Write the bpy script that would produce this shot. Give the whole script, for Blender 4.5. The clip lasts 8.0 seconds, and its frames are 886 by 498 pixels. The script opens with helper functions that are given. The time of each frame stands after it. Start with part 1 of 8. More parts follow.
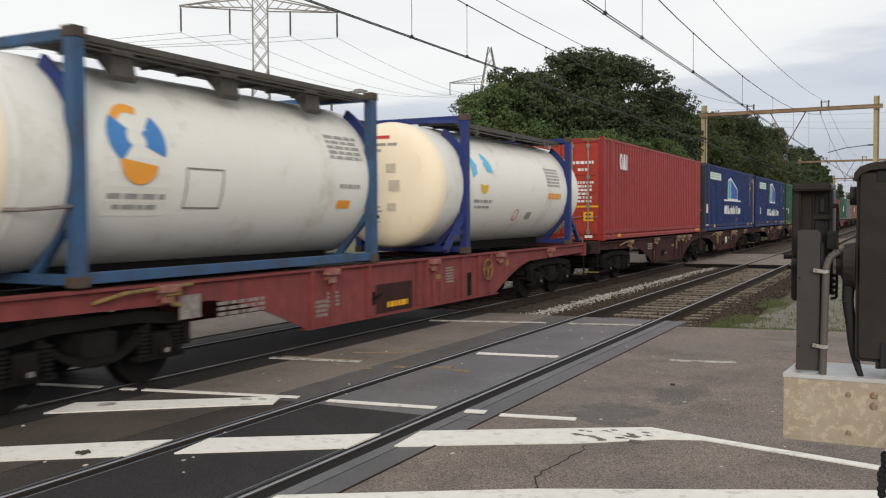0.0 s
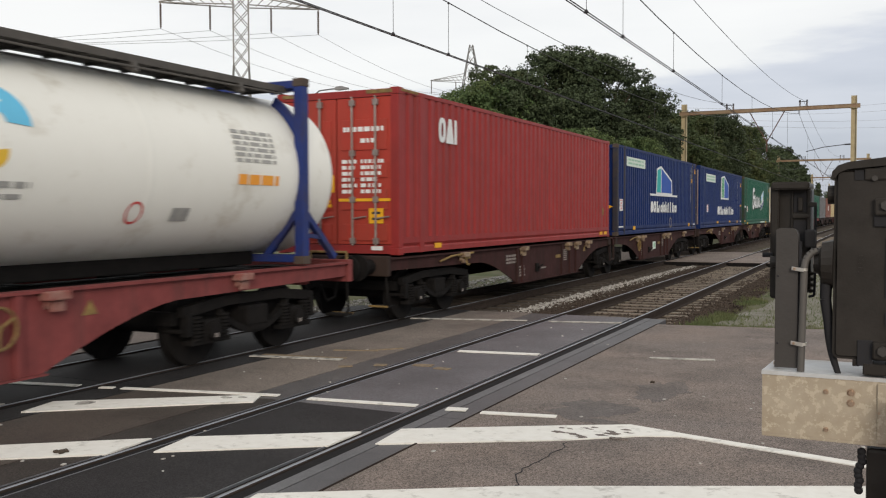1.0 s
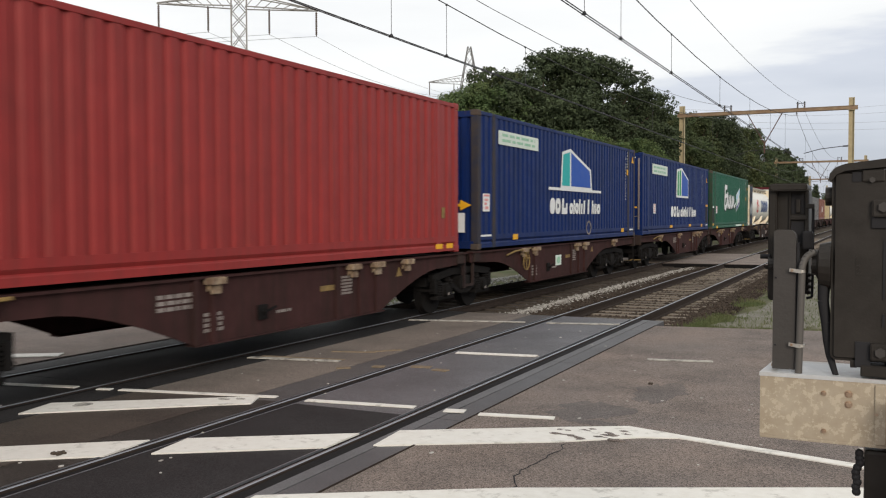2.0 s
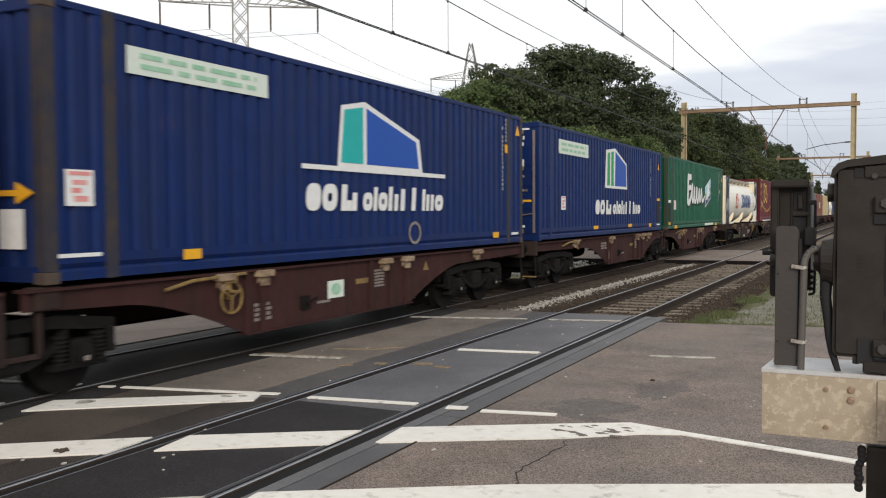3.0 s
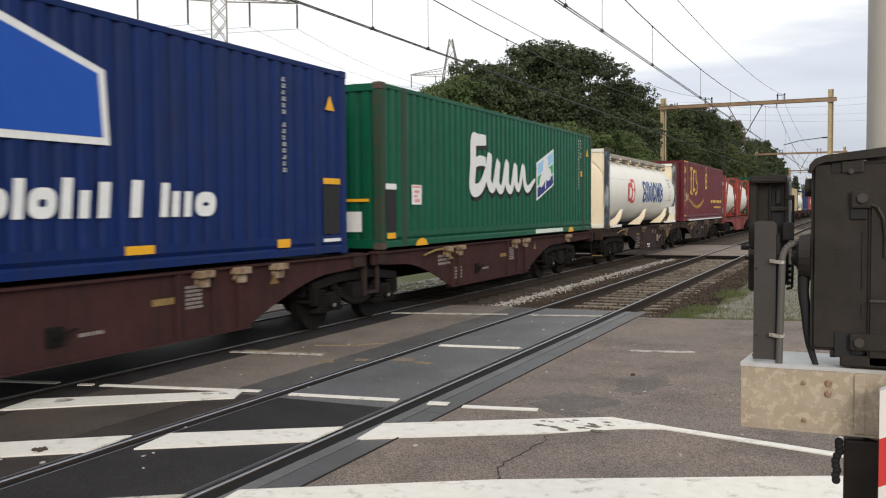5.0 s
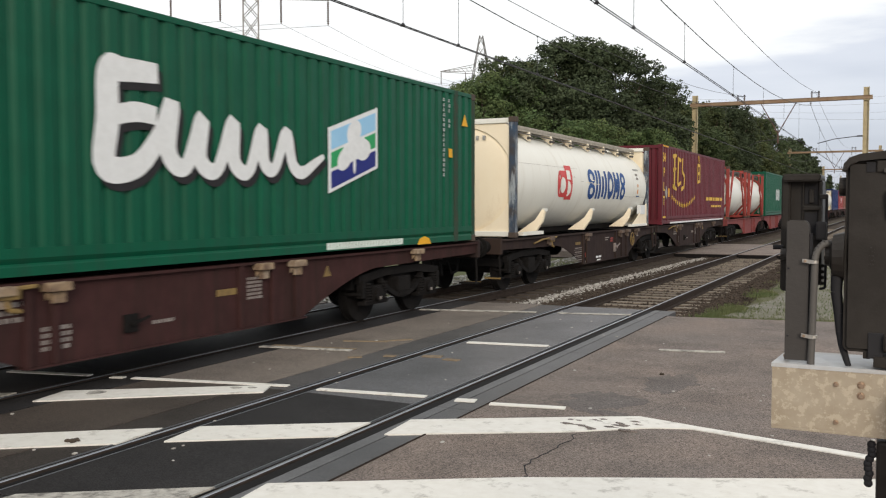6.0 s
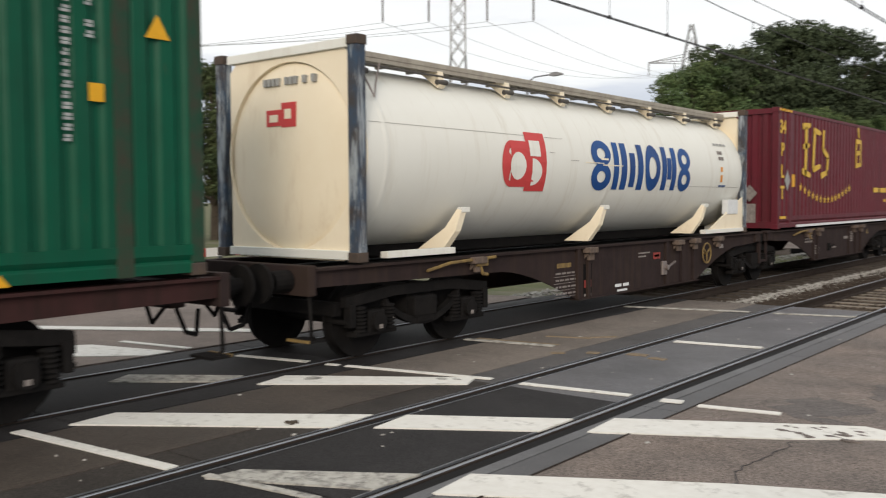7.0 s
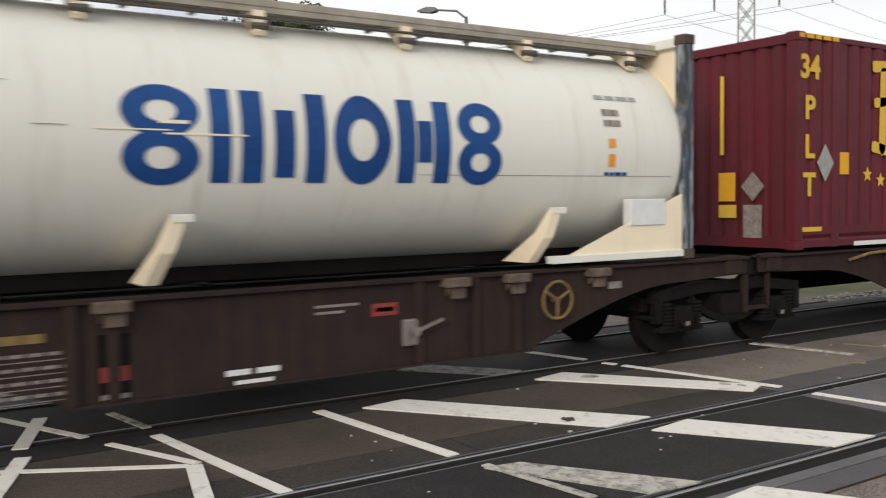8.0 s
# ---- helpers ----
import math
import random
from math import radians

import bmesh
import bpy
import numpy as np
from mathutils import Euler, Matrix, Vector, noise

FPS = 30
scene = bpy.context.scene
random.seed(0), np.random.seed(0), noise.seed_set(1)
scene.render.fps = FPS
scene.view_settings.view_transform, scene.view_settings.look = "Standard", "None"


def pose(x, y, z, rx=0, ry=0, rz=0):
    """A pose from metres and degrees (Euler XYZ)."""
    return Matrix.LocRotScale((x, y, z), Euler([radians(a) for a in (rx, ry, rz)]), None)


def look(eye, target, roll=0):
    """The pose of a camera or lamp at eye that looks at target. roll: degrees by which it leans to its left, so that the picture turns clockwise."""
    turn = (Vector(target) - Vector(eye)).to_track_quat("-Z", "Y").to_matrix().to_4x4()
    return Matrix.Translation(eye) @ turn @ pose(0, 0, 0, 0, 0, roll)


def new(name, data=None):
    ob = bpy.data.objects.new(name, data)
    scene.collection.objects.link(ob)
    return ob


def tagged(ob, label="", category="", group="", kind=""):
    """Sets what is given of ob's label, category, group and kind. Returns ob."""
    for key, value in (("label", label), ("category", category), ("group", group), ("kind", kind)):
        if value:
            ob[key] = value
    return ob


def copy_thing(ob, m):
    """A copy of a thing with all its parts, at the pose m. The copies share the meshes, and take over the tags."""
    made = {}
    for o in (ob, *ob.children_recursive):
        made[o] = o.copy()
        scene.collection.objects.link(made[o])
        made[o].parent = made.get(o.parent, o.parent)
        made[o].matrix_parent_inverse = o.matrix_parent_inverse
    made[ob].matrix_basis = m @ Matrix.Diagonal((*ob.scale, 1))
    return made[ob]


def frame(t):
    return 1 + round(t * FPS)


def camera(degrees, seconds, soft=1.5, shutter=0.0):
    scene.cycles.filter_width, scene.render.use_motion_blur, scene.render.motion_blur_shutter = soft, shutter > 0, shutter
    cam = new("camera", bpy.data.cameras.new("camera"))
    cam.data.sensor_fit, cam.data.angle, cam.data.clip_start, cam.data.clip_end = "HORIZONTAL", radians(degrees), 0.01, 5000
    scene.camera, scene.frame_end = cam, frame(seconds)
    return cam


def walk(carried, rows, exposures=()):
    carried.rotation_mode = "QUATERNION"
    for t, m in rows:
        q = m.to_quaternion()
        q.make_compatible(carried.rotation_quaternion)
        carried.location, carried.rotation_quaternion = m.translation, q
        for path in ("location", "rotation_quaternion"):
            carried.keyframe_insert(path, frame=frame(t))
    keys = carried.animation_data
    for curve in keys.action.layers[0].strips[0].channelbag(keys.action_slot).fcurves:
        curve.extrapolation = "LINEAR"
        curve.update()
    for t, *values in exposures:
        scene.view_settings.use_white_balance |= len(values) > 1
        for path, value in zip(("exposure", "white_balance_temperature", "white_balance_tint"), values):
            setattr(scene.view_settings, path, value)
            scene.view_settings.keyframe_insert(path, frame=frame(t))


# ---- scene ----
EYE = 1.9
cam = camera(52.0, 8.0, soft=1.15, shutter=0.22)
PATH = [
    (0.0, pose(0, 0, EYE, 87.925, 0.273, 26.971)),
    (0.5, pose(0, 0, EYE, 87.778, 0.163, 26.230)),
    (1.0, pose(0, 0, EYE, 87.787, 0.161, 25.792)),
    (1.5, pose(0, 0, EYE, 87.937, 0.111, 25.628)),
    (3.0, pose(0, 0, EYE, 87.687, 0.251, 25.783)),
    (3.5, pose(0, 0, EYE, 87.647, 0.301, 25.583)),
    (4.0, pose(0, 0, EYE, 87.592, 0.293, 25.008)),
    (5.5, pose(0, 0, EYE, 87.337, 0.429, 24.558)),
    (6.0, pose(0, 0, EYE, 87.240, 0.041, 26.388)),
    (6.5, pose(0, 0, EYE, 87.086, -0.193, 29.481)),
    (7.0, pose(0, 0, EYE, 86.983, 0.299, 39.194)),
    (7.2, pose(0, 0, EYE, 86.970, 0.250, 43.600)),
    (7.5, pose(0, 0, EYE, 87.076, 0.140, 49.239)),
    (8.0, pose(0, 0, EYE, 86.995, 0.707, 56.588))
]
walk(cam, PATH, [(0.0, 0.0), (1.5, 0.05), (3.0, 0.2), (5.5, 0.22), (6.5, 0.2), (7.0, 0.14), (7.5, 0.08), (8.0, 0.1)])

# ---- world and light: late, thinly overcast evening ----
world = bpy.data.worlds.new("evening_sky")
scene.world = world
world.use_nodes = True
wn, wl = world.node_tree.nodes, world.node_tree.links
for n in list(wn):
    wn.remove(n)
w_out = wn.new("ShaderNodeOutputWorld")
w_bg = wn.new("ShaderNodeBackground")
w_sky = wn.new("ShaderNodeTexSky")
w_sky.sky_type, w_sky.sun_disc = "NISHITA", False
w_sky.sun_elevation, w_sky.sun_rotation = radians(20), radians(160)
w_dim = wn.new("ShaderNodeMixRGB")
w_dim.blend_type, w_dim.inputs[0].default_value, w_dim.inputs[2].default_value = "MULTIPLY", 1.0, (0.11, 0.11, 0.11, 1)
w_co = wn.new("ShaderNodeTexCoord")
w_map = wn.new("ShaderNodeMapping")
w_map.inputs["Scale"].default_value = (1.6, 1.6, 9.0)
w_noise = wn.new("ShaderNodeTexNoise")
w_noise.inputs["Scale"].default_value, w_noise.inputs["Detail"].default_value = 1.7, 7
w_sep = wn.new("ShaderNodeSeparateXYZ")
w_add = wn.new("ShaderNodeMath")
w_add.operation = "MULTIPLY_ADD"
w_add.inputs[1].default_value = 0.28
w_ramp = wn.new("ShaderNodeValToRGB")
re = w_ramp.color_ramp.elements
re[0].position, re[0].color = 0.19, (0.50, 0.53, 0.62, 1)
re[1].position, re[1].color = 0.36, (1.02, 1.01, 0.99, 1)
e = re.new(0.27)
e.color = (0.68, 0.70, 0.77, 1)
e = re.new(0.30)
e.color = (0.95, 0.945, 0.935, 1)
w_mix = wn.new("ShaderNodeMixRGB")
w_mix.inputs[0].default_value = 0.88
wl.new(w_co.outputs["Generated"], w_map.inputs[0])
wl.new(w_map.outputs[0], w_noise.inputs["Vector"])
wl.new(w_co.outputs["Generated"], w_sep.inputs[0])
wl.new(w_noise.outputs["Fac"], w_add.inputs[0])
wl.new(w_sep.outputs["Z"], w_add.inputs[2])
wl.new(w_add.outputs[0], w_ramp.inputs[0])
wl.new(w_sky.outputs[0], w_dim.inputs[1])
wl.new(w_dim.outputs[0], w_mix.inputs[1])
wl.new(w_ramp.outputs[0], w_mix.inputs[2])
wl.new(w_mix.outputs[0], w_bg.inputs[0])
w_bg.inputs[1].default_value = 1.0
wl.new(w_bg.outputs[0], w_out.inputs[0])

sun = new("sun", bpy.data.lights.new("sun", "SUN"))
sun.data.energy, sun.data.angle, sun.data.color = 1.6, radians(20), (1.0, 0.87, 0.72)
sun.matrix_world = look((8, -13, 5.5), (0, 0, 0))


# ---- materials ----
def mat(name, base, rough=0.6, metal=0.0, other=None, scale=6.0, amount=0.5, fine=60.0, bump=0.1, stain=None, stain_scale=1.3, stain_amount=0.0, streak=False, vary=0.0, spec=0.22, bands=(0.45, 0.62), rust=0.0):
    """A worn surface: two colours mixed by a middle-sized noise, a stain at large scale, fine relief."""
    m = bpy.data.materials.new(name)
    m.use_nodes = True
    nt = m.node_tree
    nn, ll = nt.nodes, nt.links
    b = nn["Principled BSDF"]
    b.inputs["Roughness"].default_value, b.inputs["Metallic"].default_value = rough, metal
    b.inputs["Specular IOR Level"].default_value = spec
    co = nn.new("ShaderNodeTexCoord")
    n1 = nn.new("ShaderNodeTexNoise")
    n1.inputs["Scale"].default_value, n1.inputs["Detail"].default_value, n1.inputs["Roughness"].default_value = scale, 6, 0.62
    src = co.outputs["Object"]
    ll.new(src, n1.inputs["Vector"])
    other = other or tuple(c * 0.72 for c in base)
    mix = nn.new("ShaderNodeMixRGB")
    mix.inputs[1].default_value, mix.inputs[2].default_value = (*base, 1), (*other, 1)
    r1 = nn.new("ShaderNodeMapRange")
    r1.inputs[1].default_value, r1.inputs[2].default_value, r1.inputs[4].default_value = 0.35, 0.7, amount
    ll.new(n1.outputs["Fac"], r1.inputs[0])
    ll.new(r1.outputs[0], mix.inputs[0])
    last = mix.outputs[0]
    nf = nn.new("ShaderNodeTexNoise")
    nf.inputs["Scale"].default_value, nf.inputs["Detail"].default_value = fine, 3
    ll.new(src, nf.inputs["Vector"])
    if stain:
        ns = nn.new("ShaderNodeTexNoise")
        ns.inputs["Scale"].default_value, ns.inputs["Detail"].default_value, ns.inputs["Roughness"].default_value = stain_scale, 8, 0.7
        mp = nn.new("ShaderNodeMapping")
        mp.inputs["Scale"].default_value = (1, 3.0, 0.22) if streak else (1, 1, 1)
        ll.new(src, mp.inputs[0])
        ll.new(mp.outputs[0], ns.inputs["Vector"])
        r2 = nn.new("ShaderNodeMapRange")
        r2.inputs[1].default_value, r2.inputs[2].default_value, r2.inputs[4].default_value = bands[0], bands[1], stain_amount
        ll.new(ns.outputs["Fac"], r2.inputs[0])
        mx = nn.new("ShaderNodeMixRGB")
        mx.inputs[2].default_value = (*stain, 1)
        ll.new(r2.outputs[0], mx.inputs[0])
        ll.new(last, mx.inputs[1])
        last = mx.outputs[0]
    if rust:
        nr = nn.new("ShaderNodeTexNoise")
        nr.inputs["Scale"].default_value, nr.inputs["Detail"].default_value, nr.inputs["Roughness"].default_value = 3.2, 9, 0.75
        mq = nn.new("ShaderNodeMapping")
        mq.inputs["Location"].default_value, mq.inputs["Scale"].default_value = (7, 3, 1), (1, 2.4, 0.35)
        ll.new(src, mq.inputs[0])
        ll.new(mq.outputs[0], nr.inputs["Vector"])
        r3 = nn.new("ShaderNodeMapRange")
        r3.inputs[1].default_value, r3.inputs[2].default_value, r3.inputs[4].default_value = 0.62, 0.70, rust
        ll.new(nr.outputs["Fac"], r3.inputs[0])
        mr = nn.new("ShaderNodeMixRGB")
        mr.inputs[2].default_value = (0.085, 0.045, 0.028, 1)
        ll.new(r3.outputs[0], mr.inputs[0])
        ll.new(last, mr.inputs[1])
        last = mr.outputs[0]
    if vary:
        oi = nn.new("ShaderNodeObjectInfo")
        rv = nn.new("ShaderNodeMapRange")
        rv.inputs[3].default_value, rv.inputs[4].default_value = 1 - vary, 1 + vary
        ll.new(oi.outputs["Random"], rv.inputs[0])
        hv = nn.new("ShaderNodeHueSaturation")
        ll.new(rv.outputs[0], hv.inputs["Value"])
        ll.new(last, hv.inputs["Color"])
        last = hv.outputs[0]
    ll.new(last, b.inputs["Base Color"])
    rr = nn.new("ShaderNodeMapRange")
    rr.inputs[3].default_value, rr.inputs[4].default_value = max(rough - 0.12, 0.02), min(rough + 0.12, 1)
    ll.new(n1.outputs["Fac"], rr.inputs[0])
    ll.new(rr.outputs[0], b.inputs["Roughness"])
    if bump:
        bp = nn.new("ShaderNodeBump")
        bp.inputs["Strength"].default_value, bp.inputs["Distance"].default_value = bump, 0.01
        ll.new(nf.outputs["Fac"], bp.inputs["Height"])
        ll.new(bp.outputs[0], b.inputs["Normal"])
    return m


def asphalt(name, base, warm, speck=0.5, rough=0.85, spec=0.22):
    """Asphalt: stony grain of light and dark chips, wide stains."""
    m = mat(name, base, rough, 0, warm, 0.55, 0.9, 130, 0.5 if rough > 0.7 else 0.2, tuple(c * 0.55 for c in base), 0.9, 0.55, spec=spec)
    nn, ll = m.node_tree.nodes, m.node_tree.links
    b = nn["Principled BSDF"]
    old = b.inputs["Base Color"].links[0].from_socket
    co = nn.new("ShaderNodeTexCoord")
    vo = nn.new("ShaderNodeTexVoronoi")
    vo.inputs["Scale"].default_value = 120
    ll.new(co.outputs["Object"], vo.inputs["Vector"])
    hv = nn.new("ShaderNodeHueSaturation")
    mr = nn.new("ShaderNodeMapRange")
    sp = nn.new("ShaderNodeSeparateXYZ")
    ll.new(vo.outputs["Color"], sp.inputs[0])
    ll.new(sp.outputs["X"], mr.inputs[0])
    mr.inputs[3].default_value, mr.inputs[4].default_value = 1 - speck, 1 + speck
    ll.new(mr.outputs[0], hv.inputs["Value"])
    ll.new(old, hv.inputs["Color"])
    ll.new(hv.outputs[0], b.inputs["Base Color"])
    return m


M = {}
M["asphalt"] = asphalt("asphalt", (0.175, 0.150, 0.137), (0.215, 0.172, 0.147), 0.6)
M["asphalt_brown"] = asphalt("asphalt_brown", (0.064, 0.053, 0.046), (0.080, 0.064, 0.053), 0.55, 0.6, 0.3)
M["asphalt_paler"] = asphalt("asphalt_paler", (0.165, 0.142, 0.124), (0.195, 0.165, 0.142), 0.5, 0.65, 0.3)
M["asphalt_pale"] = asphalt("asphalt_pale", (0.225, 0.19, 0.168), (0.20, 0.16, 0.138), 0.3)
M["panel_grey"] = asphalt("panel_grey", (0.075, 0.072, 0.073), (0.11, 0.104, 0.102), 0.5, 0.6, 0.3)
M["panel_dark"] = asphalt("panel_dark", (0.023, 0.022, 0.0235), (0.036, 0.034, 0.0345), 0.6, 0.7, 0.18)
M["panel_mid"] = asphalt("panel_paler", (0.122, 0.122, 0.132), (0.088, 0.087, 0.093), 0.5, 0.5, 0.4)
M["rubber"] = mat("flangeway_rubber", (0.012, 0.012, 0.013), 0.8, 0, (0.022, 0.021, 0.021), 5, 0.7, 60, 0.2, spec=0.1)
M["panel_blue"] = asphalt("panel_blue", (0.085, 0.086, 0.092), (0.062, 0.062, 0.066), 0.25, 0.5, 0.5)
M["panel_pale"] = asphalt("panel_pale", (0.135, 0.138, 0.145), (0.085, 0.086, 0.092), 0.2, 0.55, 0.4)
M["ochre_worn"] = mat("ochre_road_wear", (0.26, 0.20, 0.13), 0.9, 0, (0.13, 0.105, 0.085), 14, 0.9, 90, 0.3)
M["panel_brown"] = asphalt("panel_brown", (0.040, 0.035, 0.032), (0.055, 0.047, 0.042), 0.6, 0.7, 0.2)
M["tar"] = asphalt("tar", (0.128, 0.116, 0.112), (0.165, 0.138, 0.124), 0.5)
M["paint_road"] = mat("road_paint", (0.74, 0.73, 0.69), 0.7, 0, (0.62, 0.60, 0.55), 9, 0.6, 120, 0.3, (0.25, 0.24, 0.22), 4.5, 0.75, bands=(0.56, 0.72))
M["paint_worn"] = mat("road_paint_worn", (0.50, 0.49, 0.45), 0.8, 0, (0.33, 0.31, 0.28), 12, 0.8, 120, 0.3, (0.10, 0.095, 0.09), 7, 0.8, bands=(0.47, 0.62))
M["rail_top"] = mat("rail_steel", (0.34, 0.36, 0.40), 0.40, 0.8, (0.26, 0.27, 0.29), 8, 0.6, 90, 0.05)
M["rust"] = mat("rust", (0.042, 0.032, 0.027), 0.85, 0, (0.026, 0.022, 0.02), 9, 0.8, 90, 0.4, spec=0.06)
# Darker sleeper tone, used for the far track.
M["sleeper_dark"] = mat("sleeper_dark_wood", (0.075, 0.062, 0.052), 0.9, 0, (0.05, 0.042, 0.036), 5, 0.9, 60, 0.4, vary=0.2)
M["sleeper"] = mat("sleeper_wood", (0.205, 0.175, 0.142), 0.9, 0, (0.125, 0.105, 0.085), 5, 0.9, 60, 0.4, vary=0.2)
M["ballast"] = mat("ballast_stone", (0.072, 0.056, 0.045), 0.9, 0, (0.042, 0.035, 0.03), 4, 0.9, 40, 0.5, spec=0.06)
M["ballast_pale"] = mat("ballast_pale", (0.52, 0.51, 0.48), 0.9, 0, (0.16, 0.145, 0.13), 9, 0.9, 40, 0.5)
M["soil"] = mat("soil", (0.070, 0.056, 0.045), 0.95, 0, (0.045, 0.038, 0.032), 1.8, 0.9, 14, 1.0, (0.10, 0.085, 0.07), 6, 0.6, spec=0.06)
M["grass_ground"] = mat("grass_ground", (0.075, 0.095, 0.035), 0.95, 0, (0.13, 0.12, 0.06), 0.7, 0.9, 30, 1.0, (0.17, 0.155, 0.12), 0.5, 0.7)
M["gravel"] = mat("verge_gravel", (0.205, 0.198, 0.172), 0.95, 0, (0.125, 0.118, 0.092), 3.4, 0.9, 40, 1.0, (0.095, 0.10, 0.05), 0.9, 0.5)
# Galvanised top face; the sky's light is put into this paler tone.
M["zinc"] = mat("zinc_sky_lit", (0.52, 0.54, 0.56), 0.5, 0.1, (0.42, 0.43, 0.44), 14, 0.8, 80, 0.04, (0.34, 0.31, 0.27), 6, 0.5, spec=0.4)
M["grass"] = mat("grass_blade", (0.075, 0.105, 0.040), 0.85, 0, (0.15, 0.145, 0.075), 0.8, 0.9, 20, 0)
M["leaf"] = mat("leaf", (0.068, 0.092, 0.042), 0.65, 0, (0.034, 0.052, 0.025), 0.6, 0.9, 8, 0, (0.085, 0.085, 0.033), 0.5, 0.5, vary=0.18, spec=0.10)
M["leaf_dark"] = mat("leaf_dark", (0.058, 0.076, 0.040), 0.6, 0, (0.034, 0.048, 0.027), 0.6, 0.9, 8, 0, vary=0.15, spec=0.10)
M["leaf_fresh"] = mat("leaf_fresh", (0.082, 0.125, 0.050), 0.55, 0, (0.046, 0.075, 0.032), 0.6, 0.9, 8, 0, (0.11, 0.12, 0.045), 0.5, 0.5, vary=0.15, spec=0.10)
for key in ("leaf", "leaf_dark", "leaf_fresh"):
    ln_, ll_ = M[key].node_tree.nodes, M[key].node_tree.links
    lb_ = ln_["Principled BSDF"]
    ge_, hs_, mr_ = ln_.new("ShaderNodeNewGeometry"), ln_.new("ShaderNodeHueSaturation"), ln_.new("ShaderNodeMapRange")
    mr_.inputs[3].default_value, mr_.inputs[4].default_value = 0.70, 1.32
    ll_.new(ge_.outputs["Random Per Island"], mr_.inputs[0])
    ll_.new(mr_.outputs[0], hs_.inputs["Value"])
    ll_.new(lb_.inputs["Base Color"].links[0].from_socket, hs_.inputs["Color"])
    ll_.new(hs_.outputs[0], lb_.inputs["Base Color"])
M["bark"] = mat("bark", (0.10, 0.08, 0.06), 0.9, 0, (0.05, 0.042, 0.034), 6, 0.8, 20, 0.8)
M["cream_pole"] = mat("portal_paint", (0.42, 0.36, 0.23), 0.6, 0.1, (0.30, 0.25, 0.16), 3, 0.7, 40, 0.1)
M["beam_paint"] = mat("portal_beam_paint", (0.27, 0.20, 0.13), 0.7, 0.1, (0.20, 0.12, 0.08), 2, 0.8, 40, 0.1)
M["hanger_rust"] = mat("hanger_rust", (0.13, 0.075, 0.065), 0.8, 0, (0.09, 0.055, 0.05), 6, 0.7, 40, 0.1)
M["stop_worn"] = mat("stop_worn_paint", (0.30, 0.22, 0.14), 0.8, 0, (0.085, 0.05, 0.042), 9, 0.95, 60, 0.2, (0.42, 0.36, 0.28), 5, 0.5)
M["stop_red"] = mat("stop_red_paint", (0.22, 0.07, 0.06), 0.75, 0, (0.30, 0.20, 0.17), 9, 0.8, 60, 0.2)
M["stop_dark"] = mat("stop_dark_paint", (0.085, 0.065, 0.055), 0.8, 0, (0.19, 0.14, 0.11), 9, 0.8, 60, 0.2)
M["wire"] = mat("wire", (0.06, 0.06, 0.065), 0.6, 0.6, None, 4, 0.4, 40, 0)
M["steel_far"] = mat("pylon_steel", (0.24, 0.235, 0.23), 0.6, 0.4, (0.18, 0.175, 0.17), 2, 0.6, 30, 0)
M["insulator"] = mat("insulator", (0.09, 0.06, 0.05), 0.4, 0, None, 4, 0.4, 40, 0)
M["lamp_grey"] = mat("lamp_grey", (0.16, 0.165, 0.175), 0.5, 0.5, None, 4, 0.4, 40, 0)
M["house_white"] = mat("house_white", (0.7, 0.69, 0.66), 0.8, 0, (0.6, 0.58, 0.55), 1, 0.5, 10, 0)
M["white_plastic"] = mat("white_board", (0.75, 0.74, 0.72), 0.5, 0, (0.62, 0.6, 0.57), 3, 0.5, 40, 0)
M["red_board"] = mat("red_board", (0.58, 0.05, 0.045), 0.5, 0, (0.45, 0.04, 0.035), 3, 0.5, 40, 0)
# train
DIRT = (0.055, 0.042, 0.035)
M["c_red"] = mat("container_red", (0.265, 0.028, 0.027), 0.48, 0, (0.22, 0.024, 0.024), 3, 0.7, 40, 0.06, (0.12, 0.03, 0.026), 2.0, 0.35, True, rust=0.25)
# Brighter copy of the red, with the sun on the end put into it.
M["c_red_lit"] = mat("container_red_sunlit", (0.37, 0.045, 0.030), 0.5, 0, (0.32, 0.037, 0.027), 3, 0.7, 40, 0.06, (0.16, 0.05, 0.035), 2.0, 0.35, True)
M["c_blue"] = mat("container_blue", (0.0028, 0.0185, 0.108), 0.5, 0, (0.0028, 0.0145, 0.080), 3, 0.7, 40, 0.06, (0.014, 0.022, 0.055), 2.2, 0.5, True, rust=0.5, spec=0.14)
M["c_green"] = mat("container_green", (0.0015, 0.083, 0.044), 0.45, 0, (0.0015, 0.066, 0.035), 3, 0.7, 40, 0.06, (0.016, 0.052, 0.034), 2.2, 0.4, True, rust=0.4, spec=0.16)
M["c_maroon"] = mat("container_maroon", (0.115, 0.014, 0.024), 0.5, 0, (0.092, 0.012, 0.020), 3, 0.7, 40, 0.06, (0.05, 0.02, 0.02), 2.2, 0.4, True)
M["c_brown"] = mat("container_brown", (0.20, 0.07, 0.045), 0.5, 0, (0.15, 0.05, 0.035), 3, 0.7, 40, 0.06, DIRT, 2, 0.4, True)
M["c_grey"] = mat("container_grey", (0.14, 0.145, 0.15), 0.5, 0, (0.10, 0.10, 0.11), 3, 0.7, 40, 0.06, DIRT, 2, 0.4, True)
M["c_tan"] = mat("container_tan", (0.50, 0.40, 0.22), 0.5, 0, (0.42, 0.33, 0.18), 3, 0.7, 40, 0.06, DIRT, 2, 0.4, True)
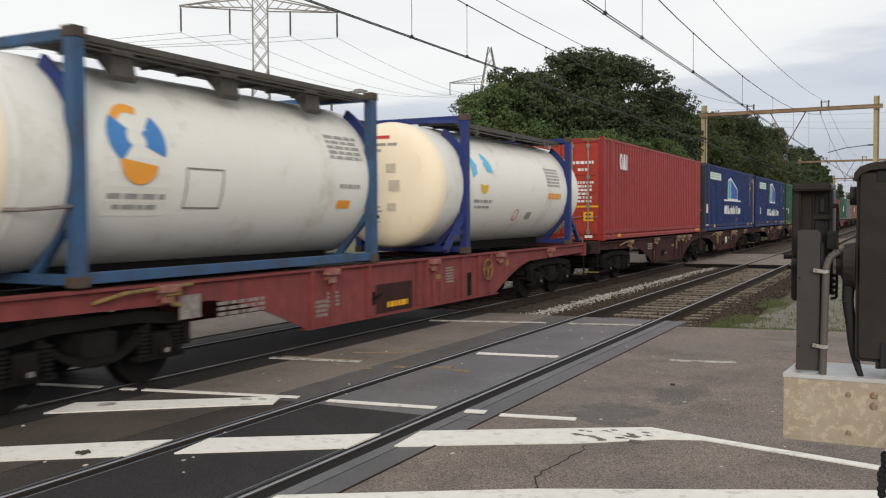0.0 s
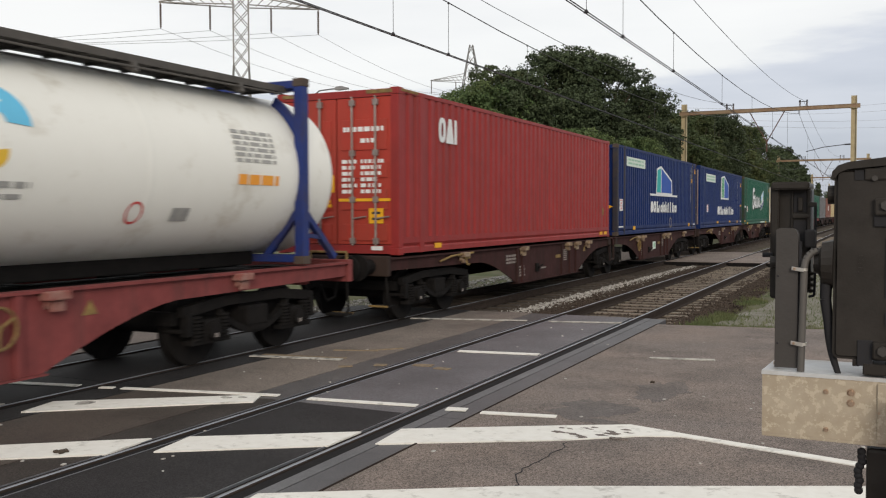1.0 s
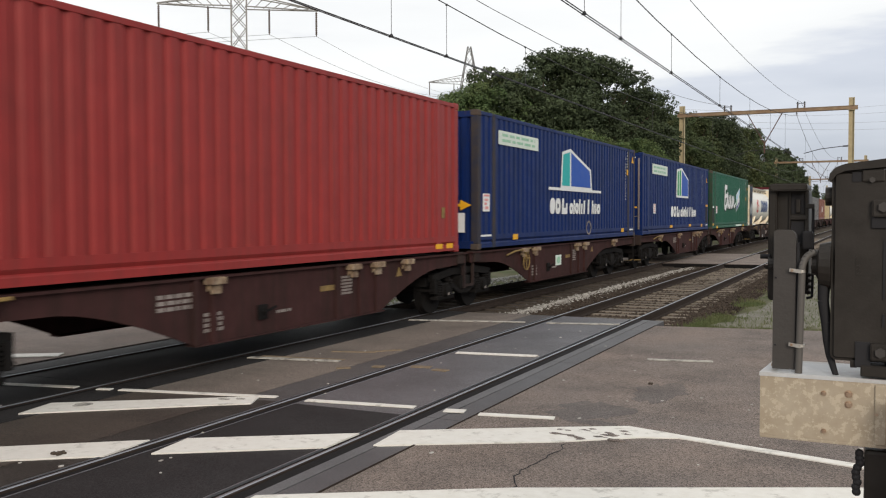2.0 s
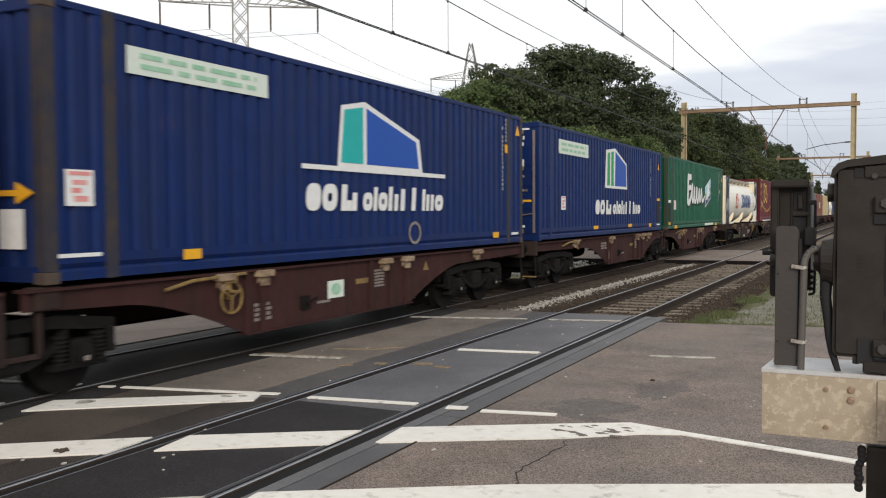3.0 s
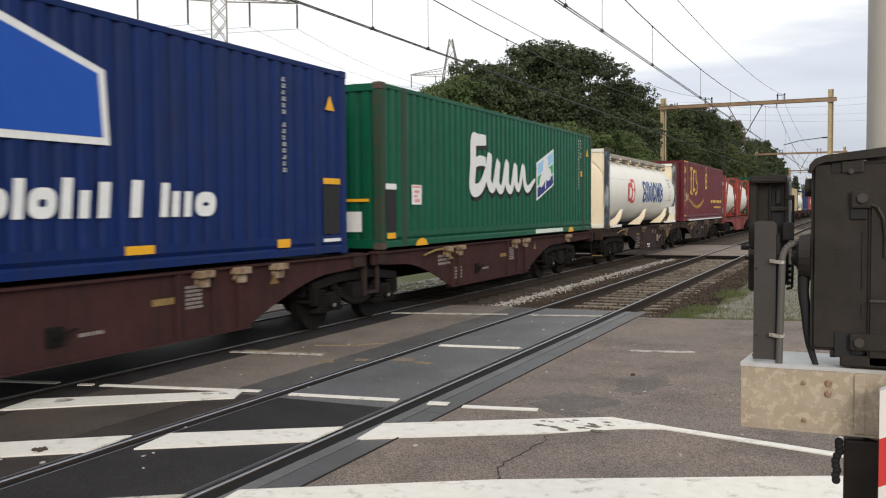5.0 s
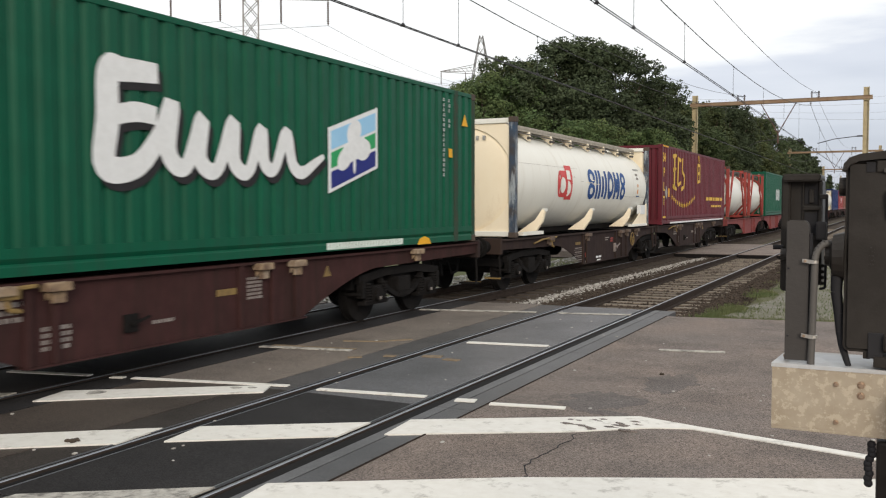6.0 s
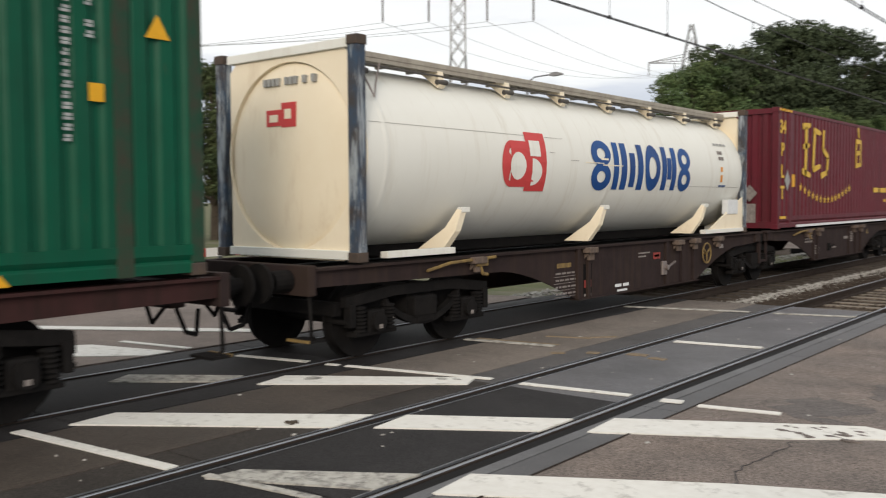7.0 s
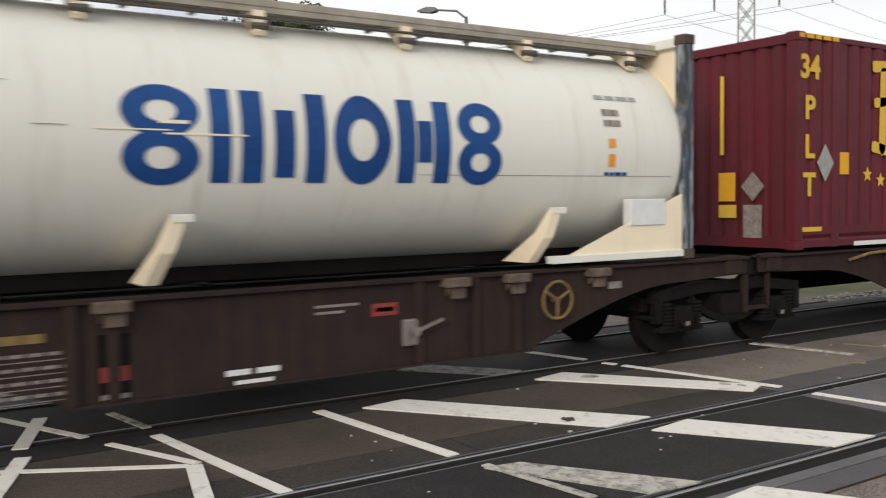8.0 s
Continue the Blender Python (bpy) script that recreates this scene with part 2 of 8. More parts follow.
M["post_green"] = mat("post_green_worn", (0.012, 0.055, 0.032), 0.7, 0, (0.055, 0.040, 0.030), 5, 0.8, 60, 0.2)
M["post_navy"] = mat("post_navy_worn", (0.022, 0.026, 0.045), 0.7, 0, (0.06, 0.045, 0.034), 5, 0.8, 60, 0.2)
M["post_rust"] = mat("post_rusted", (0.062, 0.050, 0.044), 0.75, 0, (0.10, 0.07, 0.05), 8, 0.7, 60, 0.2)
M["tank_white"] = mat("tank_white", (0.735, 0.74, 0.695), 0.45, 0, (0.69, 0.69, 0.64), 0.7, 0.6, 30, 0.0, (0.52, 0.48, 0.40), 1.6, 0.45, True, bands=(0.54, 0.74))
# Cream of brackets and saddles; on the ends it carries warm sunlight.
M["cream_and_lit_end"] = mat("cream_and_lit_end", (0.84, 0.755, 0.59), 0.48, 0, (0.80, 0.70, 0.53), 2, 0.6, 30, 0.02, (0.50, 0.36, 0.22), 2.2, 0.45, True, bands=(0.55, 0.75))
M["tank_grey"] = mat("tank_grey", (0.75, 0.76, 0.725), 0.42, 0, (0.70, 0.705, 0.665), 0.7, 0.6, 30, 0.0, (0.40, 0.36, 0.28), 1.5, 0.5, False, bands=(0.53, 0.70))
M["blue_frame"] = mat("frame_blue", (0.045, 0.105, 0.215), 0.5, 0.1, (0.035, 0.08, 0.17), 5, 0.6, 50, 0.1, DIRT, 3, 0.5)
M["navy_frame"] = mat("frame_navy", (0.020, 0.038, 0.17), 0.5, 0.1, (0.016, 0.03, 0.13), 5, 0.6, 50, 0.1, DIRT, 3, 0.4)
M["worn_post"] = mat("post_worn_blue", (0.060, 0.052, 0.050), 0.65, 0.1, (0.040, 0.085, 0.15), 3.2, 0.9, 60, 0.3, (0.36, 0.40, 0.43), 6, 0.85, True, bands=(0.50, 0.60))
M["red_frame"] = mat("frame_red", (0.30, 0.050, 0.042), 0.6, 0.1, (0.22, 0.042, 0.036), 5, 0.6, 50, 0.1, DIRT, 3, 0.4)
M["walkway"] = mat("walkway", (0.085, 0.08, 0.075), 0.7, 0.3, (0.13, 0.12, 0.11), 5, 0.7, 40, 0.2)
M["walkway_pale"] = mat("walkway_pale", (0.42, 0.39, 0.33), 0.6, 0.2, (0.25, 0.22, 0.19), 5, 0.7, 40, 0.2)
M["w_red"] = mat("wagon_red", (0.205, 0.050, 0.049), 0.7, 0, (0.13, 0.034, 0.034), 4, 0.8, 50, 0.15, (0.075, 0.036, 0.034), 2.4, 0.75, True, bands=(0.5, 0.72))
M["w_brown"] = mat("wagon_brown", (0.053, 0.0245, 0.024), 0.75, 0, (0.037, 0.0185, 0.0185), 4, 0.8, 50, 0.15, (0.028, 0.019, 0.017), 1.8, 0.7, True, spec=0.06)
M["w_dark"] = mat("wagon_dark", (0.034, 0.024, 0.024), 0.75, 0, (0.026, 0.0195, 0.0195), 4, 0.8, 50, 0.15, (0.055, 0.038, 0.028), 1.8, 0.4, True, spec=0.06)
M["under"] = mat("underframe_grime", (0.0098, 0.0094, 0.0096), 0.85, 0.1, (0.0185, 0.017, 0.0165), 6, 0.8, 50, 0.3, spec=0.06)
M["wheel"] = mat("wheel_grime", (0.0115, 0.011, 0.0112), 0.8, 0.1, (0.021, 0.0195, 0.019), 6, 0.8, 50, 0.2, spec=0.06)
M["steel_rod"] = mat("lock_rod", (0.30, 0.27, 0.26), 0.5, 0.6, (0.20, 0.15, 0.13), 8, 0.7, 60, 0.1)
M["ochre"] = mat("ochre_paint", (0.25, 0.17, 0.06), 0.7, 0, (0.09, 0.062, 0.038), 10, 0.8, 60, 0.1)
M["yellow"] = mat("yellow_sticker", (0.72, 0.38, 0.02), 0.5, 0, (0.62, 0.32, 0.02), 8, 0.5, 60, 0)
M["white"] = mat("white_lettering", (0.71, 0.735, 0.75), 0.5, 0, (0.58, 0.60, 0.61), 10, 0.6, 60, 0)
M["dim_white"] = mat("faded_lettering", (0.27, 0.245, 0.23), 0.7, 0, (0.12, 0.10, 0.095), 14, 0.8, 60, 0)
M["black"] = mat("black_lettering", (0.03, 0.03, 0.033), 0.6, 0, None, 8, 0.5, 60, 0, spec=0.06)
M["grey_letter"] = mat("grey_lettering", (0.27, 0.275, 0.27), 0.6, 0, (0.45, 0.45, 0.43), 14, 0.6, 60, 0)
M["logo_pale"] = mat("logo_pale_blue", (0.25, 0.50, 0.74), 0.5, 0, (0.34, 0.58, 0.78), 3, 0.7, 60, 0)
M["navy_field"] = mat("logo_navy", (0.010, 0.018, 0.16), 0.5, 0, (0.016, 0.026, 0.20), 3, 0.7, 60, 0)
M["pale_green"] = mat("faded_green_lettering", (0.22, 0.46, 0.32), 0.6, 0, (0.40, 0.58, 0.46), 9, 0.8, 60, 0)
M["pale_mark"] = mat("worn_white_marks", (0.42, 0.44, 0.44), 0.6, 0, (0.24, 0.26, 0.27), 12, 0.8, 60, 0)
M["banner"] = mat("banner_white", (0.62, 0.70, 0.65), 0.6, 0, (0.54, 0.62, 0.58), 6, 0.7, 60, 0)
M["faint_grey"] = mat("faded_sticker", (0.56, 0.51, 0.42), 0.6, 0, (0.46, 0.41, 0.34), 9, 0.8, 60, 0)
M["pale_red"] = mat("faded_red_print", (0.62, 0.22, 0.22), 0.6, 0, (0.68, 0.42, 0.40), 14, 0.8, 60, 0)
M["logo_mid"] = mat("logo_mid_blue", (0.055, 0.20, 0.50), 0.5, 0, (0.09, 0.27, 0.56), 3, 0.6, 60, 0)
M["cyan"] = mat("logo_cyan", (0.012, 0.38, 0.38), 0.5, 0, None, 4, 0.2, 60, 0)
M["logo_blue"] = mat("logo_blue", (0.008, 0.068, 0.37), 0.5, 0, (0.014, 0.085, 0.42), 4, 0.5, 60, 0)
M["deep_blue"] = mat("logo_deep_blue", (0.009, 0.045, 0.18), 0.5, 0, (0.018, 0.11, 0.36), 0.9, 0.6, 60, 0)
M["sky_blue"] = mat("logo_sky_blue", (0.13, 0.48, 0.72), 0.5, 0, None, 4, 0.2, 60, 0)
M["logo_red"] = mat("logo_red", (0.56, 0.06, 0.06), 0.5, 0, (0.48, 0.055, 0.055), 4, 0.4, 60, 0)
M["logo_green"] = mat("logo_green", (0.02, 0.30, 0.10), 0.5, 0, None, 4, 0.2, 60, 0)
M["orange"] = mat("logo_orange", (0.78, 0.30, 0.045), 0.5, 0, (0.70, 0.40, 0.06), 4, 0.5, 60, 0)
M["gold"] = mat("logo_gold", (0.68, 0.44, 0.05), 0.5, 0, (0.55, 0.36, 0.05), 6, 0.5, 60, 0)
# signal by the camera
M["galv"] = mat("galvanised", (0.42, 0.365, 0.285), 0.5, 0.2, (0.33, 0.275, 0.20), 12, 0.9, 80, 0.03, (0.52, 0.46, 0.36), 34, 0.75, spec=0.4, bands=(0.52, 0.56))
M["dark_plastic"] = mat("dark_housing", (0.021, 0.0185, 0.0165), 0.45, 0, (0.031, 0.027, 0.024), 10, 0.6, 140, 0.05, (0.042, 0.038, 0.035), 7, 0.4, spec=0.20)
M["channel_grey"] = mat("channel_grey", (0.062, 0.058, 0.056), 0.5, 0.2, (0.05, 0.047, 0.045), 8, 0.6, 80, 0.1)
M["conduit"] = mat("conduit_grey", (0.10, 0.095, 0.09), 0.55, 0, None, 8, 0.4, 80, 0.1)
M["bolt"] = mat("bolt", (0.45, 0.36, 0.28), 0.4, 0.8, (0.35, 0.22, 0.14), 30, 0.7, 80, 0)
M["clip"] = mat("clip_steel", (0.62, 0.60, 0.56), 0.35, 0.7, None, 20, 0.4, 80, 0)
M["post_cream"] = mat("signal_post", (0.47, 0.455, 0.405), 0.5, 0, (0.42, 0.40, 0.36), 3, 0.5, 60, 0.04)


# ---- mesh helpers ----
def box(bm, x0, x1, y0, y1, z0, z1, bevel=0.0):
    r = bmesh.ops.create_cube(bm, size=1)
    vs = r["verts"]
    for v in vs:
        v.co = ((x0 + x1) / 2 + v.co.x * (x1 - x0), (y0 + y1) / 2 + v.co.y * (y1 - y0), (z0 + z1) / 2 + v.co.z * (z1 - z0))
    if bevel:
        es = list({e for v in vs for e in v.link_edges})
        bmesh.ops.bevel(bm, geom=es, offset=bevel, segments=2, affect="EDGES", profile=0.6)
    return bm


def prism(bm, outline, axis, a, b):
    """Extrudes an outline of 2D points along an axis ('x': points are (y, z); 'y': (x, z); 'z': (x, y))."""
    put = {"x": lambda p, c: (c, p[0], p[1]), "y": lambda p, c: (p[0], c, p[1]), "z": lambda p, c: (p[0], p[1], c)}[axis]
    lo = [bm.verts.new(put(p, a)) for p in outline]
    hi = [bm.verts.new(put(p, b)) for p in outline]
    n = len(outline)
    bm.faces.new(lo[::-1])
    bm.faces.new(hi)
    for i in range(n):
        bm.faces.new((lo[i], lo[(i + 1) % n], hi[(i + 1) % n], hi[i]))
    bmesh.ops.recalc_face_normals(bm, faces=bm.faces[:])
    return bm


def rod(bm, a, b, r, seg=8, r2=None):
    """A round bar from a to b."""
    a, b = Vector(a), Vector(b)
    d = b - a
    m = Matrix.Translation((a + b) / 2) @ d.to_track_quat("Z", "Y").to_matrix().to_4x4()
    bmesh.ops.create_cone(bm, cap_ends=True, segments=seg, radius1=r, radius2=r if r2 is None else r2, depth=d.length, matrix=m)
    return bm


def tube(bm, pts, r, seg=8):
    for a, b in zip(pts, pts[1:]):
        rod(bm, a, b, r, seg)
    return bm


def strut(bm, a, b, w, d=None):
    """A square bar from a to b."""
    a, b = Vector(a), Vector(b)
    q = (b - a).to_track_quat("Z", "Y").to_matrix().to_4x4()
    r = bmesh.ops.create_cube(bm, size=1)
    m = Matrix.Translation((a + b) / 2) @ q @ Matrix.Diagonal((w, d or w, (b - a).length, 1))
    bmesh.ops.transform(bm, matrix=m, verts=r["verts"])
    return bm


def lathe(bm, profile, axis_point, seg=40):
    """Turns a profile of (along y, radius) round an axis that runs along y through (x, z)."""
    ax, az = axis_point
    rings = []
    for y, r in profile:
        if r < 1e-4:
            rings.append([bm.verts.new((ax, y, az))])
        else:
            rings.append([bm.verts.new((ax + r * math.cos(2 * math.pi * k / seg), y, az + r * math.sin(2 * math.pi * k / seg))) for k in range(seg)])
    for p, q in zip(rings, rings[1:]):
        for k in range(seg):
            f = [p[k % len(p)], p[(k + 1) % len(p)], q[(k + 1) % len(q)], q[k % len(q)]]
            f = list(dict.fromkeys(f))
            if len(f) > 2:
                bm.faces.new(f)
    bmesh.ops.recalc_face_normals(bm, faces=bm.faces[:])
    return bm


def mesh_of(name, bm, material, smooth=False):
    me = bpy.data.meshes.new(name)
    bm.to_mesh(me)
    bm.free()
    me.materials.append(material)
    if smooth:
        me.polygons.foreach_set("use_smooth", [True] * len(me.polygons))
        me.set_sharp_from_angle(angle=radians(38))
    return me


def part(name, bm, material, parent, label="", smooth=False):
    ob = new(name, mesh_of(name, bm, material, smooth))
    ob.parent = parent
    if name in ("inscription", "sign_lettering", "stripes"):
        tagged(ob, label, kind="stuff")
    elif label:
        tagged(ob, label)
    return ob


def thing(name, bm, material, label, category, group="", smooth=False, kind=""):
    return tagged(new(name, mesh_of(name, bm, material, smooth)), label, category, group, kind)


def holder(name, at, label, category, group="", kind=""):
    ob = new(name)
    ob.location = at
    return tagged(ob, label, category, group, kind)


def B():
    return bmesh.new()


# ---- ground, road and tracks ----
NEAR, FAR, GAUGE = -4.73, -8.60, 1.47          # centres of the two tracks, distance of rail centres
END = 16.4                                     # the crossing's far end


def slab(name, outline, top, bottom, material, label, kind="structure", category="road"):
    return thing(name, prism(B(), outline, "z", bottom, top), material, label, category, kind=kind)


g = B()
bmesh.ops.create_grid(g, x_segments=60, y_segments=60, size=1)
for v in g.verts:
    v.co = (math.copysign(abs(v.co.x) ** 3, v.co.x) * 2500, math.copysign(abs(v.co.y) ** 3, v.co.y) * 2500, -0.34)
thing("ground", g, M["grass_ground"], "wide flat ground of dry grass and soil", "ground", kind="structure")

slab("road", [(-3.45, -40), (60, -40), (60, 25.0), (0.1, 16.2), (-3.45, 15.6)], -0.006, -0.3, M["asphalt"], "worn grey-brown asphalt road surface beside the crossing")
slab("road", [(-7.28, -40), (-6.03, -40), (-6.03, 7.70), (-7.28, 7.425)], -0.008, -0.3, M["asphalt_brown"], "brownish asphalt strip between the two tracks")
# The strip is paler from the thin line at y 7.4 onward.
slab("road", [(-7.28, 7.426), (-6.03, 7.701), (-6.03, 16.45), (-7.28, 16.3)], -0.0075, -0.3, M["asphalt_paler"], "paler worn asphalt strip between the two tracks")
slab("road", [(-40, -40), (-9.98, -40), (-9.98, 15.0), (-14, 14.4), (-40, 9)], -0.006, -0.3, M["asphalt_pale"], "pale asphalt road beyond the far track")
slab("verge", [(-3.1, 15.72), (0.1, 16.27), (60, 25.1), (60, 400), (-2.2, 400), (-2.2, 20)], -0.07, -0.32, M["gravel"], "grassy gravel verge beside the track", category="verge")
slab("kerb", [(-2.9, 15.72), (0.1, 16.215), (60, 25.02), (60, 25.10), (0.1, 16.29), (-2.9, 15.80)], -0.02, -0.3, M["asphalt_pale"], "low worn kerb at the edge of the asphalt", category="kerb")
slab("path", [(-14, 36.5), (-1, 37.0), (12, 38), (12, 47), (-14, 46.5)], -0.03, -0.3, M["asphalt_pale"], "pale second crossing road over the tracks", category="road")
# Dark strip before the slab stands in for its shaded step.
slab("path_edge", [(-12, 36.38), (-1.5, 36.9), (-1.5, 36.98), (-12, 36.47)], -0.04, -0.3, M["under"], "dark strip painted as the shaded step of the second crossing", category="kerb")

for c, nm in ((NEAR, "near"), (FAR, "far")):
    ti = tagged(new("track"), "railway track with rusty rails on concrete sleepers in ballast", "track", kind="structure")
    for s in (-1, 1):
        x = c + s * GAUGE / 2
        prof = [(x - 0.036, 0.0), (x + 0.036, 0.0), (x + 0.036, -0.04), (x + 0.01, -0.055), (x + 0.01, -0.13), (x + 0.07, -0.15), (x + 0.07, -0.16), (x - 0.07, -0.16), (x - 0.07, -0.15), (x - 0.01, -0.13), (x - 0.01, -0.055), (x - 0.036, -0.04)]
        rail = part("rail", prism(B(), prof, "y", -60, 420), M["rust"], ti, "rusty rail web")
        part("rail_head", prism(B(), [(x - 0.014, 0.0), (x + 0.014, 0.0), (x + 0.009, 0.006), (x - 0.009, 0.006)], "y", -60, 420), M["rail_top"], rail, "polished steel rail head")
    bed = [(c - 1.85, -0.34), (c - 1.5, -0.20), (c + 1.5, -0.20), (c + 1.85, -0.34)]
    part("ballast_bed", prism(B(), bed, "y", END - 0.1, 420), M["soil"], ti, "brown ballast bed")
    # between the rails and beside them: rubber and concrete panels with open flangeways
    cuts = [-30, -22, -14, -7, -3.6, 0.35, 4.0, 7.62, 11.25, 14.85, END]
    for a, b in zip(cuts, cuts[1:]):
        inner = box(B(), c - GAUGE / 2 + 0.125, c + GAUGE / 2 - 0.10, a + 0.006, b - 0.006, -0.2, -0.008, 0)
        part("inner_panel", inner, M["panel_mid"] if a > 7 and c == NEAR else M["panel_dark"], ti, "paler grey panel" if a > 7 and c == NEAR else "")
        right_w = 0.52 if c == NEAR else 0.54
        if c == NEAR:
            part("outer_panel", box(B(), c + GAUGE / 2 + 0.15, c + GAUGE / 2 + 0.27, a + 0.006, b - 0.006, -0.2, -0.006, 0), M["panel_pale"], ti, "pale worn panel edge")
        part("outer_panel", box(B(), c + GAUGE / 2 + (0.28 if c == NEAR else 0.10), c + GAUGE / 2 + right_w, a + 0.006, b - 0.006, -0.2, -0.010, 0), M["panel_blue"] if c == NEAR else M["panel_dark"], ti)
        part("outer_panel", box(B(), c - GAUGE / 2 - 0.55, c - GAUGE / 2 - 0.085, a + 0.006, b - 0.006, -0.2, -0.010, 0), M["panel_grey"] if a > 7 and c == NEAR else M["panel_brown"] if c == NEAR else M["panel_dark"], ti)
    for s in (-1, 1):
        x = c + s * GAUGE / 2
        outer = 0.148 if c == NEAR and s > 0 else 0.085
        for a, b, top in ((x - (0.098 if s > 0 else 0.084), x - 0.038, -0.022 if s > 0 else -0.012), (x + 0.038, x + (outer if s > 0 else 0.123), -0.010 if s > 0 else -0.014)):
            part("flangeway_seal", box(B(), a, b, -30, END, -0.15, top, 0), M["rubber"], ti, "black rubber seal beside the rail")
    if c == NEAR:
        for x in (c - GAUGE / 2 - 0.0895, c - GAUGE / 2 + 0.1275, c + GAUGE / 2 - 0.1005):
            part("seal_edge", box(B(), x - 0.005, x + 0.005, -30, END, -0.1, -0.004, 0), M["rail_top"], ti, "worn steel edge of the rubber seal")
# steel edge of the outer panels against the asphalt
thing("panel_edge", box(B(), -3.462, -3.448, -40, 15.6, -0.1, 0.002), M["rust"], "thin steel edging along the crossing panels", "trim", kind="structure")


LAID = [0]


def strip(name, a, b, w, material, z=0.0, label="thin white road marking line"):
    LAID[0] += 1
    z += 0.0008 + LAID[0] * 0.00012
    a, b = Vector((*a, 0)), Vector((*b, 0))
    n = Vector((-(b - a).y, (b - a).x, 0)).normalized() * w / 2
    p = [(a - n), (b - n), (b + n), (a + n)]
    return thing(name, prism(B(), [(q.x, q.y) for q in p], "z", z - 0.006, z + 0.004), material, label, "marking", "road markings", kind="structure")


def band(outline, material, label="broad white hatching band on the asphalt", z=0.0):
    return thing("road_marking", prism(B(), outline, "z", z - 0.010, z + 0.004), material, label, "marking", "road markings", kind="structure")


band([(-5.23, 5.48), (-4.07, 6.24), (-4.07, 6.77), (-5.31, 5.99)], M["paint_road"])
band([(-7.37, 3.94), (-5.52, 5.27), (-5.56, 5.81), (-7.45, 4.43)], M["paint_road"])
band([(-3.75, 6.46), (-2.41, 7.22), (-2.30, 7.30), (-1.82, 7.66), (-1.52, 7.77), (-1.54, 7.90), (-2.01, 8.03), (-2.56, 7.73), (-3.80, 7.01)], M["paint_road"], "broad white hatching band with cracked, worn paint")
strip("road_marking", (-1.56, 7.84), (0.9, 7.22), 0.11, M["paint_road"])
band([(-7.46, 6.06), (-5.72, 7.40), (-5.86, 7.72), (-7.58, 6.55)], M["paint_road"])
strip("road_marking", (-7.48, 7.38), (-5.68, 7.78), 0.09, M["paint_road"])
strip("road_marking", (-7.74, 7.31), (-7.58, 7.36), 0.08, M["paint_road"])
band([(-3.74, 4.46), (-2.3, 5.30), (2.6, 7.35), (2.6, 7.95), (-0.13, 6.87), (-2.29, 5.85), (-3.80, 4.95)], M["paint_road"], "broad white hatching band across the asphalt lane")
band([(-5.18, 3.74), (-4.10, 4.28), (-4.07, 4.73), (-5.14, 4.03)], M["paint_worn"], "broad white hatching band, scuffed grey by tyres")
strip("road_marking", (-5.24, 3.79), (-4.25, 3.93), 0.07, M["paint_worn"])
strip("road_marking", (-7.50, 3.55), (-5.57, 3.74), 0.11, M["paint_road"])
strip("road_marking", (-5.30, 7.77), (-4.13, 7.94), 0.10, M["paint_road"])
strip("road_marking", (-5.26, 11.37), (-4.15, 11.54), 0.14, M["paint_road"])
strip("road_marking", (-3.43, 7.92), (-2.72, 8.06), 0.10, M["paint_road"])
strip("road_marking", (-3.80, 7.93), (-3.60, 7.97), 0.13, M["paint_road"])
strip("road_marking", (-7.71, 14.60), (-5.66, 15.14), 0.14, M["paint_worn"])
strip("road_marking", (-5.27, 15.17), (-4.05, 15.50), 0.14, M["paint_worn"])
strip("road_marking", (-2.73, 11.88), (-1.92, 12.05), 0.10, M["paint_worn"], label="almost worn away white line")
strip("road_marking", (-7.62, 9.82), (-6.33, 10.05), 0.12, M["paint_worn"], label="almost worn away white line")
# crossing figure of narrow lines near the left lane
strip("road_marking", (-7.45, 1.69), (-6.49, 2.10), 0.07, M["paint_road"])
strip("road_marking", (-7.50, 2.08), (-5.48, 2.36), 0.10, M["paint_road"])
strip("road_marking", (-6.46, 2.06), (-5.62, 1.86), 0.12, M["paint_road"])
strip("road_marking", (-7.25, 0.60), (-6.47, 2.02), 0.07, M["paint_road"])
strip("road_marking", (-7.42, 1.06), (-6.4, 0.70), 0.12, M["paint_road"])
strip("road_marking", (-8.97, 1.06), (-7.77, 1.58), 0.08, M["paint_road"])
strip("road_marking", (-8.55, 1.96), (-7.79, 2.09), 0.08, M["paint_worn"])
strip("road_marking", (-8.72, 1.40), (-7.70, 1.08), 0.12, M["paint_road"])
# beyond and between the far rails
band([(-8.80, 5.15), (-7.92, 5.86), (-7.95, 6.27), (-9.00, 5.52)], M["paint_worn"], "broad hatching band, scuffed grey between the far rails")
band([(-12.6, 4.0), (-9.95, 6.36), (-9.95, 6.75), (-11.3, 6.40), (-12.9, 4.5)], M["paint_road"])
band([(-11.6, 3.1), (-9.98, 4.45), (-9.98, 4.85), (-11.9, 3.5)], M["paint_road"])
strip("road_marking", (-11.25, 6.80), (-10.0, 7.02), 0.10, M["paint_road"])
strip("road_marking", (-9.05, 7.05), (-8.02, 7.28), 0.10, M["paint_road"])
strip("road_marking", (-14.5, 6.2), (-10.1, 8.9), 0.3, M["paint_road"])

random.seed(5)
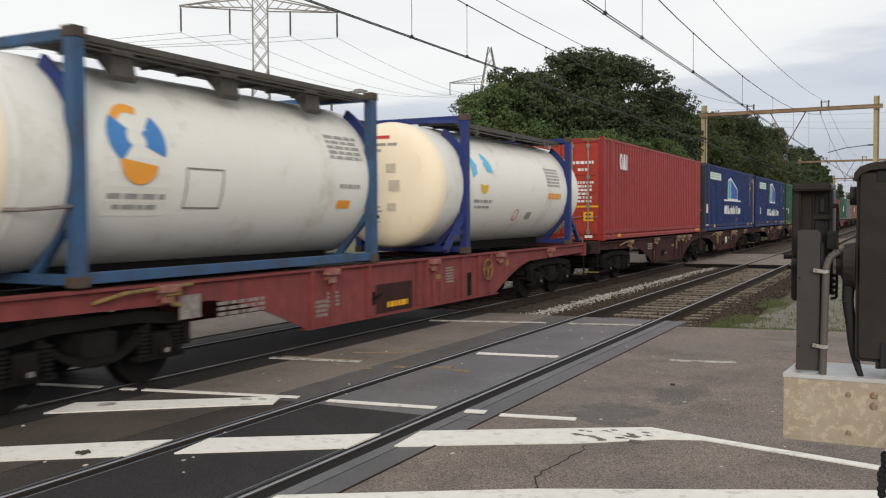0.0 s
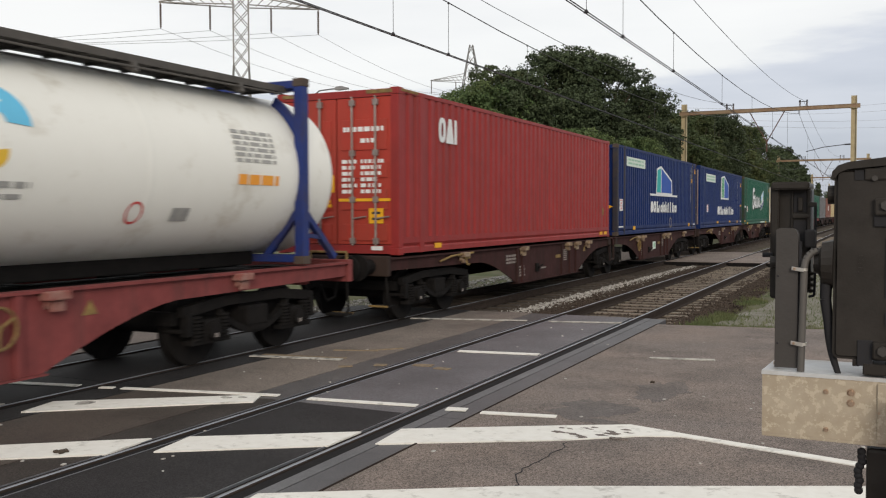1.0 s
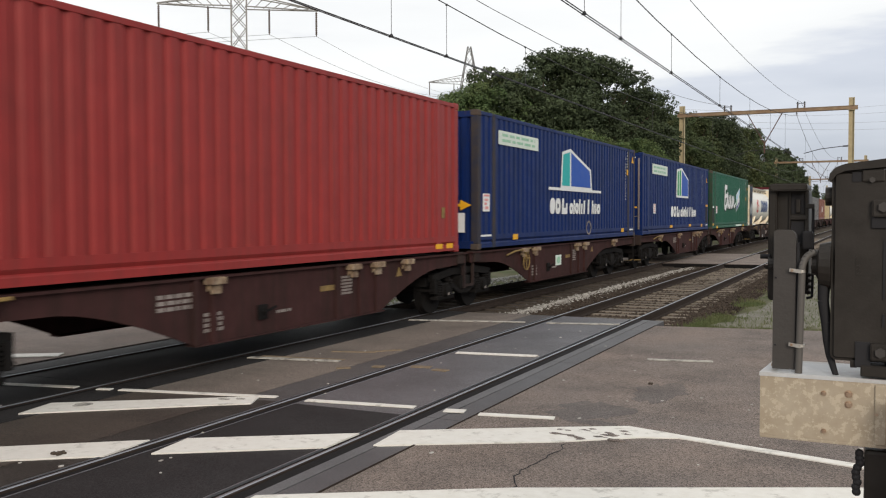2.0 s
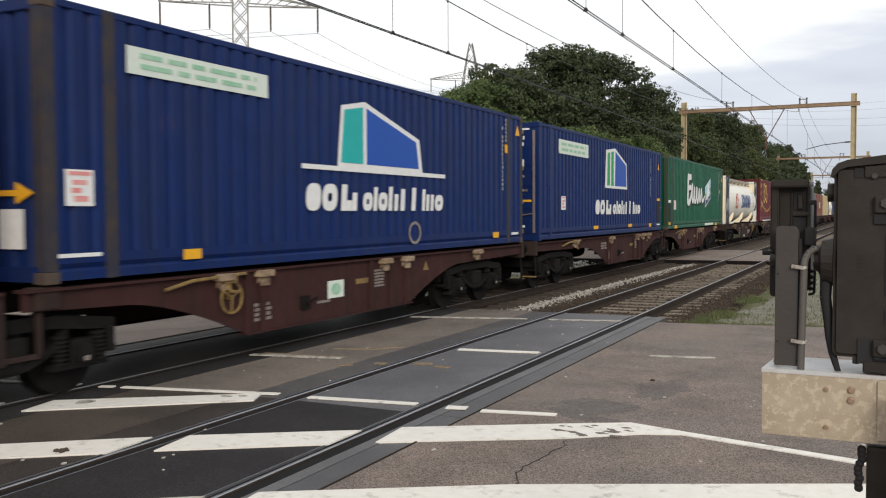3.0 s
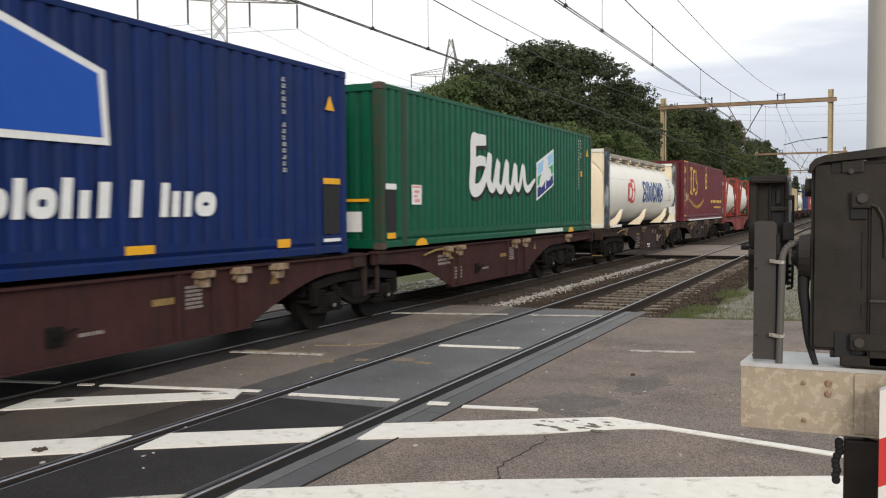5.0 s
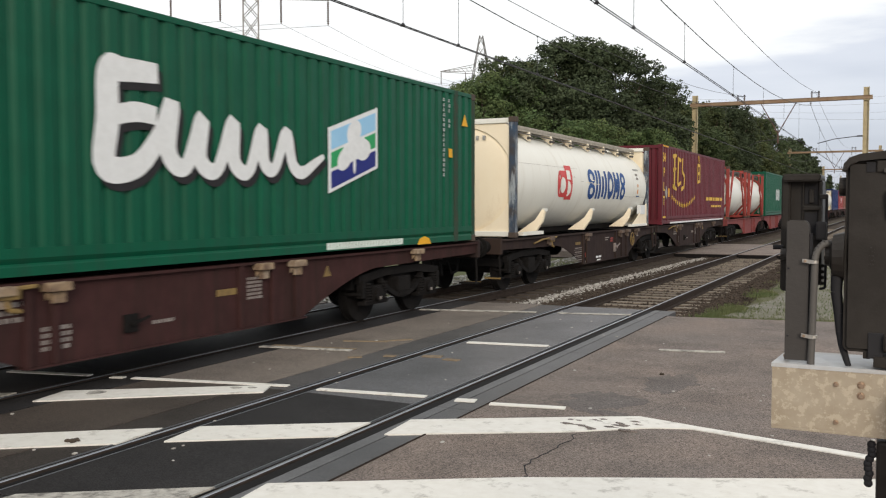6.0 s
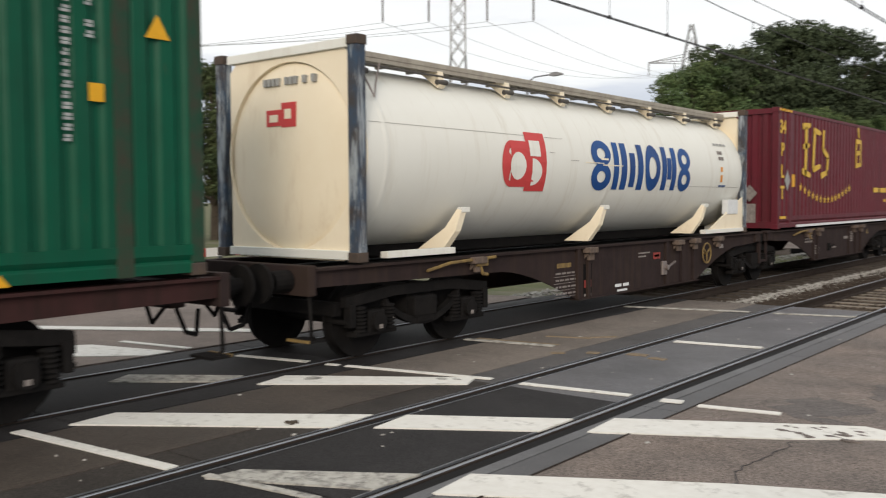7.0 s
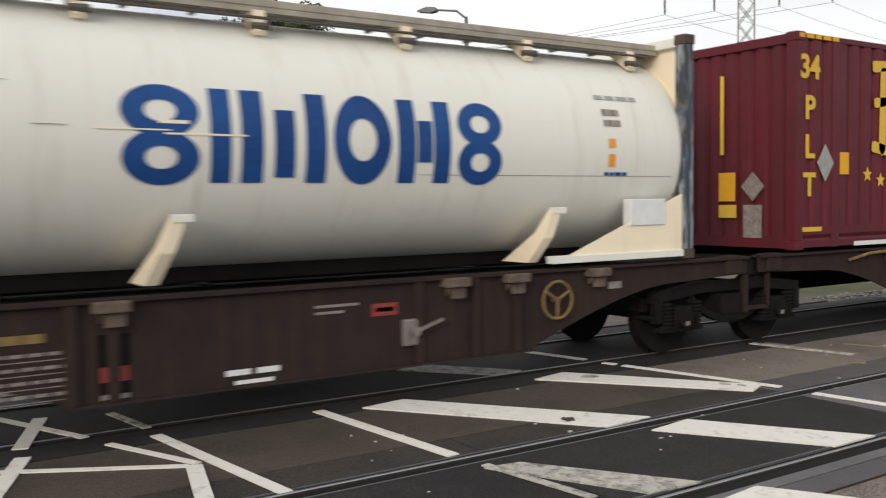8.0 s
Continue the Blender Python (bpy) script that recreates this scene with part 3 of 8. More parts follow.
# a clod of dirt on the paint, a dropped lump, and smudges rubbed into the paint
for cx, cy, r, nm, lb in ((-5.875, 5.15, 0.034, "dirt_clod", "dark clod of dirt lying on the road paint"), (-2.30, 10.16, 0.020, "dark_lump", "small dark lump lying on the asphalt")):
    bm = B()
    for j in range(12):
        bmesh.ops.create_icosphere(bm, subdivisions=1, radius=r * random.uniform(0.4, 0.8), matrix=Matrix.Translation((cx + random.uniform(-r, r), cy + random.uniform(-r, r), r * random.uniform(0.1, 0.5))) @ pose(0, 0, 0, 0, random.uniform(0, 25), random.uniform(0, 180)) @ Matrix.Diagonal((1.5, 0.6, 0.8, 1)))
    thing(nm, bm, M["soil"], lb, "dirt")
for cx, cy, rx, ry in ((-7.22, 6.62, 0.10, 0.11), (-6.10, 7.44, 0.07, 0.05), (-5.95, 7.52, 0.06, 0.05)):
    pts = [(cx + math.cos(k * 0.4488) * rx * random.uniform(0.7, 1.1), cy + math.sin(k * 0.4488) * ry * random.uniform(0.7, 1.1)) for k in range(14)]
    thing("paint_smudge", prism(B(), pts, "z", -0.012, 0.0052), M["paint_worn"], "grey smudge rubbed into the white paint", "patch", kind="structure")
# tar patches and a crack in the asphalt
random.seed(5)
for k3, (cx, cy, rx, ry, n) in enumerate(((-2.5, 8.55, 0.42, 0.50, 26), (-2.1, 9.75, 0.30, 0.60, 22), (-2.35, 8.06, 0.28, 0.10, 18))):
    pts = [(cx + math.cos(2 * math.pi * k / n) * rx * random.uniform(0.6, 1.15), cy + math.sin(2 * math.pi * k / n) * ry * random.uniform(0.6, 1.15)) for k in range(n)]
    thing("tar_patch", prism(B(), pts, "z", -0.03 - k3 * 0.003, -0.0045 + k3 * 0.0008), M["tar"], "dark bluish tar patch in the asphalt", "patch", kind="structure")
x, y = -2.34, 7.2
bmc = B()
while y > 5.75:
    nx, ny = x + random.uniform(-0.055, 0.05), y - random.uniform(0.05, 0.1)
    w = random.uniform(0.002, 0.006)
    prism(bmc, [(x - w, y), (nx - w, ny), (nx + w, ny), (x + w, y)], "z", -0.03, -0.003)
    x, y = nx, ny
thing("crack", bmc, M["black"], "jagged open crack in the asphalt", "crack", kind="structure")
# scuffed ochre wear marks and broken paint
for (ax, ay), (bx, by), w in (((-5.30, 10.10), (-5.05, 10.15), 0.14), ((-4.95, 10.02), (-4.75, 10.0), 0.12), ((-7.55, 10.0), (-6.35, 10.18), 0.10), ((-6.45, 10.9), (-6.1, 11.3), 0.08), ((-5.75, 9.9), (-5.6, 9.95), 0.12), ((-6.9, 10.75), (-6.3, 10.95), 0.07), ((-6.1, 9.6), (-5.95, 9.7), 0.1)):
    strip("wear_mark", (ax, ay), (bx, by), w, M["ochre_worn"], -0.006, "scuffed ochre wear mark on the asphalt")
random.seed(23)
for k in range(16):
    cx, cy = random.uniform(-2.55, -1.95), random.uniform(7.3, 7.85)
    if (cx + 2.25) * 0.55 + 7.56 - cy > 0.32 or cy - 7.56 - (cx + 2.25) * 0.55 > 0.3:
        continue
    n, r = 11, random.uniform(0.02, 0.06)
    pts = [(cx + math.cos(2 * math.pi * j / n) * r * random.uniform(0.2, 1.9), cy + math.sin(2 * math.pi * j / n) * r * random.uniform(0.15, 1.0)) for j in range(n)]
    thing("paint_chip", prism(B(), pts, "z", -0.01 - k * 0.0004, 0.0046 + k * 0.0002), M["asphalt"], "patch where the road paint has broken away", "patch", kind="structure")
# small chips and litter on the road
random.seed(11)
chips = B()
for k in range(130):
    x, y = random.uniform(-7.2, 1.5), random.uniform(3.0, 15.5)
    if min(abs(x - NEAR - s * GAUGE / 2) for s in (-1, 1)) < 0.12:
        continue
    r = random.uniform(0.006, 0.022)
    bmesh.ops.create_icosphere(chips, subdivisions=1, radius=r, matrix=Matrix.Translation((x, y, -0.006)) @ Matrix.Diagonal((1, random.uniform(0.6, 1.6), 0.5, 1)))
thing("stone_chips", chips, M["ballast_pale"], "small pale stone chips strewn on the asphalt", "gravel", kind="stuff")


# ---- ballast stones, sleepers, grass ----
def scatter(count, place, size, seed, flat=0.7):
    """Many small angular stones in one mesh."""
    rng = np.random.default_rng(seed)
    base = np.array([(1, 0, 0), (-1, 0, 0), (0, 1, 0), (0, -1, 0), (0, 0, 1), (0, 0, -1)], float)
    tri = np.array([(0, 2, 4), (2, 1, 4), (1, 3, 4), (3, 0, 4), (2, 0, 5), (1, 2, 5), (3, 1, 5), (0, 3, 5)])
    ps = place(rng, count)
    s = rng.uniform(size[0], size[1], (count, 1, 1))
    jit = rng.uniform(0.55, 1.25, (count, 6, 1))
    ang = rng.uniform(0, 6.28, count)
    ca, sa = np.cos(ang), np.sin(ang)
    v = base[None] * jit * s + rng.uniform(-0.25, 0.25, (count, 6, 3)) * s
    vx = v[..., 0] * ca[:, None] - v[..., 1] * sa[:, None]
    vy = v[..., 0] * sa[:, None] + v[..., 1] * ca[:, None]
    v = np.stack([vx, vy, v[..., 2] * flat], -1) + ps[:, None]
    f = (tri[None] + np.arange(count)[:, None, None] * 6).reshape(-1, 3)
    me = bpy.data.meshes.new("stones")
    me.from_pydata(v.reshape(-1, 3).tolist(), [], f.tolist())
    return me


def bed_place(x0, x1, y0, y1, z, bulge=0.0):
    def place(rng, n):
        u = rng.uniform(0, 1, n)
        y = y0 + (y1 - y0) * rng.uniform(0, 1, n) ** 1.5
        return np.stack([x0 + (x1 - x0) * u, y, z + bulge * np.sin(np.pi * u) + rng.uniform(-0.02, 0.02, n)], -1)
    return place


def heap_place(xc, spread, y0, y1, z):
    def place(rng, n):
        y = y0 + (y1 - y0) * rng.uniform(0, 1, n) ** 1.4
        wide = spread * (1.5 - 0.9 * (y - y0) / (y1 - y0))
        x = xc + 0.18 * (y - y0) / (y1 - y0) + rng.normal(0, 1, n) * wide
        return np.stack([x, y, z + 0.05 * np.exp(-((x - xc) / 0.3) ** 2) + rng.uniform(-0.02, 0.015, n)], -1)
    return place


tracks = [o for o in scene.objects if o.name.startswith("track")]
sleeper_meshes = [mesh_of("sleeper", box(B(), -1.24, 1.24, -0.105, 0.105, -0.28, -0.168, 0.012), M[k]) for k in ("sleeper", "sleeper_dark")]
random.seed(17)
for ti, c, sleeper_mesh in zip(tracks, (NEAR, FAR), sleeper_meshes):
    for k in range(110):
        sl = new("sleeper", sleeper_mesh)
        sl.parent = ti
        sl.matrix_local = pose(c + random.uniform(-0.03, 0.03), END + 0.25 + k * 0.62, random.uniform(-0.006, 0.006), 0, 0, random.uniform(-0.8, 0.8))

for nm, n, pl, sz, sd, mt, lb in (
    ("ballast_stones", 17000, bed_place(-6.5, -2.9, 16.5, 46, -0.192), (0.015, 0.040), 1, "ballast", "brown weathered ballast stones round the near track"),
    ("ballast_stones", 6000, bed_place(-6.75, -5.75, 16.5, 46, -0.165), (0.015, 0.042), 6, "ballast", "brown weathered ballast stones beside the sleeper ends"),
    ("ballast_stones", 5000, bed_place(-3.75, -2.75, 16.5, 46, -0.18), (0.015, 0.042), 7, "ballast", "brown weathered ballast stones beside the verge"),
    ("ballast_stones", 5000, bed_place(-10.4, -7.0, 16.3, 46, -0.215), (0.02, 0.05), 2, "ballast", "dark ballast stones under the far track"),
    ("pale_ballast", 5200, heap_place(-6.72, 0.17, 16.7, 36.0, -0.20), (0.012, 0.034), 3, "ballast_pale", "pale fresh ballast heaped between the tracks"),
    ("pale_ballast", 1800, bed_place(-11.6, -10.2, 15.6, 36.0, -0.28, 0.15), (0.025, 0.06), 4, "ballast_pale", "pale ballast beyond the far track"),
):
    me = scatter(n, pl, sz, sd)
    me.materials.append(M[mt])
    tagged(new(nm, me), lb, "ballast", kind="stuff")
thing("ballast_heap", prism(B(), [(-7.15, -0.34), (-6.75, -0.17), (-6.35, -0.17), (-5.95, -0.34)], "y", 16.6, 37), M["soil"], "low heap of soil and ballast between the tracks", "ballast", kind="structure")

rng = np.random.default_rng(8)
n = 26000
gx = np.concatenate([rng.uniform(-3.0, -0.7, n // 2), rng.uniform(-3.0, 3.5, n - n // 2)])
gy = np.concatenate([16.0 + gx[:n // 2] * 0.17 + np.abs(rng.normal(0, 0.28, n // 2)), 16.2 + 16 * rng.uniform(0, 1, n - n // 2) ** 1.6])
edge = rng.uniform(0, 1, n) < 0.3
gy = np.where(edge, 16.2 + 12 * rng.uniform(0, 1, n) ** 1.5, gy)
gx = np.where(edge, -2.75 + 0.06 * (gy - 16) + rng.normal(0, 0.16, n), gx)
keep = np.array([noise.noise(Vector((a * 0.8, b * 0.5, 3.1))) > 0.02 or (b < 16.8 + 0.17 * a and a < -0.9) for a, b in zip(gx, gy)])
gx, gy = gx[keep], gy[keep]
n = len(gx)
sx, sy = rng.uniform(-2.9, 6, 9000), 16.4 + 20 * rng.uniform(0, 1, 9000) ** 1.5
ok = sx > -2.95 + 0.06 * (sy - 16)
gx, gy = np.concatenate([gx, sx[ok]]), np.concatenate([gy, sy[ok]])
n = len(gx)
hgt, an, ln = rng.uniform(0.02, 0.075, n), rng.uniform(0, 6.28, n), rng.uniform(-0.04, 0.04, (n, 2))
w = 0.009
zz = np.full(n, -0.075)
v = np.stack([np.stack([gx - w * np.cos(an), gy - w * np.sin(an), zz], -1), np.stack([gx + w * np.cos(an), gy + w * np.sin(an), zz], -1), np.stack([gx + ln[:, 0], gy + ln[:, 1], zz + hgt], -1)], 1)
me = bpy.data.meshes.new("grass")
me.from_pydata(v.reshape(-1, 3).tolist(), [], np.arange(3 * n).reshape(-1, 3).tolist())
me.materials.append(M["grass"])
tagged(new("grass", me), "short green and dry grass tufts on the verge", "grass", kind="stuff")


# ---- catenary portals and wires ----
def portal(y):
    p = holder("catenary_portal", (0, y, 0), "pale ochre steel catenary portal spanning both tracks", "portal", "catenary portals")
    for x in (-11.72, -1.62):
        bm = B()
        box(bm, x - 0.15, x + 0.15, -0.012, 0.012, -0.3, 8.98)
        for s in (-1, 1):
            box(bm, x + s * 0.15 - 0.012, x + s * 0.15 + 0.012, -0.14, 0.14, -0.3, 8.98)
        box(bm, x - 0.19, x + 0.19, -0.17, 0.17, 8.20, 8.25)
        part("post", bm, M["cream_pole"], p)
    bm = B()
    for dy in (-0.16, 0.16):
        box(bm, -12.0, -1.28, dy - 0.02, dy + 0.02, 8.27, 8.46)
        box(bm, -12.0, -1.28, dy - 0.05, dy + 0.05, 8.255, 8.27)
        box(bm, -12.0, -1.28, dy - 0.05, dy + 0.05, 8.46, 8.475)
    for k in range(20):
        x = -11.4 + k * 0.5
        strut(bm, (x, -0.16, 8.37), (x + 0.25, 0.16, 8.37), 0.03)
        strut(bm, (x + 0.25, 0.16, 8.37), (x + 0.5, -0.16, 8.37), 0.03)
    part("beam", bm, M["beam_paint"], p, "reddish-ochre weathered cross beam")
    for x in (NEAR + 0.25, FAR - 0.25):
        for dx in (-0.2, 0.2):
            bm = B()
            for k in range(4):
                rod(bm, (x + dx, 0, 8.52 + k * 0.06), (x + dx, 0, 8.55 + k * 0.06), 0.055, 10)
            rod(bm, (x + dx, 0, 8.47), (x + dx, 0, 8.78), 0.028, 8)
            part("insulator", bm, M["insulator"], p)
        bm = box(B(), x - 0.27, x + 0.27, -0.03, 0.03, 8.76, 8.80)
        for dx in (-0.2, 0.2):
            box(bm, x + dx - 0.04, x + dx + 0.04, -0.05, 0.05, 8.79, 8.88)
        part("saddle_bar", bm, M["wire"], p)
    c = (NEAR + FAR) / 2 + 0.06
    bm = B()
    strut(bm, (c + 1.04, 0, 8.26), (c + 0.03, 0, 6.42), 0.055)
    strut(bm, (c - 1.04, 0, 8.26), (c - 0.03, 0, 6.42), 0.055)
    strut(bm, (c, 0, 6.46), (c, 0, 5.75), 0.075)
    part("hanger", bm, M["hanger_rust"], p, "rusty V-shaped hanger between the tracks")
    for q in (NEAR, FAR):
        e = 1 if q > c else -1
        bm = B()
        tube(bm, [(c, 0, 6.0), (c + e * 1.1, 0, 5.92), (q - e * 0.25, 0, 5.62)], 0.018, 6)
        part("steady_arm", bm, M["wire"], p)
        bm = B()
        strut(bm, (q, 0, 8.26), (q, 0, 8.16), 0.05)
        for k in range(3):
            rod(bm, (q, 0, 8.14 - k * 0.05), (q, 0, 8.16 - k * 0.05), 0.06, 10)
        part("suspension", bm, M["insulator"], p)
    bm = B()
    tube(bm, [(-1.75, 0, 6.06), (-2.1, 0, 6.05)], 0.045, 8)
    tube(bm, [(-2.1, 0, 6.05), (-3.35, 0, 5.92), (-4.3, 0, 5.68)], 0.024, 6)
    part("steady_arm", bm, M["wire"], p)
    return p


def sag(a, b, low, n=14):
    pts = []
    for k in range(n + 1):
        u = k / n
        pts.append(Vector(a).lerp(Vector(b), u) - Vector((0, 0, low * 4 * u * (1 - u))))
    return pts


SPAN = [-8.2, 60.5, 120.5, 180.5, 240.5, 300.5]
for y in SPAN:
    portal(y)


for c, top_x, wz in ((NEAR, NEAR + 0.25, 5.43), (FAR, FAR - 0.25, 5.375)):
    cat = tagged(new("overhead_line"), "thin dark overhead contact line with messenger wire and droppers", "overhead line", "overhead lines")
    bm = B()
    for y0, y1 in zip(SPAN, SPAN[1:]):
        for dx in (-0.03, 0.03):
            part("contact_wire", rod(B(), (c + dx, y0, wz), (c + dx, y1, wz), 0.011, 5), M["wire"], cat)
    bm, fe = B(), B()
    for y0, y1 in zip(SPAN, SPAN[1:]):
        pts = sag((c, y0, 8.05 if y0 > 0 else 8.45), (c, y1, 8.05), 1.9)
        tube(bm, pts, 0.012, 5)
        tube(fe, sag((top_x, y0, 8.5 if y0 < 0 else 8.85), (top_x, y1, 8.85), 1.25 if c == NEAR else 1.6), 0.009, 5)
        if y0 < 130:
            hung = (1.0, 8.2, 15.6, 18.1, 23.0, 30.6, 38.1, 45.6, 53.1) if y0 < 0 else [y0 + 7.5 * k for k in range(1, 8)]
            for yy in hung:
                u = (yy - y0) / (y1 - y0)
                z = 8.05 + (0.4 * (1 - u) if y0 < 0 else 0) - 1.9 * 4 * u * (1 - u)
                dr = B()
                rod(dr, (c, yy, wz), (c, yy, z), 0.006, 5)
                prism(dr, [(c - 0.05, wz - 0.015), (c + 0.05, wz - 0.015), (c + 0.015, wz + 0.05), (c - 0.015, wz + 0.05)], "y", yy - 0.02, yy + 0.02)
                box(dr, c - 0.018, c + 0.018, yy - 0.02, yy + 0.02, z - 0.02, z + 0.02)
                part("dropper", dr, M["wire"], cat)
    part("messenger_wire", bm, M["wire"], cat)
    part("feeder_wire", fe, M["wire"], cat)


def polar(az, d, z=0.0):
    return Vector((-math.sin(radians(az)) * d, math.cos(radians(az)) * d, z))


def pylon(az, d, top, arms, half, turn, width):
    """A lattice power pylon with cross arms, insulator strings and an earth-wire peak."""
    p = holder("power_pylon", polar(az, d), "grey steel lattice power pylon with long cross arms", "pylon", "power pylons")
    p.rotation_euler = (0, 0, radians(turn))
    bm = B()
    levels = [0, top * 0.18, top * 0.34, top * 0.5, top * 0.62, top * 0.72, top * 0.8, top * 0.87, top * 0.94, top]
    wid = [width * (1 + 2.2 * max(0, 1 - z / (top * 0.42)) ** 1.2 - 0.85 * max(0, (z / top - 0.72) / 0.28)) for z in levels]
    for (z0, w0), (z1, w1) in zip(zip(levels, wid), zip(levels[1:], wid[1:])):
        for k in range(4):
            c = [(-1, -1), (1, -1), (1, 1), (-1, 1)]
            a, b = c[k], c[(k + 1) % 4]
            strut(bm, (a[0] * w0 / 2, a[1] * w0 / 2, z0), (a[0] * w1 / 2, a[1] * w1 / 2, z1), 0.16)
            m = max(1, int((z1 - z0) / max(w0, w1)))
            for j in range(m):
                u0, u1 = j / m, (j + 1) / m
                wa, wb = w0 + (w1 - w0) * u0, w0 + (w1 - w0) * u1
                za, zb = z0 + (z1 - z0) * u0, z0 + (z1 - z0) * u1
                strut(bm, (a[0] * wa / 2, a[1] * wa / 2, za), (b[0] * wb / 2, b[1] * wb / 2, zb), 0.09)
                strut(bm, (b[0] * wa / 2, b[1] * wa / 2, za), (a[0] * wb / 2, a[1] * wb / 2, zb), 0.09)
    part("tower", bm, M["steel_far"], p)
    for z in arms:
        for s in (-1, 1):
            bm = B()
            for dy in (-0.5, 0.5):
                strut(bm, (s * width * 0.4, dy * width, z), (s * half, 0, z), 0.12)
                strut(bm, (s * width * 0.4, dy * width, z + 1.5), (s * half, 0, z + 0.1), 0.12)
            for k in range(8):
                u, u2 = k / 8, (k + 1) / 8
                strut(bm, (s * (width * 0.4 + (half - width * 0.4) * u), 0, z), (s * (width * 0.4 + (half - width * 0.4) * u2), 0, z + 1.5 * (1 - u2)), 0.08)
            part("arm", bm, M["steel_far"], p)
            for u in (0.38, 0.98):
                ins = B()
                x = s * half * u
                for k in range(12):
                    rod(ins, (x, 0, z - 0.25 - k * 0.22), (x, 0, z - 0.37 - k * 0.22), 0.14, 6)
                rod(ins, (x, 0, z), (x, 0, z - 3.0), 0.06, 5)
                part("insulator_string", ins, M["insulator"], p)
    return p


pa = pylon(38.2, 110, 38.5, (26.3,), 9.2, 38.2, 1.75)
pb = pylon(24.0, 215, 41.5, (33.0,), 9.6, 32.0, 4.6)
lines = B()
for u in (-0.98, -0.38, 0.38, 0.98):
    a = polar(38.2, 110, 23.3) + Vector((math.cos(radians(38.2)), math.sin(radians(38.2)), 0)) * 9.2 * u
    b = polar(24.0, 215, 30.2) + Vector((math.cos(radians(40)), math.sin(radians(40)), 0)) * 9.6 * u
    tube(lines, sag(a, b, 3.0, 10), 0.022, 4)
    tube(lines, sag(a, polar(75, 150, 24) + Vector((u * 8, 0, 0)), 2.5, 8), 0.022, 4)
    tube(lines, sag(b, polar(-4, 420, 44 + 6 * u), 5.0, 14), 0.03, 4)
thing("power_line", lines, M["steel_far"], "thin power lines slung between the pylons", "power line")


def street_lamp(at, height, toward):
    p = holder("street_lamp", at, "grey street lamp with a slim outreach arm", "street lamp", "street lamps")
    rod_bm = B()
    rod(rod_bm, (0, 0, -0.3), (0, 0, height - 0.2), 0.09, 10, 0.05)
    part("pole", rod_bm, M["lamp_grey"], p)
    t = Vector(toward).normalized()
    arm = B()
    tube(arm, [Vector((0, 0, height - 0.25)), t * 0.3 + Vector((0, 0, height)), t * 1.0 + Vector((0, 0, height + 0.1))], 0.03, 8)
    part("arm", arm, M["lamp_grey"], p)
    hd = B()
    prism(hd, [(0, -0.05), (0.2, -0.08), (0.6, -0.02), (0.62, 0.02), (0.3, 0.10), (0.05, 0.07)], "x", -0.11, 0.11)
    q = Vector((0, 1, 0)).rotation_difference(t).to_matrix().to_4x4()
    bmesh.ops.transform(hd, matrix=Matrix.Translation(t * 0.95 + Vector((0, 0, height + 0.1))) @ q, verts=hd.verts[:])
    part("luminaire", hd, M["lamp_grey"], p)


street_lamp(polar(33.9, 40), 7.25, (0.9, 0.5, 0))
street_lamp(polar(55.0, 27), 7.5, (-1, -0.6, 0))


# ---- trees ----
def leaf_mesh(name, lobes, count, size, seed, material):
    """A crown of many small bent leaves, gathered in bushy sprays that sit on the lobes' outsides, and a loose filling inside."""
    rng = np.random.default_rng(seed)
    cs, rs = np.array([l[:3] for l in lobes]), np.array([l[3:] for l in lobes])
    share = rs.prod(1) ** 0.67
    sprays = max(60, count // 26)
    pick = rng.choice(len(lobes), sprays, p=share / share.sum())
    d = rng.normal(size=(sprays, 3))
    d[:, 2] = d[:, 2] * 0.9 + 0.25
    d /= np.linalg.norm(d, axis=1, keepdims=True)
    sc = cs[pick] + d * rs[pick] * rng.uniform(0.62, 1.16, (sprays, 1)) ** 0.8 + rng.normal(0, 0.08, (sprays, 3))
    sr = rng.uniform(0.13, 0.34, sprays)
    own = rng.integers(0, sprays, count)
    e = rng.normal(size=(count, 3)) + d[own] * 0.55
    e /= np.linalg.norm(e, axis=1, keepdims=True)
    p = sc[own] + e * sr[own, None] * rng.uniform(0.35, 1.0, (count, 1)) ** 0.5 * np.array([1.15, 1.15, 0.75])
    inside = rng.uniform(0, 1, count) < 0.16
    q = rng.choice(len(lobes), count, p=share / share.sum())
    fill = cs[q] + e * rs[q] * rng.uniform(0.35, 0.8, (count, 1))
    p = np.where(inside[:, None], fill, p)
    nrm = e * 0.55 + d[own] * 0.45 + np.array([0, 0, 0.25]) + rng.normal(0, 0.58, (count, 3))
    nrm /= np.linalg.norm(nrm, axis=1, keepdims=True)
    a = np.cross(nrm, rng.normal(size=(count, 3)))
    a /= np.linalg.norm(a, axis=1, keepdims=True)
    b = np.cross(nrm, a)
    s = rng.uniform(size * 0.6, size * 1.3, (count, 1))
    v = np.stack([p - a * s, p - b * s * 0.62 - nrm * s * 0.12, p + a * s, p + b * s * 0.62 - nrm * s * 0.12], 1)
    me = bpy.data.meshes.new(name)
    me.from_pydata(v.reshape(-1, 3).tolist(), [], np.arange(4 * count).reshape(-1, 4).tolist())
    me.materials.append(material)
    return me


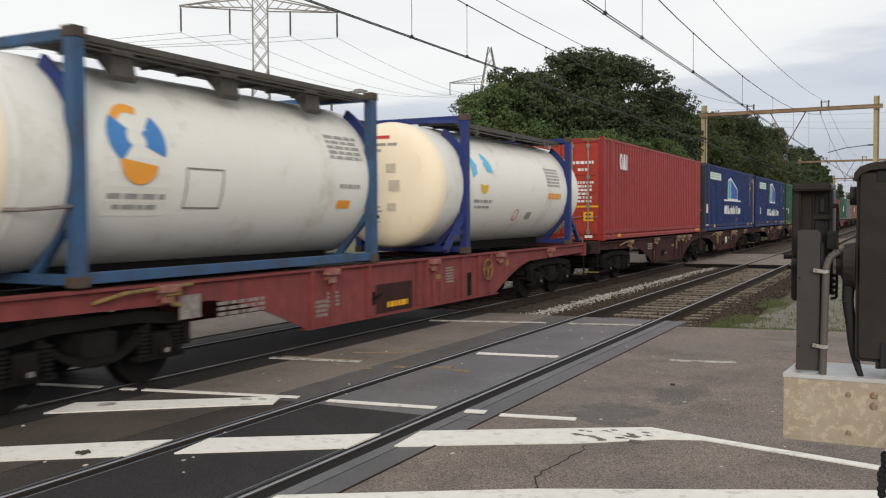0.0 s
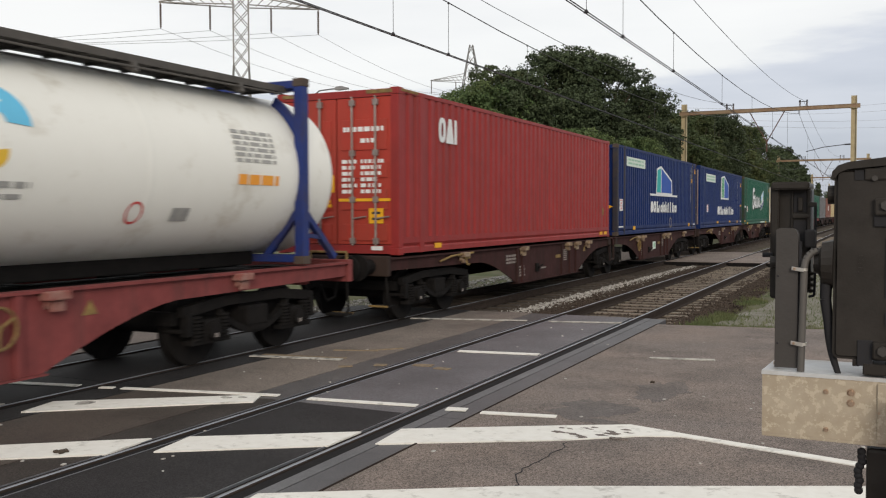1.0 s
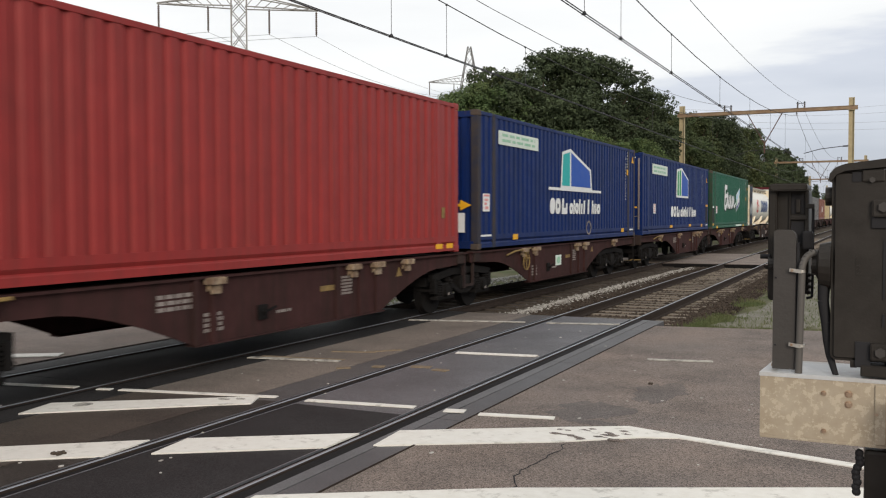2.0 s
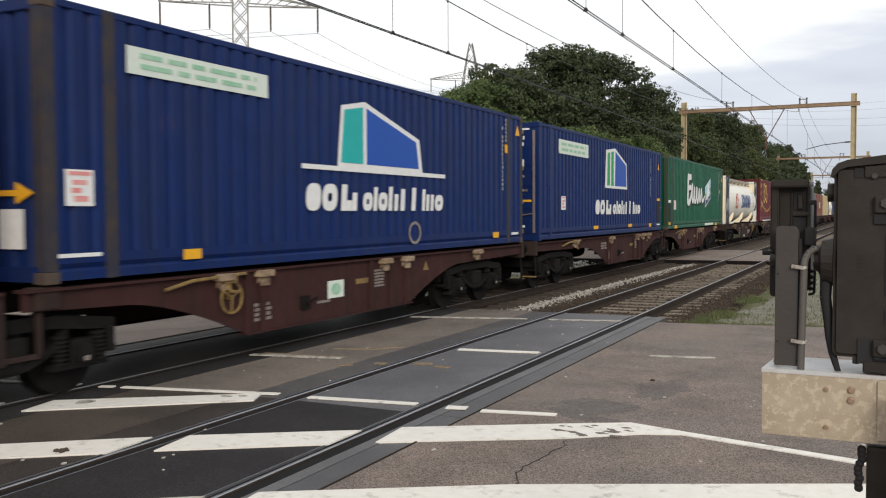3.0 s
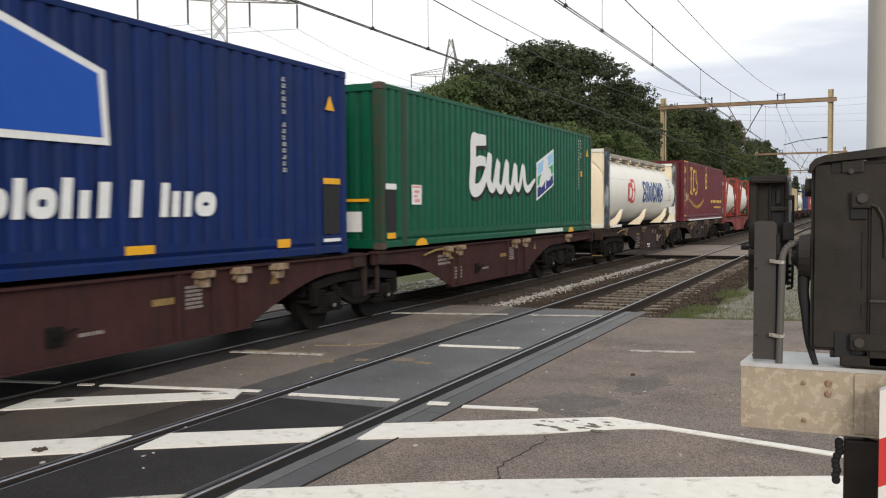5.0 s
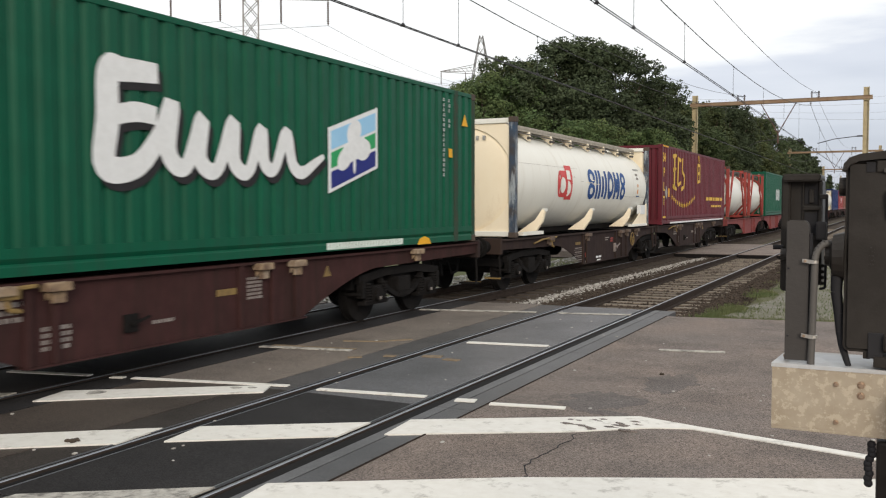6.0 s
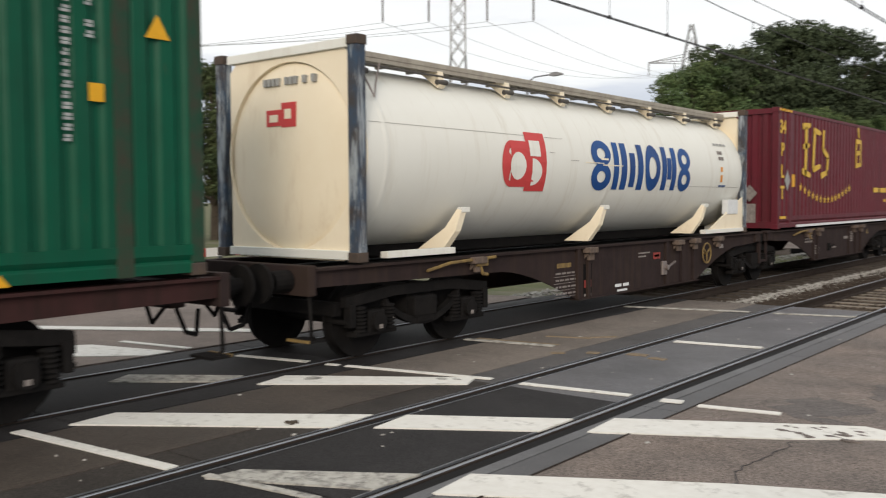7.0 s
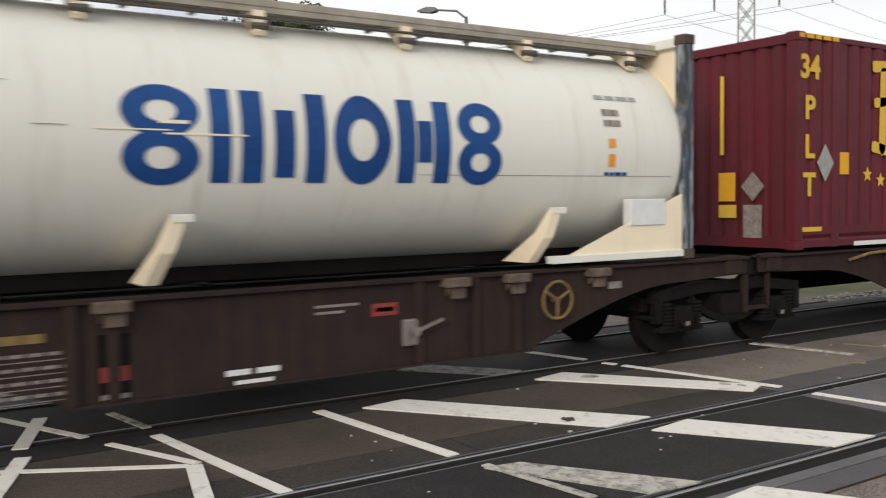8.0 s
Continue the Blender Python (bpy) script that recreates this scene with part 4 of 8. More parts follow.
def tree(height, spread, seed, material, leaves=15000, size=0.17, conifer=False, label="tall leafy tree with a dense dark green crown"):
    """A tapered trunk, limbs and an uneven crown; about the origin."""
    rnd = random.Random(seed)
    p = tagged(new("tree"), label, "tree", "trees along the railway")
    bm = B()
    rod(bm, (0, 0, -0.4), (0.1, 0, height * 0.45), height * 0.028, 10, height * 0.018)
    rod(bm, (0.1, 0, height * 0.45), (-0.1, 0.2, height * 0.85), height * 0.018, 8, height * 0.006)
    lobes = []
    n = 30
    for k in range(n):
        an, hz = k * 2.399 + rnd.uniform(-0.4, 0.4), 0.24 + 0.66 * (k / (n - 1)) ** 0.9
        w = math.sin(math.pi * min(1.0, (hz - 0.06) / 1.0)) ** 0.6
        if conifer:
            w = 1.05 - hz
        r = spread * w * rnd.uniform(0.42, 0.84)
        q = Vector((math.cos(an) * r, math.sin(an) * r, height * hz))
        rod(bm, (0, 0, height * (hz * 0.62)), q, height * 0.009, 6, height * 0.003)
        lr = spread * rnd.uniform(0.17, 0.34) * (0.8 if hz > 0.72 else 1)
        lobes.append((q.x, q.y, q.z, lr, lr, lr * rnd.uniform(0.65, 0.95)))
    for k in range(0 if conifer else 5):
        an = k * 1.257 + rnd.uniform(-0.3, 0.3)
        r = spread * rnd.uniform(0.12, 0.42)
        lobes.append((math.cos(an) * r, math.sin(an) * r, height * rnd.uniform(0.88, 0.95), spread * 0.17, spread * 0.17, height * 0.055))
    lobes.append((0, 0, height * 0.88, spread * 0.22, spread * 0.22, height * 0.1))
    lobes.append((0, 0, height * 0.55, spread * 0.55, spread * 0.55, height * 0.25))
    part("trunk", bm, M["bark"], p, "grey-brown trunk and limbs")
    cr = new("crown", leaf_mesh("crown", lobes, leaves, size, seed, material))
    cr.parent = p
    return p


T_A, T_B = tree(12.0, 4.6, 3, M["leaf_dark"], 92000, 0.078), tree(11.0, 4.2, 7, M["leaf"], 78000, 0.08)
T_C, T_D = tree(12.5, 4.0, 12, M["leaf"], 66000, 0.085), tree(12.0, 2.6, 21, M["leaf_dark"], 14000, 0.15, True, "slim dark conifer far along the railway")
T_E = tree(9.5, 4.0, 33, M["leaf_fresh"], 72000, 0.068, False, "round bushy tree with fresh green leaves")
KINDS = {"a": (T_A, 12.0), "b": (T_B, 11.0), "c": (T_C, 12.5), "d": (T_D, 12.0), "e": (T_E, 9.5)}
used = set()


def plant(kind, az, d, el, turn):
    """A tree of that kind, whose top shows at elevation el from the camera's place."""
    src, hh = KINDS[kind]
    s = (EYE + d * math.tan(radians(el))) / hh
    q = polar(az, d, -0.3)
    m = pose(q.x, q.y, q.z, 0, 0, turn) @ Matrix.Diagonal((s, s, s, 1))
    if kind not in used:
        used.add(kind)
        src.matrix_basis = m
        return src
    o = copy_thing(src, pose(q.x, q.y, q.z, 0, 0, turn))
    o.scale = (s, s, s)
    return o


TREES = [("a", 18.7, 58, 10.6, 0), ("e", 23.6, 55, 8.5, 40), ("b", 21.5, 60, 9.3, 200), ("a", 16.0, 59, 10.1, 140), ("c", 13.9, 64, 7.8, 30), ("e", 17.6, 50, 5.6, 250), ("e", 13.6, 55, 5.0, 100),
    ("b", 12.0, 74, 6.6, 10), ("c", 10.3, 86, 6.2, 70), ("a", 9.3, 95, 6.2, 300), ("b", 8.3, 100, 5.8, 130), ("c", 7.4, 110, 5.2, 220), ("a", 6.9, 120, 4.4, 20), ("a", 11.2, 92, 5.9, 160),
    ("d", 6.0, 140, 4.0, 0), ("d", 5.5, 150, 4.2, 60), ("d", 5.0, 160, 4.1, 120), ("d", 4.6, 175, 3.6, 190), ("d", 4.2, 190, 3.0, 240), ("d", 3.9, 210, 2.4, 300), ("d", 3.4, 240, 1.9, 30), ("b", 2.6, 300, 1.4, 60), ("b", 1.6, 330, 1.2, 60),
    ("c", 66.5, 42, 12.5, 0), ("b", 63.0, 46, 8.0, 80), ("a", 70.0, 48, 11.5, 140), ("b", 61.0, 60, 5.6, 20), ("c", 46.5, 66, 5.6, 20), ("b", 75, 55, 9.0, 220), ("a", 80, 52, 9, 60), ("c", 53.3, 56, 8.6, 50), ("d", 57.0, 90, 4.0, 0), ("d", 49.5, 95, 3.6, 100), ("b", 43, 120, 3.2, 0), ("b", 35, 130, 2.6, 0), ("b", 30, 140, 2.4, 90), ("d", 60, 100, 3.8, 40)]
for row in TREES:
    plant(*row)

# red and white barrier and a white building far behind the far track
brd = holder("road_barrier", (-19.5, 0, 0), "low red and white striped road barrier on posts", "barrier")
for k in range(16):
    y = 3.0 + k * 0.8
    part("board", box(B(), -0.03, 0.03, y, y + 0.8, 0.50, 0.72, 0), M["red_board"] if k % 2 else M["white_plastic"], brd)
for k in range(7):
    part("post", box(B(), -0.12, -0.04, 3.3 + k * 1.9, 3.4 + k * 1.9, -0.34, 0.74), M["lamp_grey"], brd)
bld = holder("building", (-112, 50, 0), "low white flat-roofed building far behind the trees", "building")
part("wall", box(B(), -8, 8, -16, 16, -0.4, 4.6), M["house_white"], bld)
part("roof", box(B(), -8.3, 8.3, -16.3, 16.3, 4.6, 4.9), M["lamp_grey"], bld)
for k in range(7):
    part("window", box(B(), 8.0, 8.05, -14 + k * 4.2, -11.6 + k * 4.2, 1.2, 2.8), M["black"], bld)
gan = holder("sign_arm", polar(61.0, 19), "dark horizontal sign arm on a pole behind the railway", "sign")
gx_, gy_ = polar(69.5, 20).x - polar(61.0, 19).x, polar(69.5, 20).y - polar(61.0, 19).y
part("pole", rod(B(), (0, 0, -0.3), (0, 0, 4.9), 0.08, 10), M["lamp_grey"], gan)
part("arm", strut(B(), (0, 0, 4.62), (gx_, gy_, 4.62), 0.16, 0.12), M["black"], gan)
part("sign_board", strut(B(), (gx_ * 0.10, gy_ * 0.10, 4.35), (gx_ * 0.34, gy_ * 0.34, 4.35), 0.06, 0.55), M["black"], gan)
sg = holder("marker_post", (-26.0, 10.3, 0), "slim pole with a small red and white plate", "sign")
part("pole", rod(B(), (0, 0, -0.3), (0, 0, 3.0), 0.05, 8), M["lamp_grey"], sg)
part("plate", box(B(), 0.05, 0.08, -0.15, 0.15, 2.5, 3.0), M["red_board"], sg)


# ---- the train: wagons, containers and tanks, all moving along the far track ----
SPEED = 10.65
MOVERS, WHEELS = [], []
BED, TOP, HALF = 1.20, 4.05, 1.24


def gone(t):
    """How far the train has run after t seconds; it gains a little speed towards the end."""
    return SPEED * t + (0 if t < 5.9 else 0.19 * (t - 5.9) ** 2 if t < 6.9 else 0.19 + 0.38 * (t - 6.9))


def rolling(name, s, label, category, group=""):
    """A thing of the train, whose middle lies s metres up the line at the start."""
    p = holder(name, (FAR, s, 0), label, category, group)
    MOVERS.append((p, s))
    return p


def bars(bm, x, y0, y1, z0, z1, rows, seed, gap=0.35, t=0.004):
    """Lines of unreadable small writing as plain bars, on a side that faces +x."""
    rnd = random.Random(seed)
    h = (z1 - z0) / rows
    for r in range(rows):
        y = y0
        zc = z1 - (r + 0.5) * h
        while y < y1 - 0.02:
            w = min(rnd.uniform(0.08, 0.26) * (y1 - y0), y1 - y)
            box(bm, x, x + t, y, y + w, zc - h * (1 - gap) / 2, zc + h * (1 - gap) / 2)
            y += w + 0.05 * (y1 - y0)
    return bm


def oval(bm, x, y, z, w, h, wall, t=0.004, lean=0.0, n=24, power=0.75):
    """A rounded ring (or, with no wall, a rounded field) in the plane x; w by h, its lower corner at (y, z)."""
    def edge(a, rw, rh):
        c, q = math.cos(a), math.sin(a)
        u, v = math.copysign(abs(c) ** power, c) * rw, math.copysign(abs(q) ** power, q) * rh
        return y + w / 2 + u + lean * (h / 2 + v), z + h / 2 + v
    out = [edge(2 * math.pi * k / n, w / 2, h / 2) for k in range(n)]
    if not wall:
        return prism(bm, out, "x", x, x + t)
    ins = [edge(2 * math.pi * k / n, w / 2 - wall, h / 2 - wall) for k in range(n)]
    rings = [[bm.verts.new((q, a, b)) for a, b in pts] for pts, q in ((out, x), (out, x + t), (ins, x + t), (ins, x))]
    for p, q in zip(rings, rings[1:]):
        for k in range(n):
            bm.faces.new((p[k], p[(k + 1) % n], q[(k + 1) % n], q[k]))
    bmesh.ops.recalc_face_normals(bm, faces=bm.faces[:])
    return bm


def word_mark(parent, z0, shapes, label, material, lean=0.1):
    """A word mark as plain shapes: (kind, y, width, height); o ring, s rounded field, i slanted bar, v wedge."""
    x = HALF + 0.002
    for kind, y, w, h in shapes:
        bm = B()
        if kind == "o":
            oval(bm, x, y, z0, w, h, min(w * 0.34, 0.14), lean=lean)
        elif kind == "s":
            oval(bm, x, y, z0, w, h, 0, lean=lean)
        elif kind == "v":
            prism(bm, [(y, z0), (y + w, z0), (y + w * 0.72, z0 + h), (y + w * 0.36, z0 + h)], "x", x, x + 0.004)
        else:
            prism(bm, [(y, z0), (y + w, z0), (y + w + lean * h, z0 + h), (y + lean * h, z0 + h)], "x", x, x + 0.004)
        part("logo", bm, material, parent, label)


def plate(name, y0, y1, z0, z1, material, parent, x=None, label="", t=0.006):
    x = HALF + 0.002 if x is None else x
    return part(name, box(B(), x, x + t, y0, y1, z0, z1), material, parent, label)


def corrugated(bm, y0, y1, z0, z1, x, out, pitch=0.286, depth=0.036):
    """A folded steel wall in the plane x, folds running upwards; out is the side that it faces."""
    n = max(1, round((y1 - y0) / pitch))
    p = (y1 - y0) / n
    ys, xs = [], []
    for k in range(n):
        for f, d in ((0.0, 0), (0.24, 0), (0.38, 1), (0.62, 1), (0.76, 0)):
            ys.append(y0 + (k + f) * p + 0.12 * p)
            xs.append(x - out * depth * d)
    ys[0:0], xs[0:0] = [y0], [x]
    ys.append(y1)
    xs.append(x)
    lo = [bm.verts.new((a, b, z0)) for a, b in zip(xs, ys)]
    hi = [bm.verts.new((a, b, z1)) for a, b in zip(xs, ys)]
    for i in range(len(lo) - 1):
        bm.faces.new((lo[i], lo[i + 1], hi[i + 1], hi[i]))
    return bm


def container(s0, s1, key, label, door=False, inset=True, post=None, near=True, door_key=None):
    """A long box container: folded sides, roof, rails, posts and castings; doors or a folded wall at the end that faces back."""
    L = (s1 - s0) / 2
    c = rolling("container", (s0 + s1) / 2, label, "container", "containers on the train")
    m = M[key]
    post = post or m
    for out in (1, -1):
        bm = corrugated(B(), -L + 0.14, L - 0.14, BED + 0.30, TOP - 0.09, out * (HALF - 0.008), out)
        part("side_wall", bm, m, c)
        rail = B()
        a, b = sorted((out * (HALF - 0.09), out * HALF))
        prism(rail, [(a, BED + 0.03), (b, BED + 0.03), (b, BED + 0.12), (b - out * 0 - (0.03 if out > 0 else 0), BED + 0.15), (b, BED + 0.20), (b, BED + 0.30), (a, BED + 0.30)], "y", -L + 0.14, L - 0.14)
        part("bottom_rail", rail, m, c)
        part("top_rail", box(B(), a, b, -L + 0.1, L - 0.1, TOP - 0.09, TOP - 0.015, 0.008), m, c)
    part("roof", box(B(), -HALF + 0.09, HALF - 0.09, -L + 0.1, L - 0.1, TOP - 0.07, TOP - 0.03), m, c)
    part("floor", box(B(), -HALF + 0.09, HALF - 0.09, -L + 0.1, L - 0.1, BED + 0.10, BED + 0.2), M["under"], c)
    for sx in (-1, 1):
        for sy in (-1, 1):
            x, y = sx * (HALF - 0.08), sy * (L - 0.08)
            part("corner_post", box(B(), x - 0.078, x + 0.078, y - 0.078, y + 0.078, BED + 0.12, TOP - 0.12, 0.012), post, c)
            for z in (BED + 0.06, TOP - 0.06):
                part("corner_casting", box(B(), x - 0.085, x + 0.085, y - 0.088, y + 0.088, z - 0.06, z + 0.06, 0.012), M["post_rust"] if post is not m else m, c)
            if inset and sx == 1:
                y = sy * (L - 0.86)
                part("stacking_post", box(B(), HALF - 0.05, HALF + 0.004, y - 0.085, y + 0.085, BED + 0.02, TOP - 0.02, 0.01), post, c)
    for sy in (-1, 1):
        part("end_rail", box(B(), -HALF + 0.1, HALF - 0.1, sy * L - 0.06 if sy > 0 else -L + 0.0, sy * L if sy > 0 else -L + 0.06, TOP - 0.14, TOP - 0.02), m, c)
        part("end_sill", box(B(), -HALF + 0.1, HALF - 0.1, L - 0.07 if sy > 0 else -L, L if sy > 0 else -L + 0.07, BED + 0.02, BED + 0.17), m, c)
    front = B()
    corrugated(front, -HALF + 0.1, HALF - 0.1, BED + 0.17, TOP - 0.14, 0, 1, 0.25, 0.045)
    bmesh.ops.transform(front, matrix=Matrix.Translation((0, L - 0.03, 0)) @ pose(0, 0, 0, 0, 0, 90), verts=front.verts[:])
    part("end_wall", front, m, c)
    if not door:
        back = B()
        corrugated(back, -HALF + 0.1, HALF - 0.1, BED + 0.17, TOP - 0.14, 0, 1, 0.25, 0.045)
        bmesh.ops.transform(back, matrix=Matrix.Translation((0, -L + 0.03, 0)) @ pose(0, 0, 0, 0, 0, -90), verts=back.verts[:])
        part("end_wall", back, m, c)
    else:
        dm = M[door_key or key]
        for sx in (-1, 1):
            x0, x1 = sorted((sx * 0.012, sx * (HALF - 0.13)))
            bm = B()
            box(bm, x0, x1, -L + 0.015, -L + 0.05, BED + 0.18, TOP - 0.15, 0.006)
            dl = part("door", bm, dm, c)
            for z0, z1 in ((0.22, 0.55), (0.75, 1.15), (1.30, 1.62), (1.78, 2.35)):
                part("door_rib", box(B(), x0 + 0.09, x1 - 0.09, -L - 0.004, -L + 0.018, BED + z0 + 0.02, BED + z1 - 0.02, 0.012), dm, dl)
            for fx in (0.3, 0.72):
                x = x0 + (x1 - x0) * fx
                rb = B()
                rod(rb, (x, -L - 0.035, BED + 0.16), (x, -L - 0.035, TOP - 0.13), 0.020, 8)
                for z in (BED + 0.24, BED + 0.95, BED + 1.75, TOP - 0.24):
                    box(rb, x - 0.05, x + 0.05, -L - 0.055, -L + 0.01, z - 0.05, z + 0.05, 0.008)
                rod(rb, (x, -L - 0.045, BED + 0.62), (x + 0.28, -L - 0.045, BED + 0.66), 0.014, 6)
                part("lock_rod", rb, M["steel_rod"], dl, "worn steel lock rod with handle")
    return c, L


def end_plate(name, x0, x1, z0, z1, material, parent, L, label=""):
    return part(name, box(B(), x0, x1, -L - 0.012, -L - 0.006, z0, z1), material, parent, label)


def end_bars(x0, x1, z0, z1, rows, seed, material, parent, L, label="rows of small painted door lettering"):
    """Rows of small writing as plain bars on the end that faces back."""
    rnd = random.Random(seed)
    bm = B()
    h = (z1 - z0) / rows
    for k in range(rows):
        x, zt = x0, z1 - k * h
        stop = x1 - rnd.uniform(0, 0.25) * (x1 - x0)
        while x < stop - 0.03:
            w = min(rnd.uniform(0.03, 0.12), stop - x)
            box(bm, x, x + w, -L - 0.012, -L - 0.006, zt - h * 0.62, zt)
            x += w + rnd.uniform(0.015, 0.05)
    return part("inscription", bm, material, parent, label)


def placard(parent, y0, y1, z0, z1, x=None):
    """A white placard with red print."""
    x = HALF + 0.002 if x is None else x
    pl = plate("placard", y0, y1, z0, z1, M["white"], parent, x, "white placard with faded red print", 0.005)
    w, h = y1 - y0, z1 - z0
    for a, b, c0, d in ((0.1, 0.9, 0.84, 0.95), (0.25, 0.75, 0.58, 0.72), (0.2, 0.55, 0.36, 0.5), (0.3, 0.8, 0.12, 0.28)):
        part("print", box(B(), x + 0.005, x + 0.008, y0 + a * w, y0 + b * w, z0 + c0 * h, z0 + d * h), M["pale_red"], pl)


def upright_marks(parent, y, z0, z1, n, seed):
    """A column of small white characters as plain marks, one above another."""
    rnd = random.Random(seed)
    bm = B()
    h = (z1 - z0) / n
    for k in range(n):
        if rnd.random() < 0.12:
            continue
        z, w = z1 - k * h, rnd.uniform(0.055, 0.085)
        box(bm, HALF + 0.002, HALF + 0.006, y, y + w, z - h * 0.72, z - h * 0.44)
        box(bm, HALF + 0.002, HALF + 0.006, y + rnd.uniform(0, 0.03), y + w, z - h * 0.36, z - h * 0.08)
    return part("inscription", bm, M["pale_mark"], parent, "column of small white lettering marks")


def wheelset(parent, y, x_off=0.0):
    w = B()
    for s in (-1, 1):
        x = s * (GAUGE / 2 + 0.0)
        rod(w, (x - 0.06, 0, 0), (x + 0.06, 0, 0), 0.455, 28)
        rod(w, (x - s * 0.06 - 0.015, 0, 0), (x - s * 0.06 + 0.015, 0, 0), 0.485, 28)
        for k in range(5):
            a = k * 2 * math.pi / 5
            rod(w, (x + s * 0.062, 0.25 * math.cos(a), 0.25 * math.sin(a)), (x + s * 0.068, 0.25 * math.cos(a), 0.25 * math.sin(a)), 0.05, 8)
        rod(w, (x + s * 0.06, 0, 0), (x + s * 0.12, 0, 0), 0.13, 14)
    rod(w, (-GAUGE / 2, 0, 0), (GAUGE / 2, 0, 0), 0.085, 12)
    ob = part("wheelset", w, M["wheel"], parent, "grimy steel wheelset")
    ob.location = (0, y, 0.46)
    WHEELS.append((ob, y, False))
    return ob


def bogie(parent, y, spin):
    """A two-axled bogie: side frames, springs, axle boxes, bolster and wheelsets."""
    b = new("bogie")
    b.parent = parent
    b.location = (0, y, 0)
    fr = B()
    for s in (-1, 1):
        x = s * 1.02
        prism(fr, [(-1.38, 0.66), (-1.38, 0.78), (-0.62, 0.87), (0.62, 0.87), (1.38, 0.78), (1.38, 0.66), (1.10, 0.68), (0.55, 0.74), (-0.55, 0.74), (-1.10, 0.68)], "x", x - 0.05, x + 0.05)
        arc = [(-0.72 + 1.44 * k / 12, 0.72 - 0.30 * math.sin(math.pi * k / 12) ** 0.8) for k in range(13)]
        prism(fr, arc + [(q, z - 0.085) for q, z in arc[::-1]], "x", x - 0.03, x + 0.075)
        box(fr, x - 0.02, x + 0.09, -0.16, 0.16, 0.36, 0.50, 0.015)
        for q in (-1.30, 1.30):
            box(fr, x - 0.03, x + 0.085, q - 0.05, q + 0.05, 0.42, 0.70, 0.01)
            rod(fr, (x - 0.3, q * 1.04, 0.48), (x + 0.06, q * 1.04, 0.48), 0.03, 8)
        box(fr, x - 0.16, x + 0.10, -0.22, 0.22, 0.44, 0.70, 0.02)
    box(fr, -1.0, 1.0, -0.24, 0.24, 0.50, 0.82)
    for e in (-1, 1):
        box(fr, -0.95, 0.95, e * 1.40 - 0.05, e * 1.40 + 0.05, 0.56, 0.72)
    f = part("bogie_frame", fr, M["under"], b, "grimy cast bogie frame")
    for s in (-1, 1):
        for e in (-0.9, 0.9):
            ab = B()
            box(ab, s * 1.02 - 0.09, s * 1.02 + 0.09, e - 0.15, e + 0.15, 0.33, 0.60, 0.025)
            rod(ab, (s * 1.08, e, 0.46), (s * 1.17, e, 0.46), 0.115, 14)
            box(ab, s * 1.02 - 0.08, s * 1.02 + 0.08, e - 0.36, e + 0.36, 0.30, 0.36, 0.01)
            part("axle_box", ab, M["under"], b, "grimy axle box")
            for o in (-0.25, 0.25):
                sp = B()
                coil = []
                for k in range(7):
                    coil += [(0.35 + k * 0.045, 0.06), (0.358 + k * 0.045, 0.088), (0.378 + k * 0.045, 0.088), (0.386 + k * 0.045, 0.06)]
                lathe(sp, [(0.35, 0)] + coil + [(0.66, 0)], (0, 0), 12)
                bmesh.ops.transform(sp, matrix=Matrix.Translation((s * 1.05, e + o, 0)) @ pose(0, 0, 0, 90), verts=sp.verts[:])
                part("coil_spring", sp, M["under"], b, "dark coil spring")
            if s == 1:
                part("label_plate", box(B(), 1.172, 1.176, e - 0.03, e + 0.03, 0.38, 0.43), M["dim_white"], b, "small white painted mark")
    for e in (-0.9, 0.9):
        w = wheelset(b, e)
        if not spin:
            WHEELS.pop()
    return b


